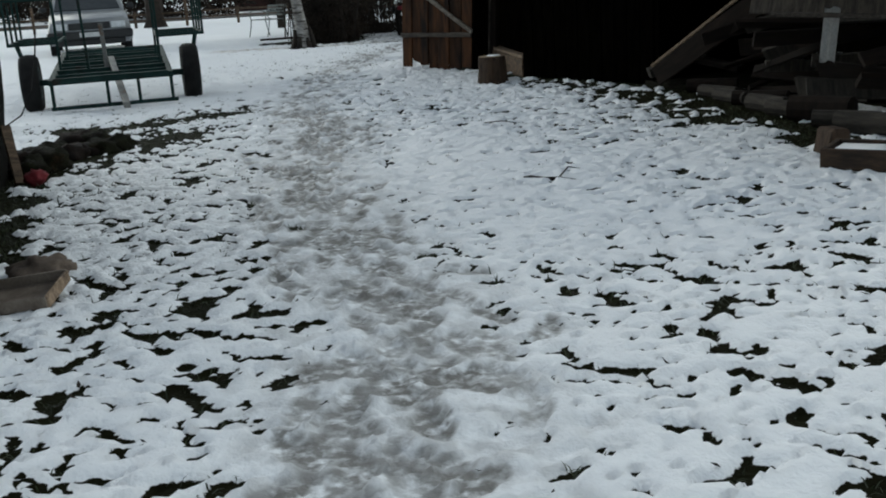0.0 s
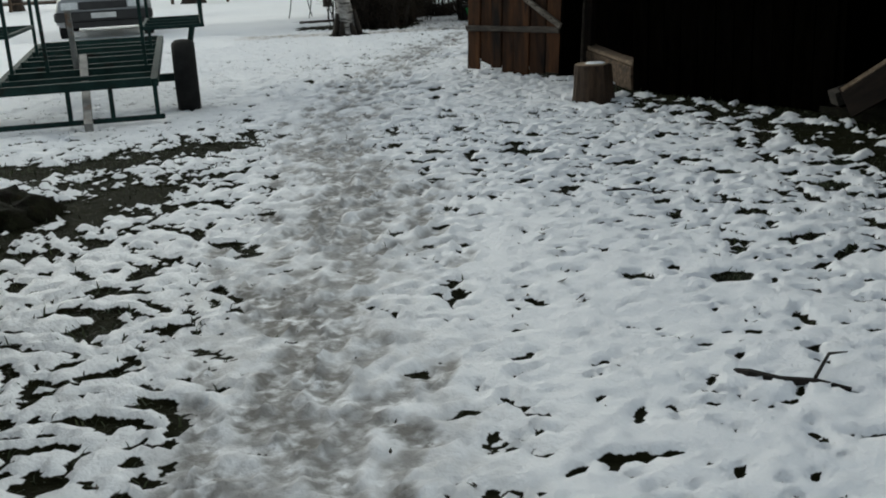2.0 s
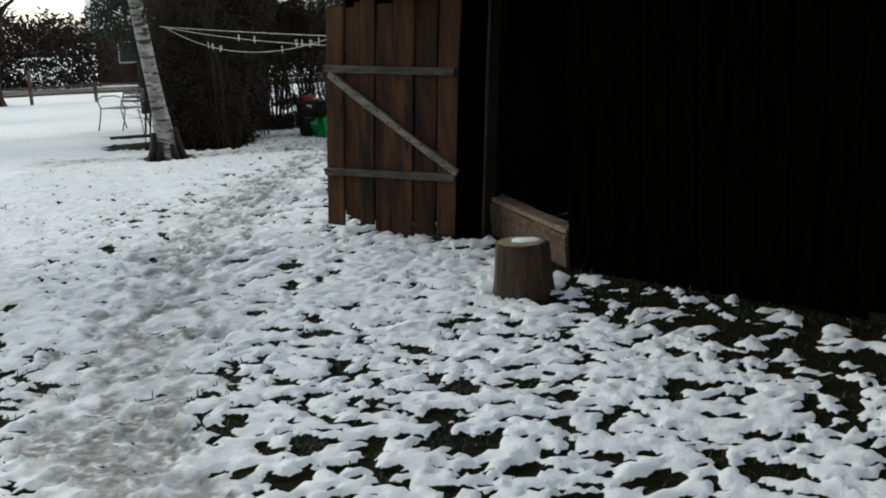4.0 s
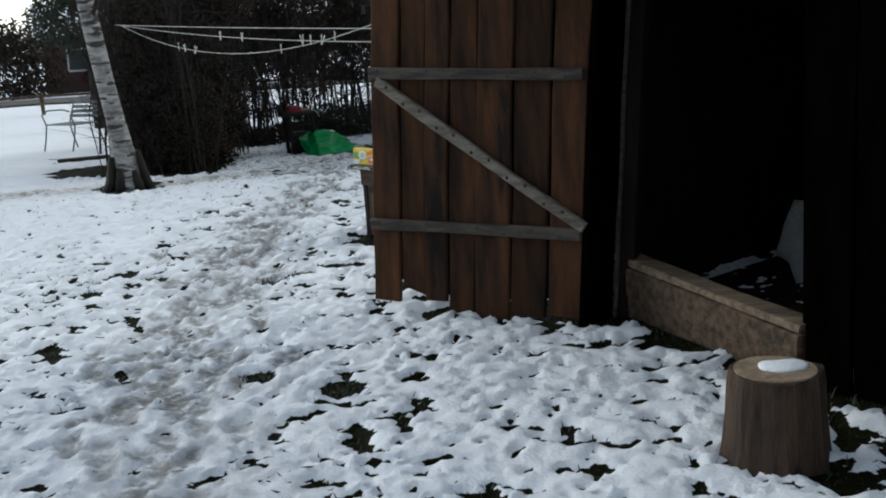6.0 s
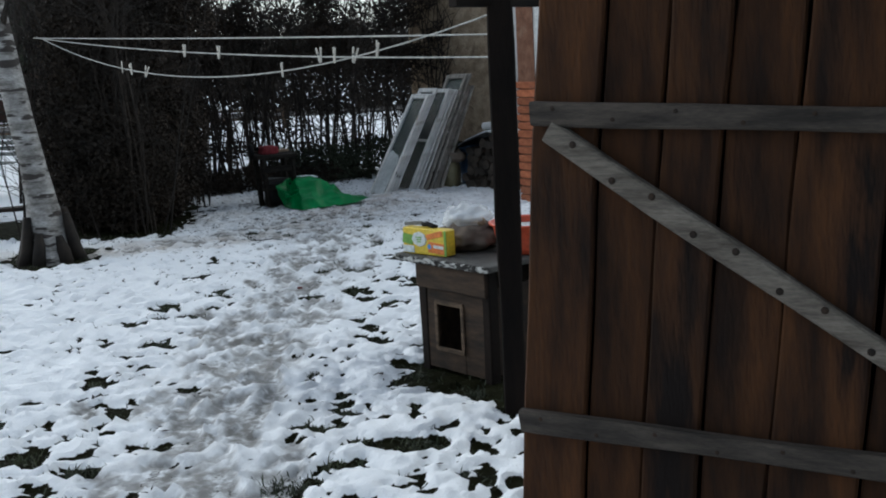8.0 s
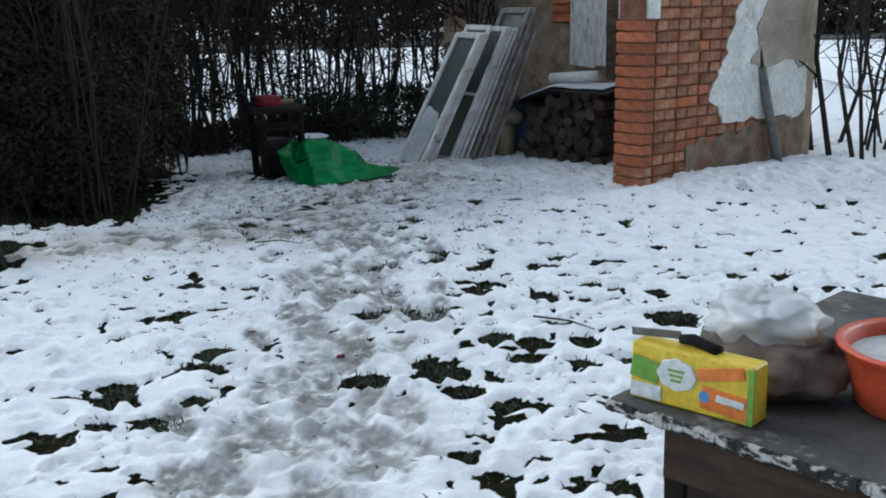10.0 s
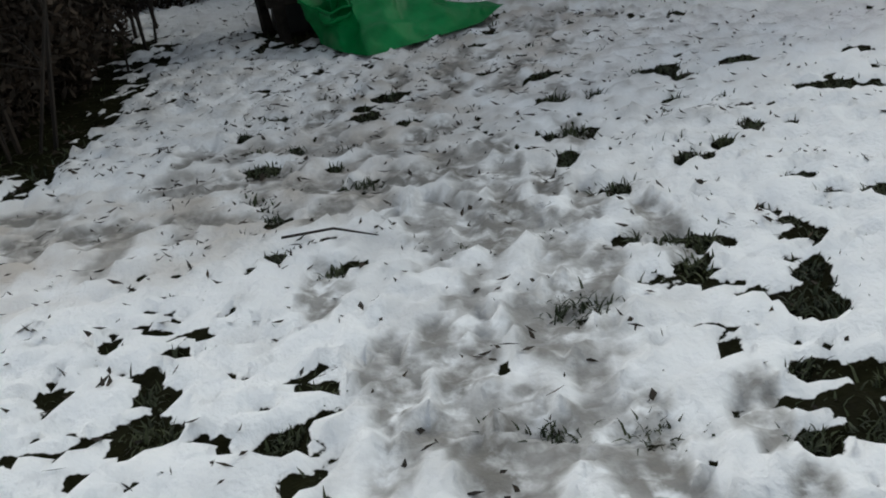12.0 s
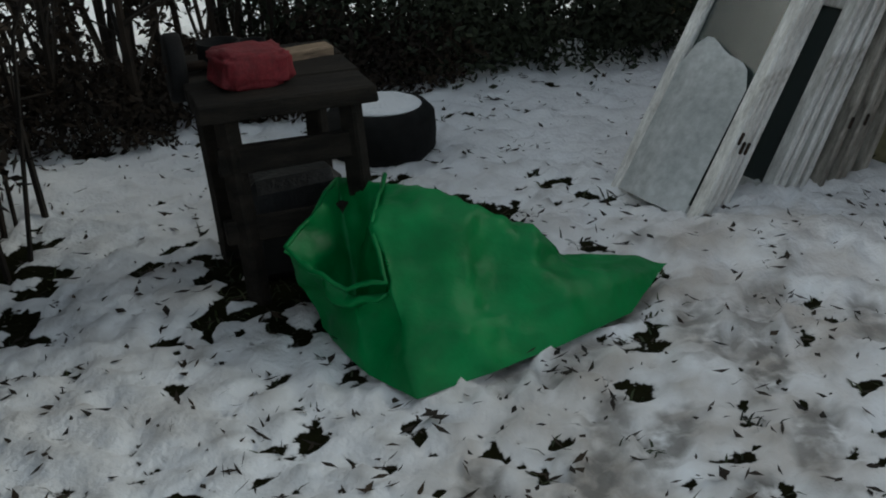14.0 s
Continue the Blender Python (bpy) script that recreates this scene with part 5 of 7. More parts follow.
# ---- green bag, work stand and tyre by the hedge ----
def build_bag():
    """A slack bag lying on its side: taut flat panels between a few folds, with a loose open mouth."""
    ob = thing("plastic_bag", "slack bright green plastic bag lying in the snow", "bag", pose(-6.145, 22.36, 0.014, 0, 0, 0))
    peak, tip, front = (-0.20, 0.16, 0.31), (0.55, 0.21, 0.03), (-0.08, -0.42, 0.0)
    fold, ridge, mid, slope = (-0.21, -0.08, 0.27), (-0.16, -0.23, 0.19), (0.01, 0.03, 0.285), (0.20, 0.07, 0.195)
    crease, back, rear, hem = (0.38, 0.00, 0.065), (0.36, 0.22, 0.06), (0.02, 0.27, 0.05), (-0.24, 0.28, 0.02)
    low, lower, lowest = (0.08, -0.31, 0.0), (0.25, -0.18, 0.0), (0.43, -0.02, 0.0)
    belly, upper = (0.05, -0.25, 0.115), (0.16, 0.17, 0.14)
    pocket, left, rim, edge = (-0.27, 0.00, 0.015), (-0.35, -0.10, 0.0), (-0.42, -0.09, 0.21), (-0.20, -0.32, 0.0)
    lip, flap = (-0.29, -0.19, 0.16), (-0.34, 0.23, 0.27)

    panels = ((fold, ridge, mid), (ridge, belly, mid), (ridge, front, belly), (front, low, belly), (low, lower, belly), (belly, lower, crease), (mid, belly, slope), (belly, crease, slope), (lower, lowest, crease), (crease, lowest, tip), (slope, crease, back), (crease, tip, back), (mid, slope, upper), (slope, back, upper), (peak, fold, mid), (peak, mid, upper), (peak, upper, rear), (upper, back, rear), (peak, rear, hem), (rim, left, lip), (left, edge, lip), (lip, edge, ridge), (edge, front, ridge), (rim, lip, pocket), (lip, ridge, pocket), (ridge, fold, pocket), (fold, peak, pocket), (peak, flap, pocket), (flap, rim, pocket), (flap, hem, peak))
    bm = bmesh.new()
    seen = {}
    for t in panels:
        for p in t:
            if p not in seen:
                seen[p] = bm.verts.new(p)
        bm.faces.new([seen[p] for p in t])
    bmesh.ops.recalc_face_normals(bm, faces=bm.faces)
    bmesh.ops.subdivide_edges(bm, edges=list(bm.edges), cuts=11, use_grid_fill=True)
    bmesh.ops.triangulate(bm, faces=list(bm.faces))
    inner = [v for v in bm.verts if not v.is_boundary]
    for _ in range(1):
        bmesh.ops.smooth_vert(bm, verts=inner, factor=0.3, use_axis_x=True, use_axis_y=True, use_axis_z=True)
    bm.normal_update()
    for v in bm.verts:
        k = 0.40 - abs(noise.noise(v.co * 4.0 + Vector((1, 0, 0)))) * 1.7 - 0.5 * abs(noise.noise(v.co * 11)) + 0.2 * noise.noise(v.co * 24)
        v.co += v.normal * 0.048 * k * min(1.0, 0.25 + 6 * max(0, v.co.z))
        v.co.z = max(0.006, v.co.z + 0.012)
    part("bag_skin", bm, M_BAG, ob, "", True)
    bm = bmesh.new()
    pts = [Vector(p) + Vector((0, 0, 0.012)) for p in (flap, rim, lip, ridge, fold, peak)]
    path = [a.lerp(b, t) + Vector((0, 0, 0.010 * math.sin(9 * t + i))) for i, (a, b) in enumerate(zip(pts, pts[1:])) for t in (0.0, 0.25, 0.5, 0.75)]
    tube(bm, path + [pts[-1]], 0.0065, 6)
    part("mouth_hem", bm, M_BAG, ob, "rolled hem of the bag's mouth", True)


build_bag()


def build_stand():
    m = Matrix.Translation((-6.745, 22.33, 0)) @ Matrix.Rotation(radians(24), 4, "Z")
    ob = thing("work_stand", "old dark wooden work stand with splayed legs", "workbench", m)
    W, D, T = 0.42, 0.50, 0.575
    for k in range(3):
        bm = bmesh.new()
        box(bm, (W + 0.03, D / 3 - 0.006, 0.045), pose(W / 2, D * (k + 0.5) / 3, T - 0.02 + 0.004 * k), 0.005, 0.003)
        part("top_plank", bm, M_STAND, ob)
    for x, y, lx, ly in ((0.055, 0.05, 0.035, 0.03), (W - 0.05, 0.05, 0.03, 0.03), (0.05, D - 0.06, 0.02, -0.06), (W - 0.05, D - 0.05, 0.02, 0.02)):
        bm = bmesh.new()
        d = Vector((-lx, -ly, T - 0.04))
        board(bm, d.length, 0.050, 0.042, Matrix.Translation((x + lx, y + ly, 0)) @ d.to_track_quat("Z", "Y").to_matrix().to_4x4(), int(100 * x + 10 * y), 0.003, 5)
        part("leg", bm, M_STAND, ob)
    for z, y in ((0.42, 0.05), (0.22, 0.07)):
        bm = bmesh.new()
        box(bm, (W - 0.05, 0.025, 0.07), pose(W / 2, y, z), 0.004, 0.003)
        part("rail", bm, M_STAND, ob)
    # black block fills most of the space between the legs
    bm = bmesh.new()
    box(bm, (W - 0.17, D - 0.24, 0.30), pose(W / 2 + 0.035, D / 2 + 0.06, 0.145), 0.03, 0.015)
    part("lower_box", bm, M_TARP, ob, "black block filling the space between the legs")
    wheel = thing("grinding_wheel", "dark grinding wheel on an iron axle", "grindstone", m @ pose(-0.02, 0.30, T + 0.03))
    bm = bmesh.new()
    lathe(bm, [(0.02, -0.022), (0.085, -0.022), (0.09, -0.015), (0.09, 0.015), (0.085, 0.022), (0.02, 0.022)], 24)
    bmesh.ops.rotate(bm, verts=bm.verts, cent=(0, 0, 0), matrix=Matrix.Rotation(radians(90), 3, "Y"))
    part("stone_disc", bm, M_RUBBER, wheel, "", True)
    bm = bmesh.new()
    tube(bm, [(-0.03, 0, 0), (0.16, 0, 0)], 0.012, 8)
    part("axle", bm, M_RUST, wheel)
    cloth = thing("red_cloth", "folded faded red cloth lying on the stand", "cloth", m @ pose(0.15, 0.16, T + 0.003, 0, 0, 8))
    bm = bmesh.new()
    bmesh.ops.create_icosphere(bm, subdivisions=4, radius=1.0)
    for v in bm.verts:
        k = 0.2 * noise.noise(v.co * 2.5) + 0.12 * abs(noise.noise(v.co * 6))
        q = [math.copysign(abs(c) ** 0.38, c) for c in v.co]
        v.co = Vector((q[0] * 0.09 * (1 + k), q[1] * 0.07 * (1 + k), max(0, 0.045 + q[2] * 0.045 * (1 + k))))
    part("cloth_fold", bm, M_RED, cloth, "", True)
    for k, (x, y, r, h) in enumerate(((0.10, 0.33, 0.055, 0.075), (0.19, 0.36, 0.04, 0.06))):
        pot = thing("iron_pot", "small blackened iron pot standing behind the cloth", "pot", m @ pose(x, y, T + 0.004))
        bm = bmesh.new()
        lathe(bm, [(r * 0.8, 0), (r, h * 0.3), (r * 1.02, h * 0.8), (r * 1.08, h), (r * 0.95, h * 1.0), (r * 0.9, h * 0.4)], 20)
        part("pot_body", bm, M_RUBBER, pot, "", True)
    slat = thing("wood_offcut", "pale sawn offcut lying on the stand", "wood", m @ pose(0.33, 0.34, T + 0.017, 0, 0, 10))
    bm = bmesh.new()
    box(bm, (0.16, 0.05, 0.03), None, 0.003, 0.003)
    part("offcut", bm, M_PLANK, slat)

    tyre = thing("old_tyre", "black rubber tyre lying flat under a cap of snow", "tyre", pose(-6.49, 23.60, 0.10) @ Matrix.Diagonal((0.84, 0.84, 0.78, 1)))
    bm = bmesh.new()
    lathe(bm, [(0.13, -0.11), (0.20, -0.13), (0.235, -0.08), (0.24, 0.0), (0.235, 0.08), (0.20, 0.12), (0.13, 0.11), (0.12, 0.0)], 36)
    part("tyre_body", bm, M_RUBBER, tyre, "", True)
    bm = bmesh.new()
    bmesh.ops.create_icosphere(bm, subdivisions=4, radius=1)
    for v in bm.verts:
        v.co = Vector((v.co.x * 0.18, v.co.y * 0.17, 0.115 + max(0, v.co.z) * 0.035 * (1 + 0.4 * noise.noise(v.co * 3))))
    part("snow_cap", bm, M_SNOW, tyre, "smooth cap of snow", True)


build_stand()


# ---- stack of old window sashes leaning on the wall ----
UX, VX = Vector((0.559, -0.829, 0)), Vector((0.829, 0.559, 0))


def sash(foot, lean, height, width, panes, snow=False, label="", paint=None):
    """One sash: foot corner, lean along the stack, height along the slope."""
    up = (VX * lean + Vector((0, 0, 1))).normalized()
    back = UX.cross(up).normalized() * -1
    m = Matrix((UX.to_4d(), back.to_4d(), up.to_4d(), (0, 0, 0, 1))).transposed()
    m = Matrix.Translation(foot) @ Matrix(((UX.x, back.x, up.x, 0), (UX.y, back.y, up.y, 0), (UX.z, back.z, up.z, 0), (0, 0, 0, 1)))
    ob = thing("window_sash", label or "old white-painted wooden window sash leaning in a stack", "window", m, "stacked window sashes")
    t, f = 0.025, 0.052
    for nm, size, p in (("stile", (f, t, height), (f / 2, 0, height / 2)), ("stile", (f, t, height), (width - f / 2, 0, height / 2)), ("rail", (width - 2 * f, t * 0.95, f), (width / 2, 0, f / 2)), ("rail", (width - 2 * f, t * 0.95, f), (width / 2, 0, height - f / 2))):
        bm = bmesh.new()
        box(bm, size, pose(*p), 0.006, 0.001)
        part(nm, bm, paint or M_WHITE, ob)
    for k in range(1, panes):
        bm = bmesh.new()
        box(bm, (width - 2 * f, t * 0.6, 0.03), pose(width / 2, 0, height * k / panes), 0.004)
        part("glazing_bar", bm, M_WHITE, ob)
    for k in range(panes):
        bm = bmesh.new()
        a, b = max(f, height * k / panes), min(height - f, height * (k + 1) / panes)
        box(bm, (width - 2 * f, 0.005, b - a), pose(width / 2, 0.012, (a + b) / 2))
        pane = part("pane", bm, M_PANE, ob, "dusty glass pane")
        pane.visible_shadow = False
    if panes == 1 or height > 1.39:
        bm = bmesh.new()
        box(bm, (0.008, 0.012, 0.04), pose(width + 0.004, 0, height * (0.16 + 0.12 * (height * 37 % 1))), 0.003)
        part("hinge", bm, M_RUST, ob)
    if snow:
        bm = bmesh.new()
        nx, nz = 10, 14
        g = [[bm.verts.new((f + (width - 2 * f) * i / nx, -0.012 - 0.05 * (1 - j / nz) * math.sin(math.pi * min(0.95, max(0.05, i / nx))), f * 0.2 + (0.54 + 0.03 * math.sin(i * 0.55 + 1)) * (1 - 0.22 * (abs(2 * i / nx - 1)) ** 4) * j / nz)) for i in range(nx + 1)] for j in range(nz + 1)]
        for j in range(nz):
            for i in range(nx):
                bm.faces.new((g[j][i], g[j][i + 1], g[j + 1][i + 1], g[j + 1][i]))
        part("blown_snow", bm, M_FROST, ob, "snow blown against the glass", True)
    return ob


def build_sashes():
    rng = random.Random(8)
    foot = Vector((-5.69, 23.27, 0.0))
    d = 0.0
    for k, gap in enumerate((0.0, 0.040, 0.046, 0.040, 0.190, 0.040, 0.047, 0.075, 0.050, 0.066, 0.052, 0.050, 0.047)):
        d += gap
        lean = 0.585 - 0.012 * k
        h = 1.46 if 0.50 < d < 0.62 else rng.uniform(1.27, 1.34)
        p = foot + VX * d + UX * rng.uniform(-0.015, 0.015)
        sash(p, lean, h, 0.44 if h > 1.45 else 0.405, 1 if k < 3 else 2, k == 0, "white window sash with snow blown against its glass" if k == 0 else "" if k < 8 else "old grey wooden window sash with worn paint", M_OLDSASH if k >= 8 else None)


build_sashes()


# ---- ruined brick lean-to ----
WING_A, WING_B = Vector((-3.78, 21.66, 0)), Vector((-2.21, 22.99, 0))
WING_D = (WING_B - WING_A).normalized()
WING_N = Vector((WING_D.y, -WING_D.x, 0))
REAR_D = Vector((-0.735, 0.678, 0))


def build_wing():
    L, T, H = (WING_B - WING_A).length, 0.27, 2.4
    m = Matrix.Translation(WING_A) @ Matrix.Rotation(math.atan2(WING_D.y, WING_D.x), 4, "Z")
    ob = thing("wall_side", "brick side wall with plaster fallen away in patches", "wall", m, kind="structure")
    bm = bmesh.new()
    box(bm, (L - 0.02, T - 0.03, H), pose(L / 2, T / 2, H / 2 - 0.08))
    part("core", bm, M_MORTAR, ob, "crumbling lime mortar")
    # bricks: shared meshes, set course by course
    course, bl, bw, bh = 0.0815, 0.255, 0.125, 0.069

    def brick_mesh(name, sx, sy, seed):
        random.seed(seed)
        bm = bmesh.new()
        box(bm, (sx, sy, bh), None, 0.006, 0.004)
        me = bpy.data.meshes.new(name)
        bm.to_mesh(me)
        bm.free()
        return me

    kinds = {}
    for nm, mt in (("bright", M_BRICK), ("old", M_OLDBRICK)):
        for sh, sx in (("stretcher", bl - 0.008), ("header", bw - 0.008)):
            for v in range(4):
                me = brick_mesh("brick", sx, bw, v + 7)
                me.materials.append(mt)
                kinds[nm, sh, v] = me
    end_bricks = {}
    for v in range(4):
        for nm, mt in (("bright", M_BRICK), ("old", M_OLDBRICK)):
            me = brick_mesh("brick", 0.12, T + 0.004, v + 20)
            me.materials.append(mt)
            end_bricks[nm, v] = me
    rng = random.Random(6)
    for c in range(24):
        z = 0.02 + course * (c + 0.5)
        # the free end, two bricks wide, repaired with fresh brick up to chest height
        if z < 1.22:
            e = new("brick", end_bricks["bright" if z > 0.22 else "old", c % 4])
            e.parent = ob
            e.matrix_basis = pose(0.055 + rng.uniform(-0.004, 0.004), T / 2, z, 0, 0, rng.uniform(-1, 1))
        x = 0.125 if c % 2 else 0.125 + 0.0
        while x < L - 0.05:
            header = (c % 2 == 0)
            w = bw if header else bl
            if x + w > L:
                break
            cx = x + w / 2
            coat = plaster_edge(z)
            if cx - w / 2 < coat + 0.16:
                fresh = cx < 0.75 + 0.2 * rng.random() and z > 0.30
                b = new("brick", kinds["bright" if fresh and rng.random() < 0.15 else "old", "header" if header else "stretcher", rng.randrange(4)])
                b.parent = ob
                b.matrix_basis = pose(cx, bw / 2 - 0.004 + rng.uniform(-0.004, 0.006), z, rng.uniform(-1, 1), rng.uniform(-0.6, 0.6), 0)
            x += w
    # remaining plaster: a ragged coat
    for nm, mt, off, thick, shift in (("plaster", M_PLASTER, -0.022, 0.022, 0.30), ("plaster_skim", M_WHITEPL, -0.012, 0.014, -0.06)):
        bm = bmesh.new()
        nz = 60
        rows = []
        z0, z1 = (0.86 if nm == "plaster" else 0.44), H - 0.1
        for i in range(nz + 1):
            z = z0 + (z1 - z0) * i / nz
            x0 = plaster_edge(z) + shift + 0.09 * noise.noise(Vector((z * 6, shift, 2))) + 0.05 * noise.noise(Vector((z * 17, shift, 7))) + 0.02 * noise.noise(Vector((z * 40, shift, 5)))
            x0 = min(max(x0, 0.5), L - 0.05)
            row = []
            for j in range(13):
                x = x0 + (L + 0.004 - x0) * j / 12
                zz = z if i else z + 0.11 * noise.noise(Vector((x * 5, 1, shift))) + 0.05 * noise.noise(Vector((x * 16, 3, 1)))
                row.append(bm.verts.new((x, off + 0.004 * noise.noise(Vector((x * 4, z * 4, 0))), zz)))
            rows.append(row)
        for a, b in zip(rows, rows[1:]):
            for j in range(12):
                bm.faces.new((a[j], a[j + 1], b[j + 1], b[j]))
        ext = bmesh.ops.extrude_face_region(bm, geom=list(bm.faces))
        bmesh.ops.translate(bm, verts=[v for v in ext["geom"] if isinstance(v, bmesh.types.BMVert)], vec=(0, thick + 0.004, 0))
        bmesh.ops.recalc_face_normals(bm, faces=bm.faces)
        part(nm, bm, mt, ob, "ragged remaining plaster coat")
    bm = bmesh.new()
    nx = 30
    lo = [bm.verts.new((0.5 + (L - 0.5) * i / nx, -0.012 + 0.006 * noise.noise(Vector((i * 0.7, 0, 0))), -0.02)) for i in range(nx + 1)]
    hi = [bm.verts.new((0.5 + (L - 0.5) * i / nx, -0.010 + 0.006 * noise.noise(Vector((i * 0.9, 4, 0))), 0.30 + 0.16 * i / nx + 0.12 * noise.noise(Vector((i * 0.45, 2, 0))))) for i in range(nx + 1)]
    for i in range(nx):
        bm.faces.new((lo[i], lo[i + 1], hi[i + 1], hi[i]))
    ext = bmesh.ops.extrude_face_region(bm, geom=list(bm.faces))
    bmesh.ops.translate(bm, verts=[v for v in ext["geom"] if isinstance(v, bmesh.types.BMVert)], vec=(0, 0.03, 0))
    bmesh.ops.recalc_face_normals(bm, faces=bm.faces)
    part("base_render", bm, M_BASE, ob, "crumbling stained render along the foot")
    bm = bmesh.new()
    box(bm, (0.13, T + 0.02, 1.1), pose(0.085, T / 2, 1.80), 0.006, 0.004)
    part("corner_plaster", bm, M_WHITEPL, ob, "white plaster left above the brick end")


def plaster_edge(z):
    """How far along the side wall the plaster begins, at a height."""
    pts = ((0.0, 2.2), (0.44, 1.05), (0.62, 0.80), (0.85, 0.92), (1.05, 1.05), (1.25, 1.12), (1.6, 1.2), (2.5, 1.35))
    for (a, va), (b, vb) in zip(pts, pts[1:]):
        if a <= z <= b:
            return va + (vb - va) * (z - a) / (b - a)
    return 1.3


build_wing()


def build_rear_wall():
    L, H = 4.2, 2.6
    m = Matrix.Translation(WING_B + WING_N * -0.05) @ Matrix.Rotation(math.atan2(REAR_D.y, REAR_D.x), 4, "Z")
    ob = thing("wall_rear", "old rear wall of mixed stone and crumbling plaster", "wall", m, kind="structure")
    bm = bmesh.new()
    box(bm, (L, 0.25, H), pose(L / 2, -0.14, H / 2 - 0.06))
    part("masonry", bm, M_STONE, ob)
    # exposed stones beside the door frame
    rng = random.Random(14)
    meshes = []
    for v in range(6):
        random.seed(v + 40)
        bm = bmesh.new()
        box(bm, (0.19, 0.08, 0.10), None, 0.018, 0.018)
        me = bpy.data.meshes.new("stone")
        bm.to_mesh(me)
        bm.free()
        me.materials.append(M_OLDBRICK if v == 0 else M_STONE if v % 2 else M_MORTAR)
        meshes.append(me)
    for r in range(15):
        x = 0.45 + 0.1 * (r % 2)
        while x < 1.9:
            s = new("stone", rng.choice(meshes))
            s.parent = ob
            s.matrix_basis = pose(x, -0.01 + rng.uniform(-0.012, 0.01), 0.55 + 0.108 * r, rng.uniform(-3, 3), rng.uniform(-4, 4), rng.uniform(-3, 3)) @ Matrix.Diagonal((rng.uniform(0.75, 1.15), 1, rng.uniform(0.85, 1.05), 1))
            x += rng.uniform(0.17, 0.22)
    for x, w, nm in ((2.03, 0.13, "door_jamb"), (2.25, 0.30, "white_boarding")):
        bm = bmesh.new()
        board(bm, 1.9, w, 0.05, pose(x, 0.012, 0.72), int(x * 10), 0.003, 8, 0.03)
        part(nm, bm, M_WHITE, ob, "flaking white painted board")
    bm = bmesh.new()
    board(bm, 2.0, 0.12, 0.05, pose(1.90, 0.02, 0.62), 3, 0.003, 8)
    part("brown_post", bm, M_OLDWOOD, ob, "brown wooden post")
    for k in range(5):
        bm = bmesh.new()
        box(bm, (0.24, 0.05, 0.075), pose(2.52 + 0.02 * (k % 2), 0.0, 1.20 + 0.085 * k), 0.008, 0.006)
        part("brick", bm, M_BRICK, ob)


build_rear_wall()


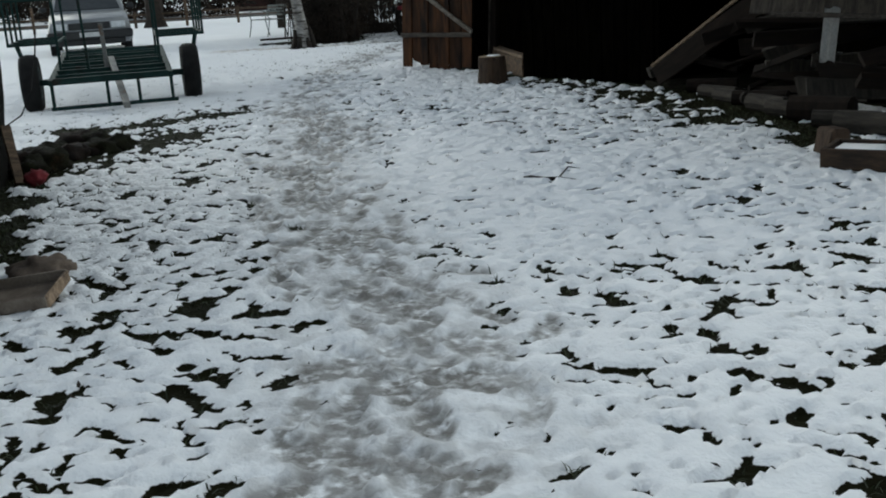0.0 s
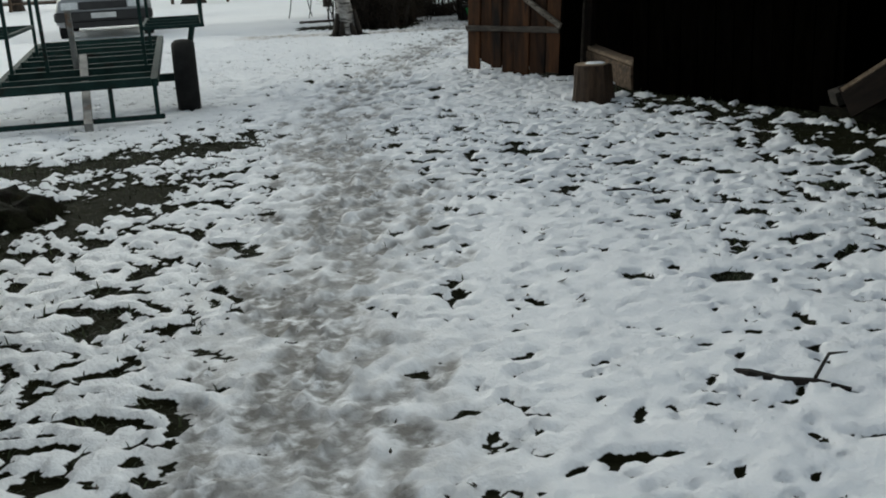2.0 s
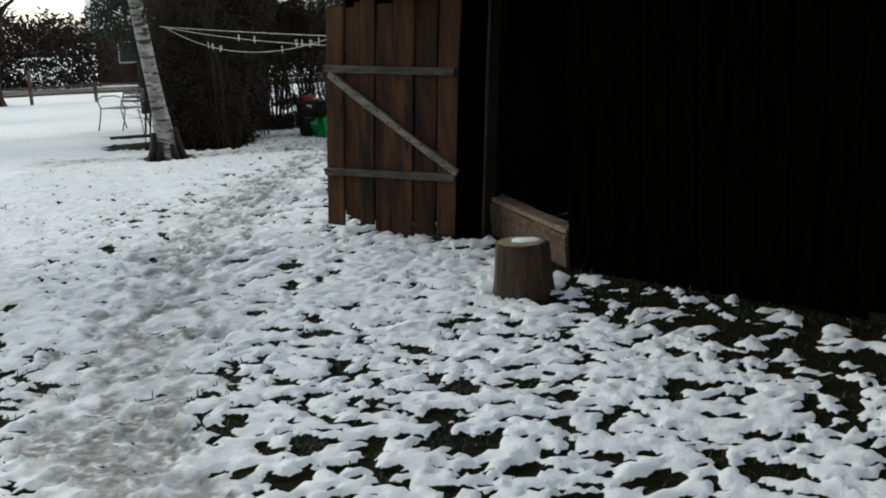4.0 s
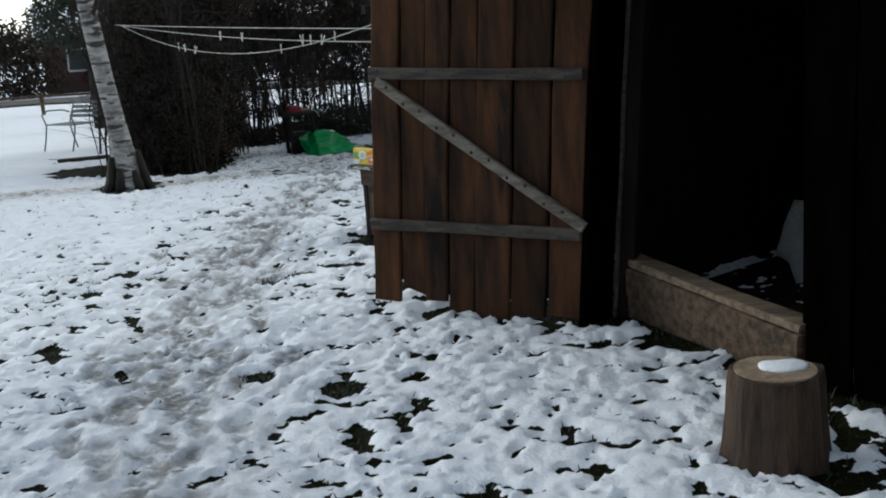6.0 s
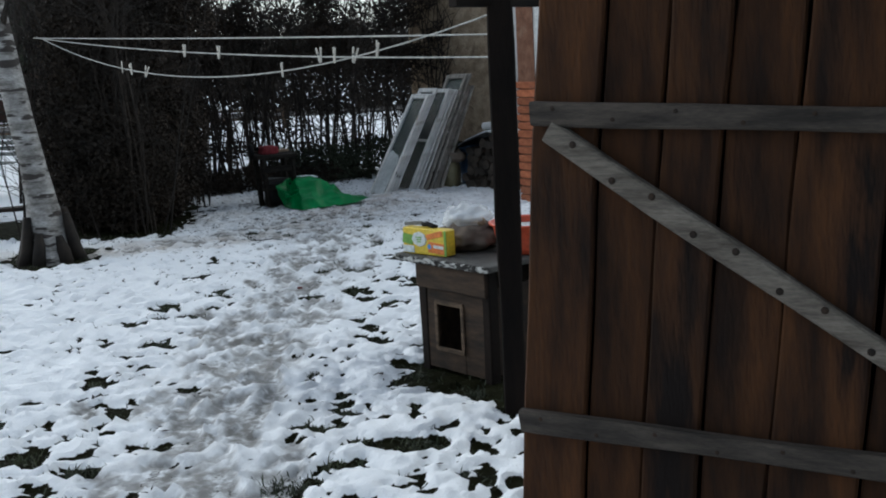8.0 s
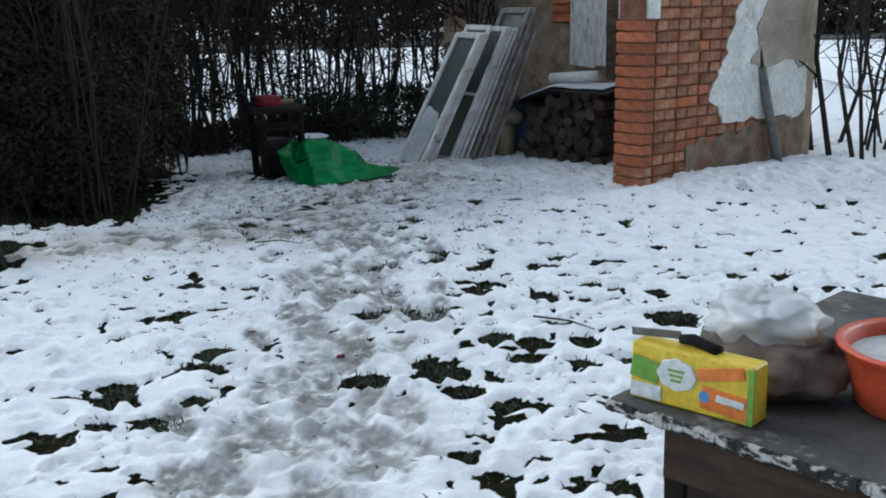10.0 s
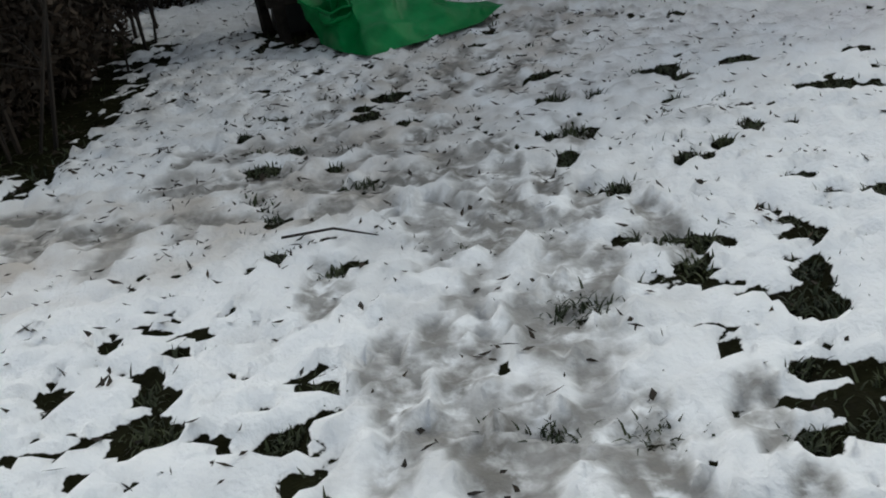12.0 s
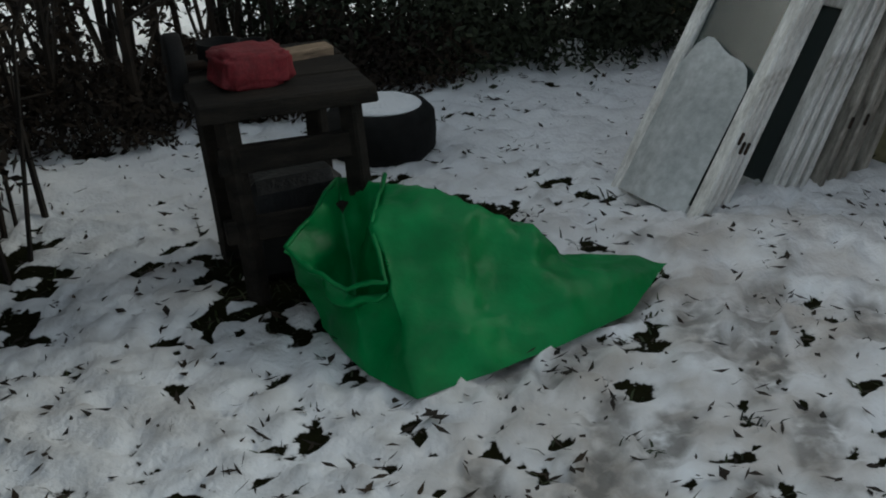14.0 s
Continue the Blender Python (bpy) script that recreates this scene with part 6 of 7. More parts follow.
def build_logpile():
    ob_m = Matrix.Translation((-3.95, 23.05, 0)) @ Matrix.Rotation(math.atan2(REAR_D.y, REAR_D.x), 4, "Z")
    rng = random.Random(15)
    meshes = []
    for v in range(6):
        bm = bmesh.new()
        n = 7
        r = [rng.uniform(0.035, 0.062) for _ in range(n)]
        a0 = [bm.verts.new((r[k] * math.cos(k * math.tau / n), 0.0, r[k] * math.sin(k * math.tau / n))) for k in range(n)]
        a1 = [bm.verts.new((r[k] * 1.05 * math.cos(k * math.tau / n), 0.34, r[k] * 1.05 * math.sin(k * math.tau / n))) for k in range(n)]
        bm.faces.new(a0)
        bm.faces.new(list(reversed(a1)))
        for k in range(n):
            bm.faces.new((a0[k], a1[k], a1[(k + 1) % n], a0[(k + 1) % n]))
        bmesh.ops.recalc_face_normals(bm, faces=bm.faces)
        me = bpy.data.meshes.new("firewood_log")
        bm.to_mesh(me)
        bm.free()
        me.materials.append(M_LOG)
        meshes.append(me)
    pile = thing("firewood_stack", "stack of dark split firewood under a snowy black tarpaulin", "firewood", ob_m)
    for r in range(8):
        n = 8 if r < 6 else 6 - (r - 6) * 2
        for c in range(n):
            s = new("split_log", rng.choice(meshes))
            s.parent = pile
            s.matrix_basis = pose(-0.12 + 0.100 * c + 0.04 * (r % 2) - (0.0 if r < 6 else -0.0), rng.uniform(-0.05, 0.06), 0.05 + 0.078 * r, rng.uniform(-6, 6), rng.uniform(0, 360), rng.uniform(-8, 8)) @ pose(0, -0.18, 0)
    cover = thing("tarpaulin", "black tarpaulin over the firewood, topped with snow", "tarpaulin", ob_m)
    for nm, mt, lift, grow in (("sheet", M_TARP, 0.0, 1.0), ("snow_layer", M_SNOW, 0.022, 0.86)):
        bm = bmesh.new()
        nx, ny = 22, 10
        g = []
        for j in range(ny + 1):
            row = []
            for i in range(nx + 1):
                u, v = i / nx, j / ny
                x = 0.27 + (u - 0.5) * 1.12 * grow
                y = -0.02 + (v - 0.5) * 0.50 * grow
                z = 0.665 - 0.30 * max(0, (u - 0.5) * 1.6) ** 1.8 * grow + 0.02 * noise.noise(Vector((x * 5, y * 5, 1))) - 0.05 * (abs(v - 0.5) * 2) ** 4 * (1 if grow == 1 else 0.6) + lift
                row.append(bm.verts.new((x, y, z)))
            g.append(row)
        for j in range(ny):
            for i in range(nx):
                bm.faces.new((g[j][i], g[j][i + 1], g[j + 1][i + 1], g[j + 1][i]))
        bmesh.ops.solidify(bm, geom=list(bm.faces), thickness=-0.018 if grow == 1 else 0.02)
        part(nm, bm, mt, cover, "thin lumpy layer of snow" if grow < 1 else "", True)
    roll = thing("foam_roll", "pale grey roll of foam lying on the woodstack", "foam roll", ob_m @ pose(0.22, 0.02, 0.73, 0, 6, 4))
    bm = bmesh.new()
    tube(bm, [(-0.24, 0, 0), (0.0, 0.01, 0.0), (0.24, 0, 0.01)], [0.045, 0.05, 0.045], 14)
    part("roll_body", bm, M_WHITEBOARD, roll, "", True)
    can = thing("plastic_canister", "yellowed olive plastic canister beside the woodstack", "canister", ob_m @ pose(0.90, 0.20, 0, 0, 0, 20))
    bm = bmesh.new()
    box(bm, (0.24, 0.18, 0.30), pose(0, 0, 0.15), 0.035)
    part("canister_body", bm, M_OLIVE, can, "", True)
    bm = bmesh.new()
    lathe(bm, [(0.045, 0.0), (0.045, 0.035), (0.03, 0.05)], 16, (0.03, 0, 0.295))
    part("cap", bm, M_PLANK, can)
    sack = thing("tied_sack", "small pale dirty sack on the canister", "sack", ob_m @ pose(0.80, 0.16, 0.30))
    bm = bmesh.new()
    bmesh.ops.create_icosphere(bm, subdivisions=3, radius=1)
    for v in bm.verts:
        v.co = Vector((v.co.x * 0.11, v.co.y * 0.09, 0.07 + v.co.z * 0.075)) * (1 + 0.25 * noise.noise(v.co * 2))
    part("sack_body", bm, M_CARD, sack, "", True)
    crate = thing("blue_tub", "dark blue plastic tub behind the canister", "tub", ob_m @ pose(0.86, -0.14, 0.0))
    bm = bmesh.new()
    lathe(bm, [(0.12, 0.0), (0.14, 0.2), (0.15, 0.47), (0.155, 0.49), (0.13, 0.49), (0.125, 0.3)], 24)
    part("tub_body", bm, M_BLUE, crate, "", True)


build_logpile()


def build_pole():
    ob = thing("leaning_pipe", "grey pipe with a hooked iron tip leaning on the wall", "pipe", Matrix())
    a, b = Vector((-2.50, 22.58, -0.02)), Vector((-2.70, 22.55, 0.84))
    bm = bmesh.new()
    tube(bm, [a, a.lerp(b, 0.5), b], [0.042, 0.04, 0.038], 12)
    part("tube", bm, M_STEEL, ob, "", True)
    bm = bmesh.new()
    tube(bm, [b, b + Vector((-0.02, 0.0, 0.12)), b + Vector((-0.035, 0.0, 0.26))], [0.022, 0.020, 0.012], 8)
    tube(bm, [b + Vector((-0.015, 0, 0.08)), b + Vector((-0.06, -0.01, 0.11)), b + Vector((-0.085, -0.01, 0.09))], 0.010, 6)
    part("hook", bm, M_RUST, ob, "rusty iron hook")


build_pole()


# ---- hay trailer frame and car ----
def build_trailer():
    m = Matrix.Translation((-6.90, 10.90, 0)) @ Matrix.Rotation(radians(31), 4, "Z") @ Matrix.Diagonal((1.16, 1.12, 1.16, 1))
    ob = thing("trailer", "bare dark green steel trailer frame on two wheels", "trailer", m)

    def bar(name, p, q, r=0.02, mt=M_TRAILER, label=""):
        p, q = Vector(p), Vector(q)
        bm = bmesh.new()
        d = q - p
        box(bm, (2 * r, 2 * r, d.length), Matrix.Translation((p + q) / 2) @ d.to_track_quat("Z", "Y").to_matrix().to_4x4(), 0.004)
        return part(name, bm, mt, ob, label)

    y0, y1, z = -0.60, 2.35, 0.40
    for x in (-0.57, 0.57):
        bar("side_beam", (x, y0, 0.32), (x, y1, z + 0.05), 0.028)
    for k in range(9):
        t = k / 8
        y = y0 + (y1 - y0) * t
        bar("cross_slat", (-0.55, y, 0.33 + 0.12 * t), (0.55, y, 0.33 + 0.12 * t), 0.024 if k % 2 else 0.032)
    bar("front_bar", (-0.60, y0 - 0.02, 0.07), (0.62, y0 - 0.02, 0.07), 0.018)
    for x in (-0.57, -0.05, 0.25, 0.57):
        bar("front_upright", (x, y0 - 0.02, 0.07), (x, y0, 0.33), 0.016)
    bar("drawbar", (0.0, 0.4, 0.46), (0.12, y0 - 0.55, 0.10), 0.03, M_STEEL, "worn grey drawbar")
    bar("mast", (-0.05, 0.3, 0.36), (-0.06, 0.3, 0.84), 0.022, M_STEEL, "short upright pipe")
    bar("front_post", (-0.22, y0 + 0.5, 0.4), (-0.24, y0 + 0.5, 1.35), 0.014)
    bar("axle", (-0.74, 0.02, 0.29), (0.74, 0.02, 0.29), 0.03)
    for s in (-1, 1):
        xi, xo = s * 0.50, s * 0.97
        a, b = 0.02, 1.55
        for p, q in (((xi, a, 0.68), (xo, a, 0.68)), ((xi, b, 0.68), (xo, b, 0.68)), ((xi, a, 0.68), (xi, b, 0.68)), ((xo, a, 0.68), (xo, b, 0.68)), ((xi, 0.5, 0.68), (xo, 0.5, 0.68)), ((xi, 1.0, 0.68), (xo, 1.0, 0.68)), ((xo, a, 1.12), (xo, b, 1.12)), ((xi, a, 1.12), (xi, b, 1.12)), ((xi, a, 1.12), (xo, a, 1.12))):
            bar("rack_rail", p, q, 0.014)
        for y in (a, 0.5, 1.0, b):
            bar("rack_post", (xo, y, 0.68), (xo, y, 1.12), 0.012)
        bar("rack_post", (xi, a, 0.40), (xi, a, 1.12), 0.014)
        bar("rack_post", (xi, b, 0.43), (xi, b, 1.12), 0.014)
        bar("rack_strut", (xo - s * 0.08, a, 0.68), (s * 0.80, a + 0.05, 0.30), 0.018)
        wheel = thing("wheel", "", "", Matrix())
        wheel.parent = ob
        wheel.matrix_basis = pose(s * 0.80, 0.02, 0.29, 0, 90, 0)
        bm = bmesh.new()
        lathe(bm, [(0.17, -0.08), (0.26, -0.09), (0.287, -0.06), (0.292, 0.0), (0.287, 0.06), (0.26, 0.09), (0.17, 0.08)], 32)
        part("tyre", bm, M_RUBBER, wheel, "", True)
        bm = bmesh.new()
        lathe(bm, [(0.05, -0.07), (0.165, -0.085), (0.165, 0.085), (0.05, 0.07)], 24)
        part("rim", bm, M_TRAILER, wheel)
    cable = thing("cable", "thin dark cable looping down to the snow by the trailer", "cable", Matrix())
    bm = bmesh.new()
    tube(bm, [(-6.62, 9.15, 1.0), (-6.66, 9.12, 0.7), (-6.70, 9.05, 0.4), (-6.80, 8.95, 0.15), (-6.95, 8.8, 0.03)], 0.008, 6)
    part("cable_run", bm, M_RUBBER, cable)


build_trailer()


def build_car():
    m = Matrix.Translation((-13.3, 20.4, 0)) @ Matrix.Rotation(radians(33), 4, "Z") @ Matrix.Scale(1.1, 4)
    ob = thing("car", "silver-grey boxy hatchback parked facing the yard", "car", m)
    W = 0.82

    def loft(name, rows, mt, bev=0.03):
        """Cross-sections along y: (y, half width at foot, half width at top, z foot, z top)."""
        bm = bmesh.new()
        rings = [[bm.verts.new(p) for p in ((-a, y, z0), (a, y, z0), (a * 1.0, y, (z0 + z1) / 2), (b, y, z1), (-b, y, z1), (-a * 1.0, y, (z0 + z1) / 2))] for y, a, b, z0, z1 in rows]
        for r0, r1 in zip(rings, rings[1:]):
            for k in range(6):
                bm.faces.new((r0[k], r1[k], r1[(k + 1) % 6], r0[(k + 1) % 6]))
        bm.faces.new(rings[0])
        bm.faces.new(list(reversed(rings[-1])))
        bmesh.ops.recalc_face_normals(bm, faces=bm.faces)
        bmesh.ops.bevel(bm, geom=list(bm.edges), offset=bev, segments=2, affect="EDGES")
        return part(name, bm, mt, ob, "", True)

    loft("body", [(0.0, W - 0.06, W - 0.12, 0.30, 0.70), (0.12, W, W - 0.08, 0.24, 0.76), (1.05, W, W - 0.05, 0.22, 0.86), (3.3, W, W - 0.05, 0.22, 0.88), (3.75, W - 0.04, W - 0.12, 0.28, 0.80)], M_CARPAINT, 0.04)
    loft("cabin", [(0.98, W - 0.07, W - 0.10, 0.82, 0.86), (1.55, W - 0.08, W - 0.20, 0.82, 1.30), (3.0, W - 0.08, W - 0.20, 0.82, 1.31), (3.6, W - 0.10, W - 0.14, 0.82, 0.9)], M_CARPAINT, 0.03)
    bm = bmesh.new()
    vs = [bm.verts.new(p) for p in ((-0.66, 1.035, 0.895), (0.66, 1.035, 0.895), (0.56, 1.495, 1.27), (-0.56, 1.495, 1.27))]
    bm.faces.new(vs)
    ext = bmesh.ops.extrude_face_region(bm, geom=list(bm.faces))
    bmesh.ops.translate(bm, verts=[v for v in ext["geom"] if isinstance(v, bmesh.types.BMVert)], vec=(0, -0.025, 0.02))
    bmesh.ops.recalc_face_normals(bm, faces=bm.faces)
    part("windscreen", bm, M_CARGLASS, ob)
    for s in (-1, 1):
        bm = bmesh.new()
        box(bm, (0.012, 1.5, 0.30), pose(s * (W - 0.115), 2.3, 1.05, 0, -s * 15, 0), 0.01)
        part("side_window", bm, M_CARGLASS, ob)
    bm = bmesh.new()
    box(bm, (0.80, 0.03, 0.13), pose(0, -0.012, 0.60), 0.01)
    part("grille", bm, M_CARBLACK, ob, "black slatted grille")
    bm = bmesh.new()
    box(bm, (1.66, 0.16, 0.17), pose(0, -0.02, 0.42), 0.03)
    part("bumper", bm, M_CARBLACK, ob, "black plastic bumper")
    bm = bmesh.new()
    box(bm, (1.35, 0.06, 0.12), pose(0, 0.02, 0.28), 0.02)
    part("front_skirt", bm, M_CARBLACK, ob)
    bm = bmesh.new()
    box(bm, (0.42, 0.012, 0.09), pose(0, -0.108, 0.43), 0.004)
    part("plate", bm, M_WHITEBOARD, ob, "blank pale plate")
    for s in (-1, 1):
        bm = bmesh.new()
        box(bm, (0.28, 0.05, 0.13), pose(s * 0.56, -0.005, 0.60), 0.012)
        part("headlamp", bm, M_LAMP, ob)
        bm = bmesh.new()
        box(bm, (0.16, 0.07, 0.11), pose(s * (W + 0.06), 1.2, 0.95), 0.03)
        part("mirror", bm, M_CARBLACK, ob)
        for y in (0.72, 3.05):
            wheel = thing("wheel", "", "", Matrix())
            wheel.parent = ob
            wheel.matrix_basis = pose(s * (W - 0.09), y, 0.28, 0, 90, 0)
            bm = bmesh.new()
            lathe(bm, [(0.17, -0.085), (0.265, -0.085), (0.285, -0.05), (0.285, 0.05), (0.265, 0.085), (0.17, 0.085)], 28)
            part("tyre", bm, M_RUBBER, wheel, "", True)
            bm = bmesh.new()
            lathe(bm, [(0.05, -0.07), (0.168, -0.08), (0.168, 0.08), (0.05, 0.07)], 20)
            part("rim", bm, M_STEEL, wheel)
        bm = bmesh.new()
        tube(bm, [(s * 0.25 - 0.15, 1.02, 0.90), (s * 0.25 + 0.10, 1.15, 1.02)], 0.008, 6)
        part("wiper", bm, M_CARBLACK, ob)


build_car()


# ---- old rendered wall with litter at its foot ----
def build_old_wall():
    a, b = Vector((-2.85, 2.95, 0)), Vector((-5.22, 6.68, 0))
    d = b - a
    m = Matrix.Translation(a) @ Matrix.Rotation(math.atan2(d.y, d.x), 4, "Z")
    ob = thing("wall_west", "almost black rendered wall of an outbuilding with faint greenish stains", "wall", m, kind="structure")
    L, H, T = d.length, 2.6, 0.4
    bm = bmesh.new()
    nx, nz = 40, 34
    def edge(z):
        return L + 0.05 * noise.noise(Vector((z * 2.1, 0, 4))) + 0.02 * noise.noise(Vector((z * 8, 0, 4))) - 0.10 * max(0, z - 0.9) * 0.5
    def front(u, z):
        return Vector((u * edge(z), 0.035 * noise.noise(Vector((u * 7, z * 1.6, 0))) + 0.05 * max(0, 0.6 - z), z))
    g = [[bm.verts.new(front(i / nx, -0.1 + (H + 0.1) * j / nz)) for i in range(nx + 1)] for j in range(nz + 1)]
    back = [[bm.verts.new(front(i / nx, -0.1 + (H + 0.1) * j / nz) + Vector((0, T, 0))) for i in range(nx + 1)] for j in range(nz + 1)]
    for j in range(nz):
        for i in range(nx):
            bm.faces.new((g[j][i], g[j][i + 1], g[j + 1][i + 1], g[j + 1][i]))
            bm.faces.new((back[j][i + 1], back[j][i], back[j + 1][i], back[j + 1][i + 1]))
        bm.faces.new((g[j][nx], back[j][nx], back[j + 1][nx], g[j + 1][nx]))
        bm.faces.new((back[j][0], g[j][0], g[j + 1][0], back[j + 1][0]))
    for i in range(nx):
        bm.faces.new((g[nz][i], g[nz][i + 1], back[nz][i + 1], back[nz][i]))
    bmesh.ops.recalc_face_normals(bm, faces=bm.faces)
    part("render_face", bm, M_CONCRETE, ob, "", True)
    slat = loose_plank("short_board", "short pale board propped against the old wall", (-4.78, 6.12, 0.0), (-4.98, 6.32, 0.40), 0.07, 0.03, M_OLDWOOD, 71, 20)
    slat["group"] = "litter at the old wall"
    rng = random.Random(17)
    for k in range(22):
        t = rng.random()
        p = Vector((-5.25, 6.55, 0)).lerp(Vector((-5.15, 7.75, 0)), t) + Vector((rng.uniform(-0.3, 0.35), rng.uniform(-0.15, 0.15), 0))
        bm = bmesh.new()
        bmesh.ops.create_icosphere(bm, subdivisions=3, radius=1)
        r = rng.uniform(0.08, 0.17)
        for v in bm.verts:
            v.co = Vector((v.co.x * r * 1.3, v.co.y * r, v.co.z * r * 0.75)) * (1 + 0.45 * noise.noise(v.co * 1.7 + Vector((k, 0, 0))) + 0.22 * noise.noise(v.co * 5 + Vector((0, k, 0))))
        ob = part("earth_clod", bm, M_SOIL if k % 4 else M_DARKWOOD, None, "", True)
        ob.matrix_world = pose(p.x, p.y, r * 0.25, 0, 0, rng.uniform(0, 360))
        tagged(ob, "dark lump of earth and roots at the wall's corner", "earth", "clods by the old wall")
    bm = bmesh.new()
    bmesh.ops.create_icosphere(bm, subdivisions=3, radius=1)
    for v in bm.verts:
        v.co = Vector((v.co.x * 0.09, v.co.y * 0.06, v.co.z * 0.06)) * (1 + 0.4 * noise.noise(v.co * 2))
    ob = part("red_rag", bm, M_RED, None, "", True)
    ob.matrix_world = pose(-4.62, 6.10, 0.05)
    tagged(ob, "dark red rag lying at the old wall's foot", "rag")
    # sodden cardboard lying in the snow
    tray = thing("cardboard_tray", "sodden flat cardboard tray half filled with snow", "box", pose(-2.80, 3.40, 0.03, 6, -5, 16))
    for nm, size, p, mt in (("tray_floor", (0.38, 0.30, 0.012), (0, 0, 0.006), M_CARD), ("tray_side", (0.38, 0.014, 0.055), (0, -0.15, 0.03), M_CARD), ("tray_side", (0.38, 0.014, 0.055), (0, 0.15, 0.03), M_CARD), ("tray_end", (0.014, 0.30, 0.055), (0.19, 0, 0.03), M_PLANK), ("tray_end", (0.014, 0.30, 0.055), (-0.19, 0, 0.03), M_CARD)):
        bm = bmesh.new()
        box(bm, size, pose(*p), 0.003, 0.004)
        part(nm, bm, mt, tray)
    flap = thing("crumpled_sack", "crumpled dark brown sack lying in the snow", "sack", pose(-2.98, 3.84, 0.0, 0, 0, 20))
    bm = bmesh.new()
    bmesh.ops.create_icosphere(bm, subdivisions=4, radius=1)
    for v in bm.verts:
        k = 1 + 0.35 * noise.noise(v.co * 1.9) + 0.25 * abs(noise.noise(v.co * 5))
        v.co = Vector((v.co.x * 0.15 * k, v.co.y * 0.085 * k, max(-0.01, 0.02 + v.co.z * 0.085 * k)))
    part("sack_body", bm, M_PAPER, flap, "", True)


build_old_wall()


# ---- garden chair ----
def build_chair():
    m = Matrix.Translation((-10.95, 24.75, 0)) @ Matrix.Rotation(radians(-28), 4, "Z") @ Matrix.Scale(1.12, 4)
    ob = thing("garden_chair", "old slatted garden bench chair with metal arms", "chair", m)
    def rod(name, pts, r=0.012):
        bm = bmesh.new()
        tube(bm, pts, r, 6)
        part(name, bm, M_CHAIR, ob)
    for x in (-0.33, 0.33):
        rod("leg", [(x, -0.30, 0), (x, -0.24, 0.2), (x, -0.2, 0.40)])
        rod("leg", [(x, 0.30, 0), (x, 0.24, 0.2), (x, 0.20, 0.40)])
        rod("arm", [(x, -0.2, 0.40), (x, -0.26, 0.55), (x, -0.15, 0.61), (x, 0.1, 0.60), (x, 0.22, 0.56)])
        rod("back_upright", [(x, 0.2, 0.38), (x, 0.26, 0.55), (x, 0.33, 0.72)])
    for k in range(6):
        bm = bmesh.new()
        box(bm, (0.66, 0.05, 0.016), pose(0, -0.2 + 0.08 * k, 0.405), 0.004)
        part("seat_slat", bm, M_CHAIR, ob)
    for k in range(4):
        bm = bmesh.new()
        box(bm, (0.66, 0.014, 0.045), pose(0, 0.235 + 0.027 * k, 0.50 + 0.065 * k, -20, 0, 0), 0.004)
        part("back_slat", bm, M_CHAIR, ob)
    bm = bmesh.new()
    box(bm, (0.9, 0.22, 0.05), pose(-9.9, 23.0, 0.045, 0, 0, 15), 0.01, 0.01)
    tagged(part("dark_beam", bm, M_RUST), "dark beam lying in the snow before the chair", "beam")


build_chair()


# ---- sticks and litter on the snow ----
def stick(name, label, pts, r):
    bm = bmesh.new()
    tube(bm, pts, r, 7)
    tagged(part(name, bm, M_BARK), label, "stick", "sticks on the snow")


stick("stick", "thick dark stick lying on the snow", [(-1.0, 6.03, 0.03), (-0.95, 6.0, 0.036), (-0.86, 5.975, 0.034), (-0.76, 5.98, 0.034), (-0.66, 5.955, 0.03)], [0.011, 0.018, 0.014, 0.013, 0.007])
stick("twig", "thin forked twig beside the dark stick", [(-0.76, 5.98, 0.05), (-0.72, 6.08, 0.09), (-0.66, 6.18, 0.06)], [0.006, 0.005, 0.002])
stick("twig", "thin bent twig lying on trampled snow", [(-1.75, 8.35, 0.05), (-1.6, 8.36, 0.06), (-1.45, 8.30, 0.05)], [0.005, 0.005, 0.002])
stick("twig", "thin dark twig half sunk in the snow", [(-4.75, 18.55, 0.04), (-4.6, 18.45, 0.05), (-4.5, 18.36, 0.04)], [0.005, 0.004, 0.002])
stick("twig", "long thin twig lying on the muddy track", [(-6.3, 20.02, 0.04), (-6.15, 20.03, 0.05), (-6.02, 19.98, 0.04)], [0.004, 0.004, 0.002])
bm = bmesh.new()
box(bm, (0.05, 0.012, 0.018), pose(-5.55, 18.05, 0.035, 0, 10, 60), 0.004, 0.003)
tagged(part("red_scrap", bm, M_RED), "small scrap of red plastic in the grass", "litter")
bm = bmesh.new()
bmesh.ops.create_icosphere(bm, subdivisions=2, radius=0.035, matrix=pose(-2.52, 13.42, 0.06) @ Matrix.Diagonal((1, 0.7, 0.7, 1)))
for v in bm.verts:
    v.co += Vector((0.012, 0.01, 0.01)) * noise.noise(v.co * 40)
tagged(part("foil_scrap", bm, M_WHITEBOARD), "crumpled pale scrap of foil on bare soil", "litter")


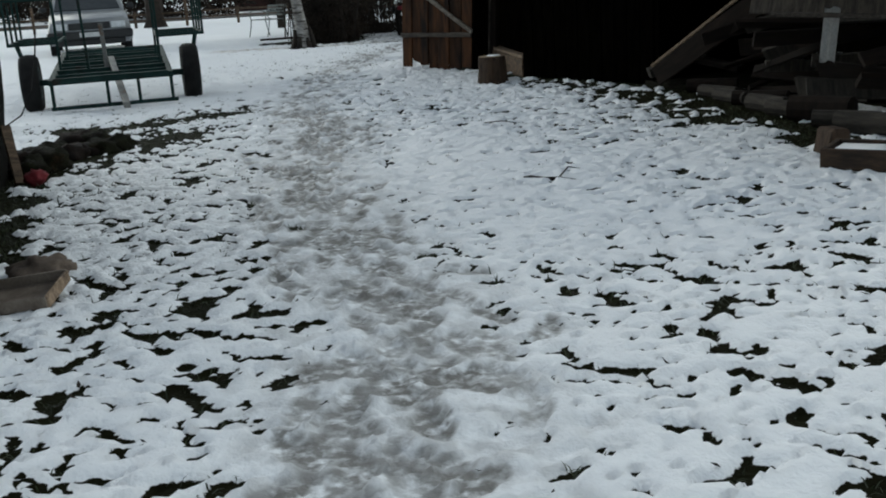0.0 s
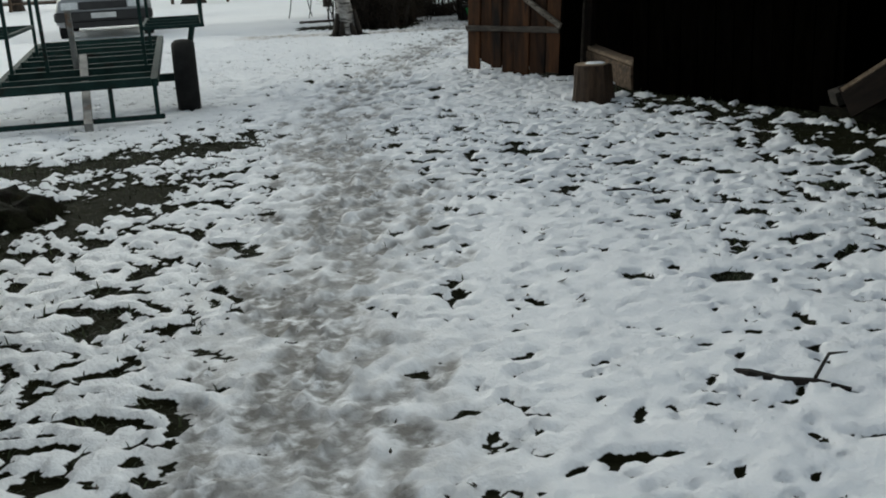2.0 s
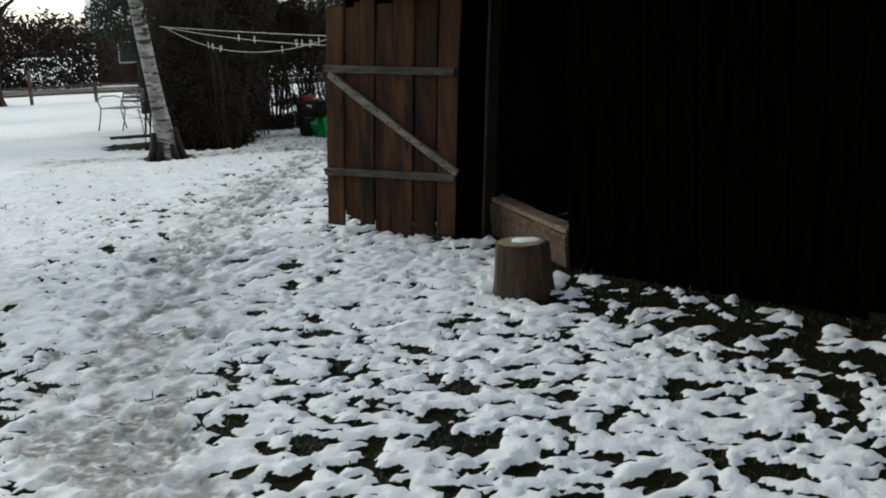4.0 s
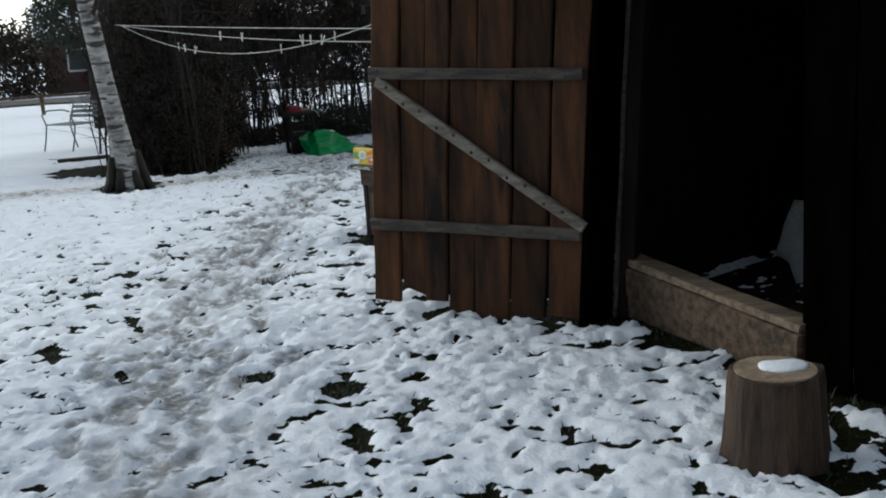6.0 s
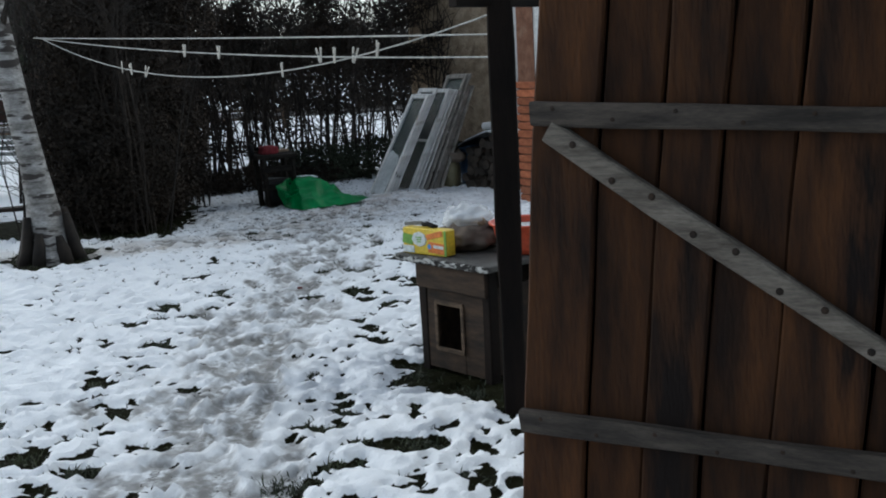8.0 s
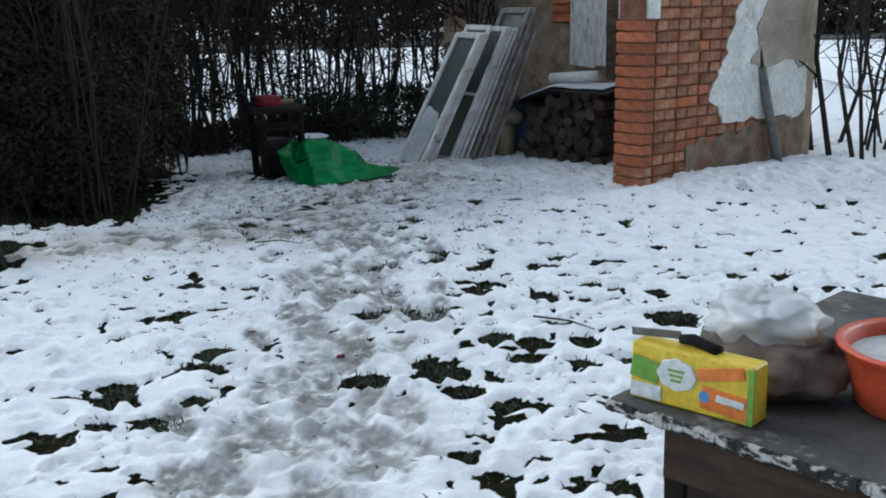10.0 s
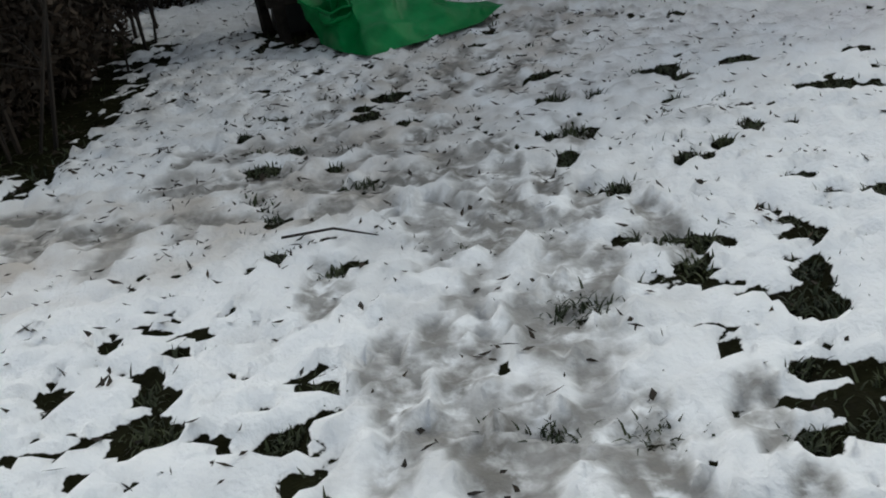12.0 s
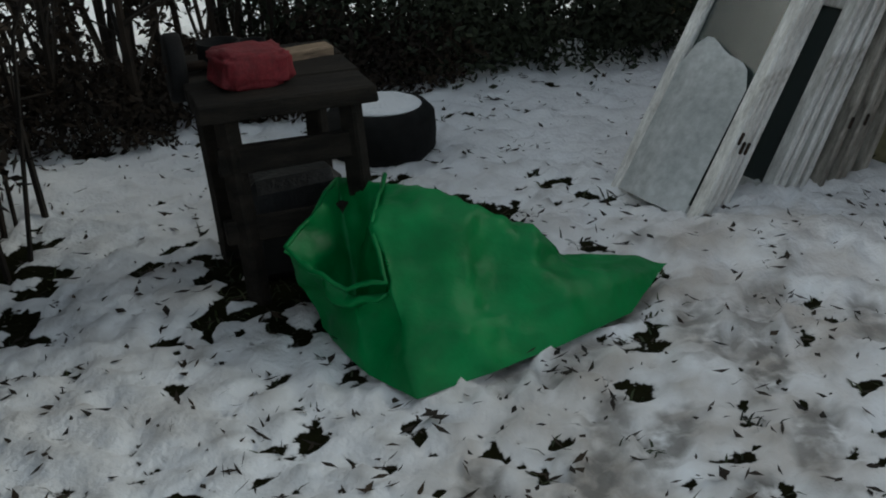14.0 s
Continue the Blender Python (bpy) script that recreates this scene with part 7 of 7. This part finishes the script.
# ---- beyond the yard ----
def build_beyond():
    fence = thing("low_fence", "low rail fence along the lane beyond the yard", "fence", Matrix())
    a, b = Vector((-30, 32.5, 0)), Vector((-9.5, 37.5, 0))
    for k in range(12):
        p = a.lerp(b, k / 11)
        bm = bmesh.new()
        box(bm, (0.09, 0.09, 0.65 if k % 3 else 1.0), pose(p.x, p.y, 0.3 if k % 3 else 0.48), 0.01, 0.01)
        part("fence_post", bm, M_OLDWOOD, fence)
    for z in (0.30, 0.52):
        bm = bmesh.new()
        tube(bm, [a.lerp(b, k / 11) + Vector((0, -0.06, z + 0.02 * math.sin(k * 2.1))) for k in range(12)], 0.035, 6)
        part("fence_rail", bm, M_OLDWOOD, fence)
    slab_ob = slab("road", [(-60, 33.0), (-9, 44.0), (30, 47), (30, 51), (-9, 48.0), (-60, 37.0)], -0.05, 0.075, M_ROAD)
    tagged(slab_ob, "wet dark lane beyond the fence", "road", kind="structure")

    def tree(x, y, h, r, seed, label):
        rng = random.Random(seed)
        ob = thing("bare_tree", label, "tree", pose(x, y, 0))
        bm = bmesh.new()
        tube(bm, [(0, 0, -0.1), (0.02, 0, 0.3), (0.05, 0, h * 0.4), (0.1, 0.05, h)], [r * 1.5, r, r * 0.8, r * 0.3], 10)
        part("trunk", bm, M_BARK, ob)
        for k in range(9):
            z = h * rng.uniform(0.3, 0.95)
            e = Vector((rng.gauss(0, 1.3), rng.gauss(0, 1.3), z + rng.uniform(0.6, 1.8)))
            bm = bmesh.new()
            tube(bm, [(0.05, 0, z), Vector((0.05, 0, z)).lerp(e, 0.5) + Vector((0, 0, 0.2)), e], [r * 0.35, r * 0.22, 0.02], 6)
            for _ in range(16):
                p = Vector((0.05, 0, z)).lerp(e, rng.uniform(0.3, 1))
                q = p + Vector((rng.gauss(0, 0.5), rng.gauss(0, 0.5), rng.uniform(0.0, 0.8)))
                tube(bm, [p, q], [0.015, 0.005], 4, False)
            part("limb", bm, M_BARK, ob)
        return ob

    tree(-20.0, 35.0, 6.5, 0.34, 31, "thick bare tree standing by the lane fence")
    tree(-15.2, 37.6, 5.0, 0.14, 32, "slim bare tree standing beyond the lane fence")
    tree(-26.5, 34.0, 6.0, 0.22, 33, "bare tree standing at the lane's far end")
    pine = thing("spruce_tree", "dull green spruce with thin drooping branches", "tree", pose(-12.6, 29.5, 0))
    bm = bmesh.new()
    tube(bm, [(0, 0, -0.1), (0, 0, 2.0), (0.05, 0, 5.5)], [0.14, 0.11, 0.03], 8)
    part("trunk", bm, M_BARK, pine)
    leaf_cloud("crown", [(0, 0, 2.3), (0.1, 0.1, 3.2), (-0.1, 0, 4.2)], [(1.25, 1.2, 0.75), (1.0, 1.0, 0.8), (0.7, 0.7, 0.9)], [5200, 4500, 3000], 0.06, M_EVERGREEN, 51, pine, gaps=0.0)
    # dark belt of shrubs behind the lane, and woods far off with haze in their colour
    belt = leaf_cloud("shrub_belt", [(-62 + 5.2 * k, 50 + 3 * math.sin(k * 1.7) + (0 if k < 12 else -0.6 * (k - 12)), 1.2 + 0.5 * math.sin(k * 2.3)) for k in range(24)], [(3.4, 1.6, 2.0 + 0.8 * math.sin(k * 1.3)) for k in range(24)], [8500] * 24, 0.12, M_DRYLEAF, 61, None)
    tagged(belt, "dark belt of leafless shrubs behind the lane", "shrubs", kind="stuff")
    woods = leaf_cloud("far_woods", [(-330 + 26 * k, 330 + 20 * math.sin(k * 1.1), 5 + 3 * math.sin(k * 1.9)) for k in range(26)], [(22, 8, 12 + 4 * math.sin(k * 2.7)) for k in range(26)], [4000] * 26, 0.8, M_HAZEWOOD, 62, None)
    tagged(woods, "leafless woods along the horizon, greyed by haze put into their colour", "woods", kind="stuff")
    # a distant house by the lane
    house = thing("house", "small faded red boarded house beyond the lane", "house", pose(-22.5, 54.0, 0, 0, 0, 25))
    bm = bmesh.new()
    box(bm, (6.0, 4.0, 2.5), pose(0, 0, 1.2))
    part("wall", bm, M_FARHOUSE, house)
    bm = bmesh.new()
    vs = [bm.verts.new(p) for p in ((-3.3, -2.3, 2.4), (3.3, -2.3, 2.4), (3.3, 0, 3.9), (-3.3, 0, 3.9), (-3.3, 2.3, 2.4), (3.3, 2.3, 2.4))]
    for f in ((0, 1, 2, 3), (3, 2, 5, 4), (0, 3, 4), (1, 5, 2), (0, 4, 5, 1)):
        bm.faces.new([vs[i] for i in f])
    bmesh.ops.recalc_face_normals(bm, faces=bm.faces)
    part("roof", bm, M_SNOW, house, "snow-covered pitched roof")
    for x in (-1.6, 1.4):
        bm = bmesh.new()
        box(bm, (0.9, 0.08, 1.0), pose(x, -2.03, 1.4), 0.02)
        w = part("window", bm, M_WHITE, house)
        bm = bmesh.new()
        box(bm, (0.74, 0.03, 0.84), pose(x, -2.075, 1.4))
        part("pane", bm, M_CARGLASS, w)
    # saplings beside the ruined wall and hedge on the field behind it
    sap = thing("sapling_clump", "clump of dark bare saplings beside the brick wall", "saplings", Matrix())
    rng = random.Random(23)
    spots = [(-1.75 + rng.uniform(-0.45, 0.8), 23.4 + rng.uniform(-0.5, 0.9)) for _ in range(13)]
    stems("stem_thicket", rng, spots, 2.4, 0.5, 0.018, sap, 8)
    spots = [(-1.9 + rng.uniform(-0.1, 0.2), 22.9 + rng.uniform(-0.1, 0.1)) for _ in range(2)]
    stems("stem_thicket", rng, spots, 2.6, 0.35, 0.030, sap, 7)
    back = thing("field_hedge", "loose bare hedge along the snowy field behind", "hedge", Matrix())
    spots = [(-11 + 18 * rng.random(), 30.5 + rng.gauss(0, 0.6)) for _ in range(150)]
    stems("stem_thicket", rng, spots, 2.3, 0.3, 0.016, back, 7)
    leaf_cloud("twig_mass", [(-10 + 1.9 * k, 30.8, 1.5) for k in range(10)], [(1.2, 0.7, 1.2)] * 10, [900] * 10, 0.04, M_DRYLEAF, 71, back, gaps=0.0)


build_beyond()
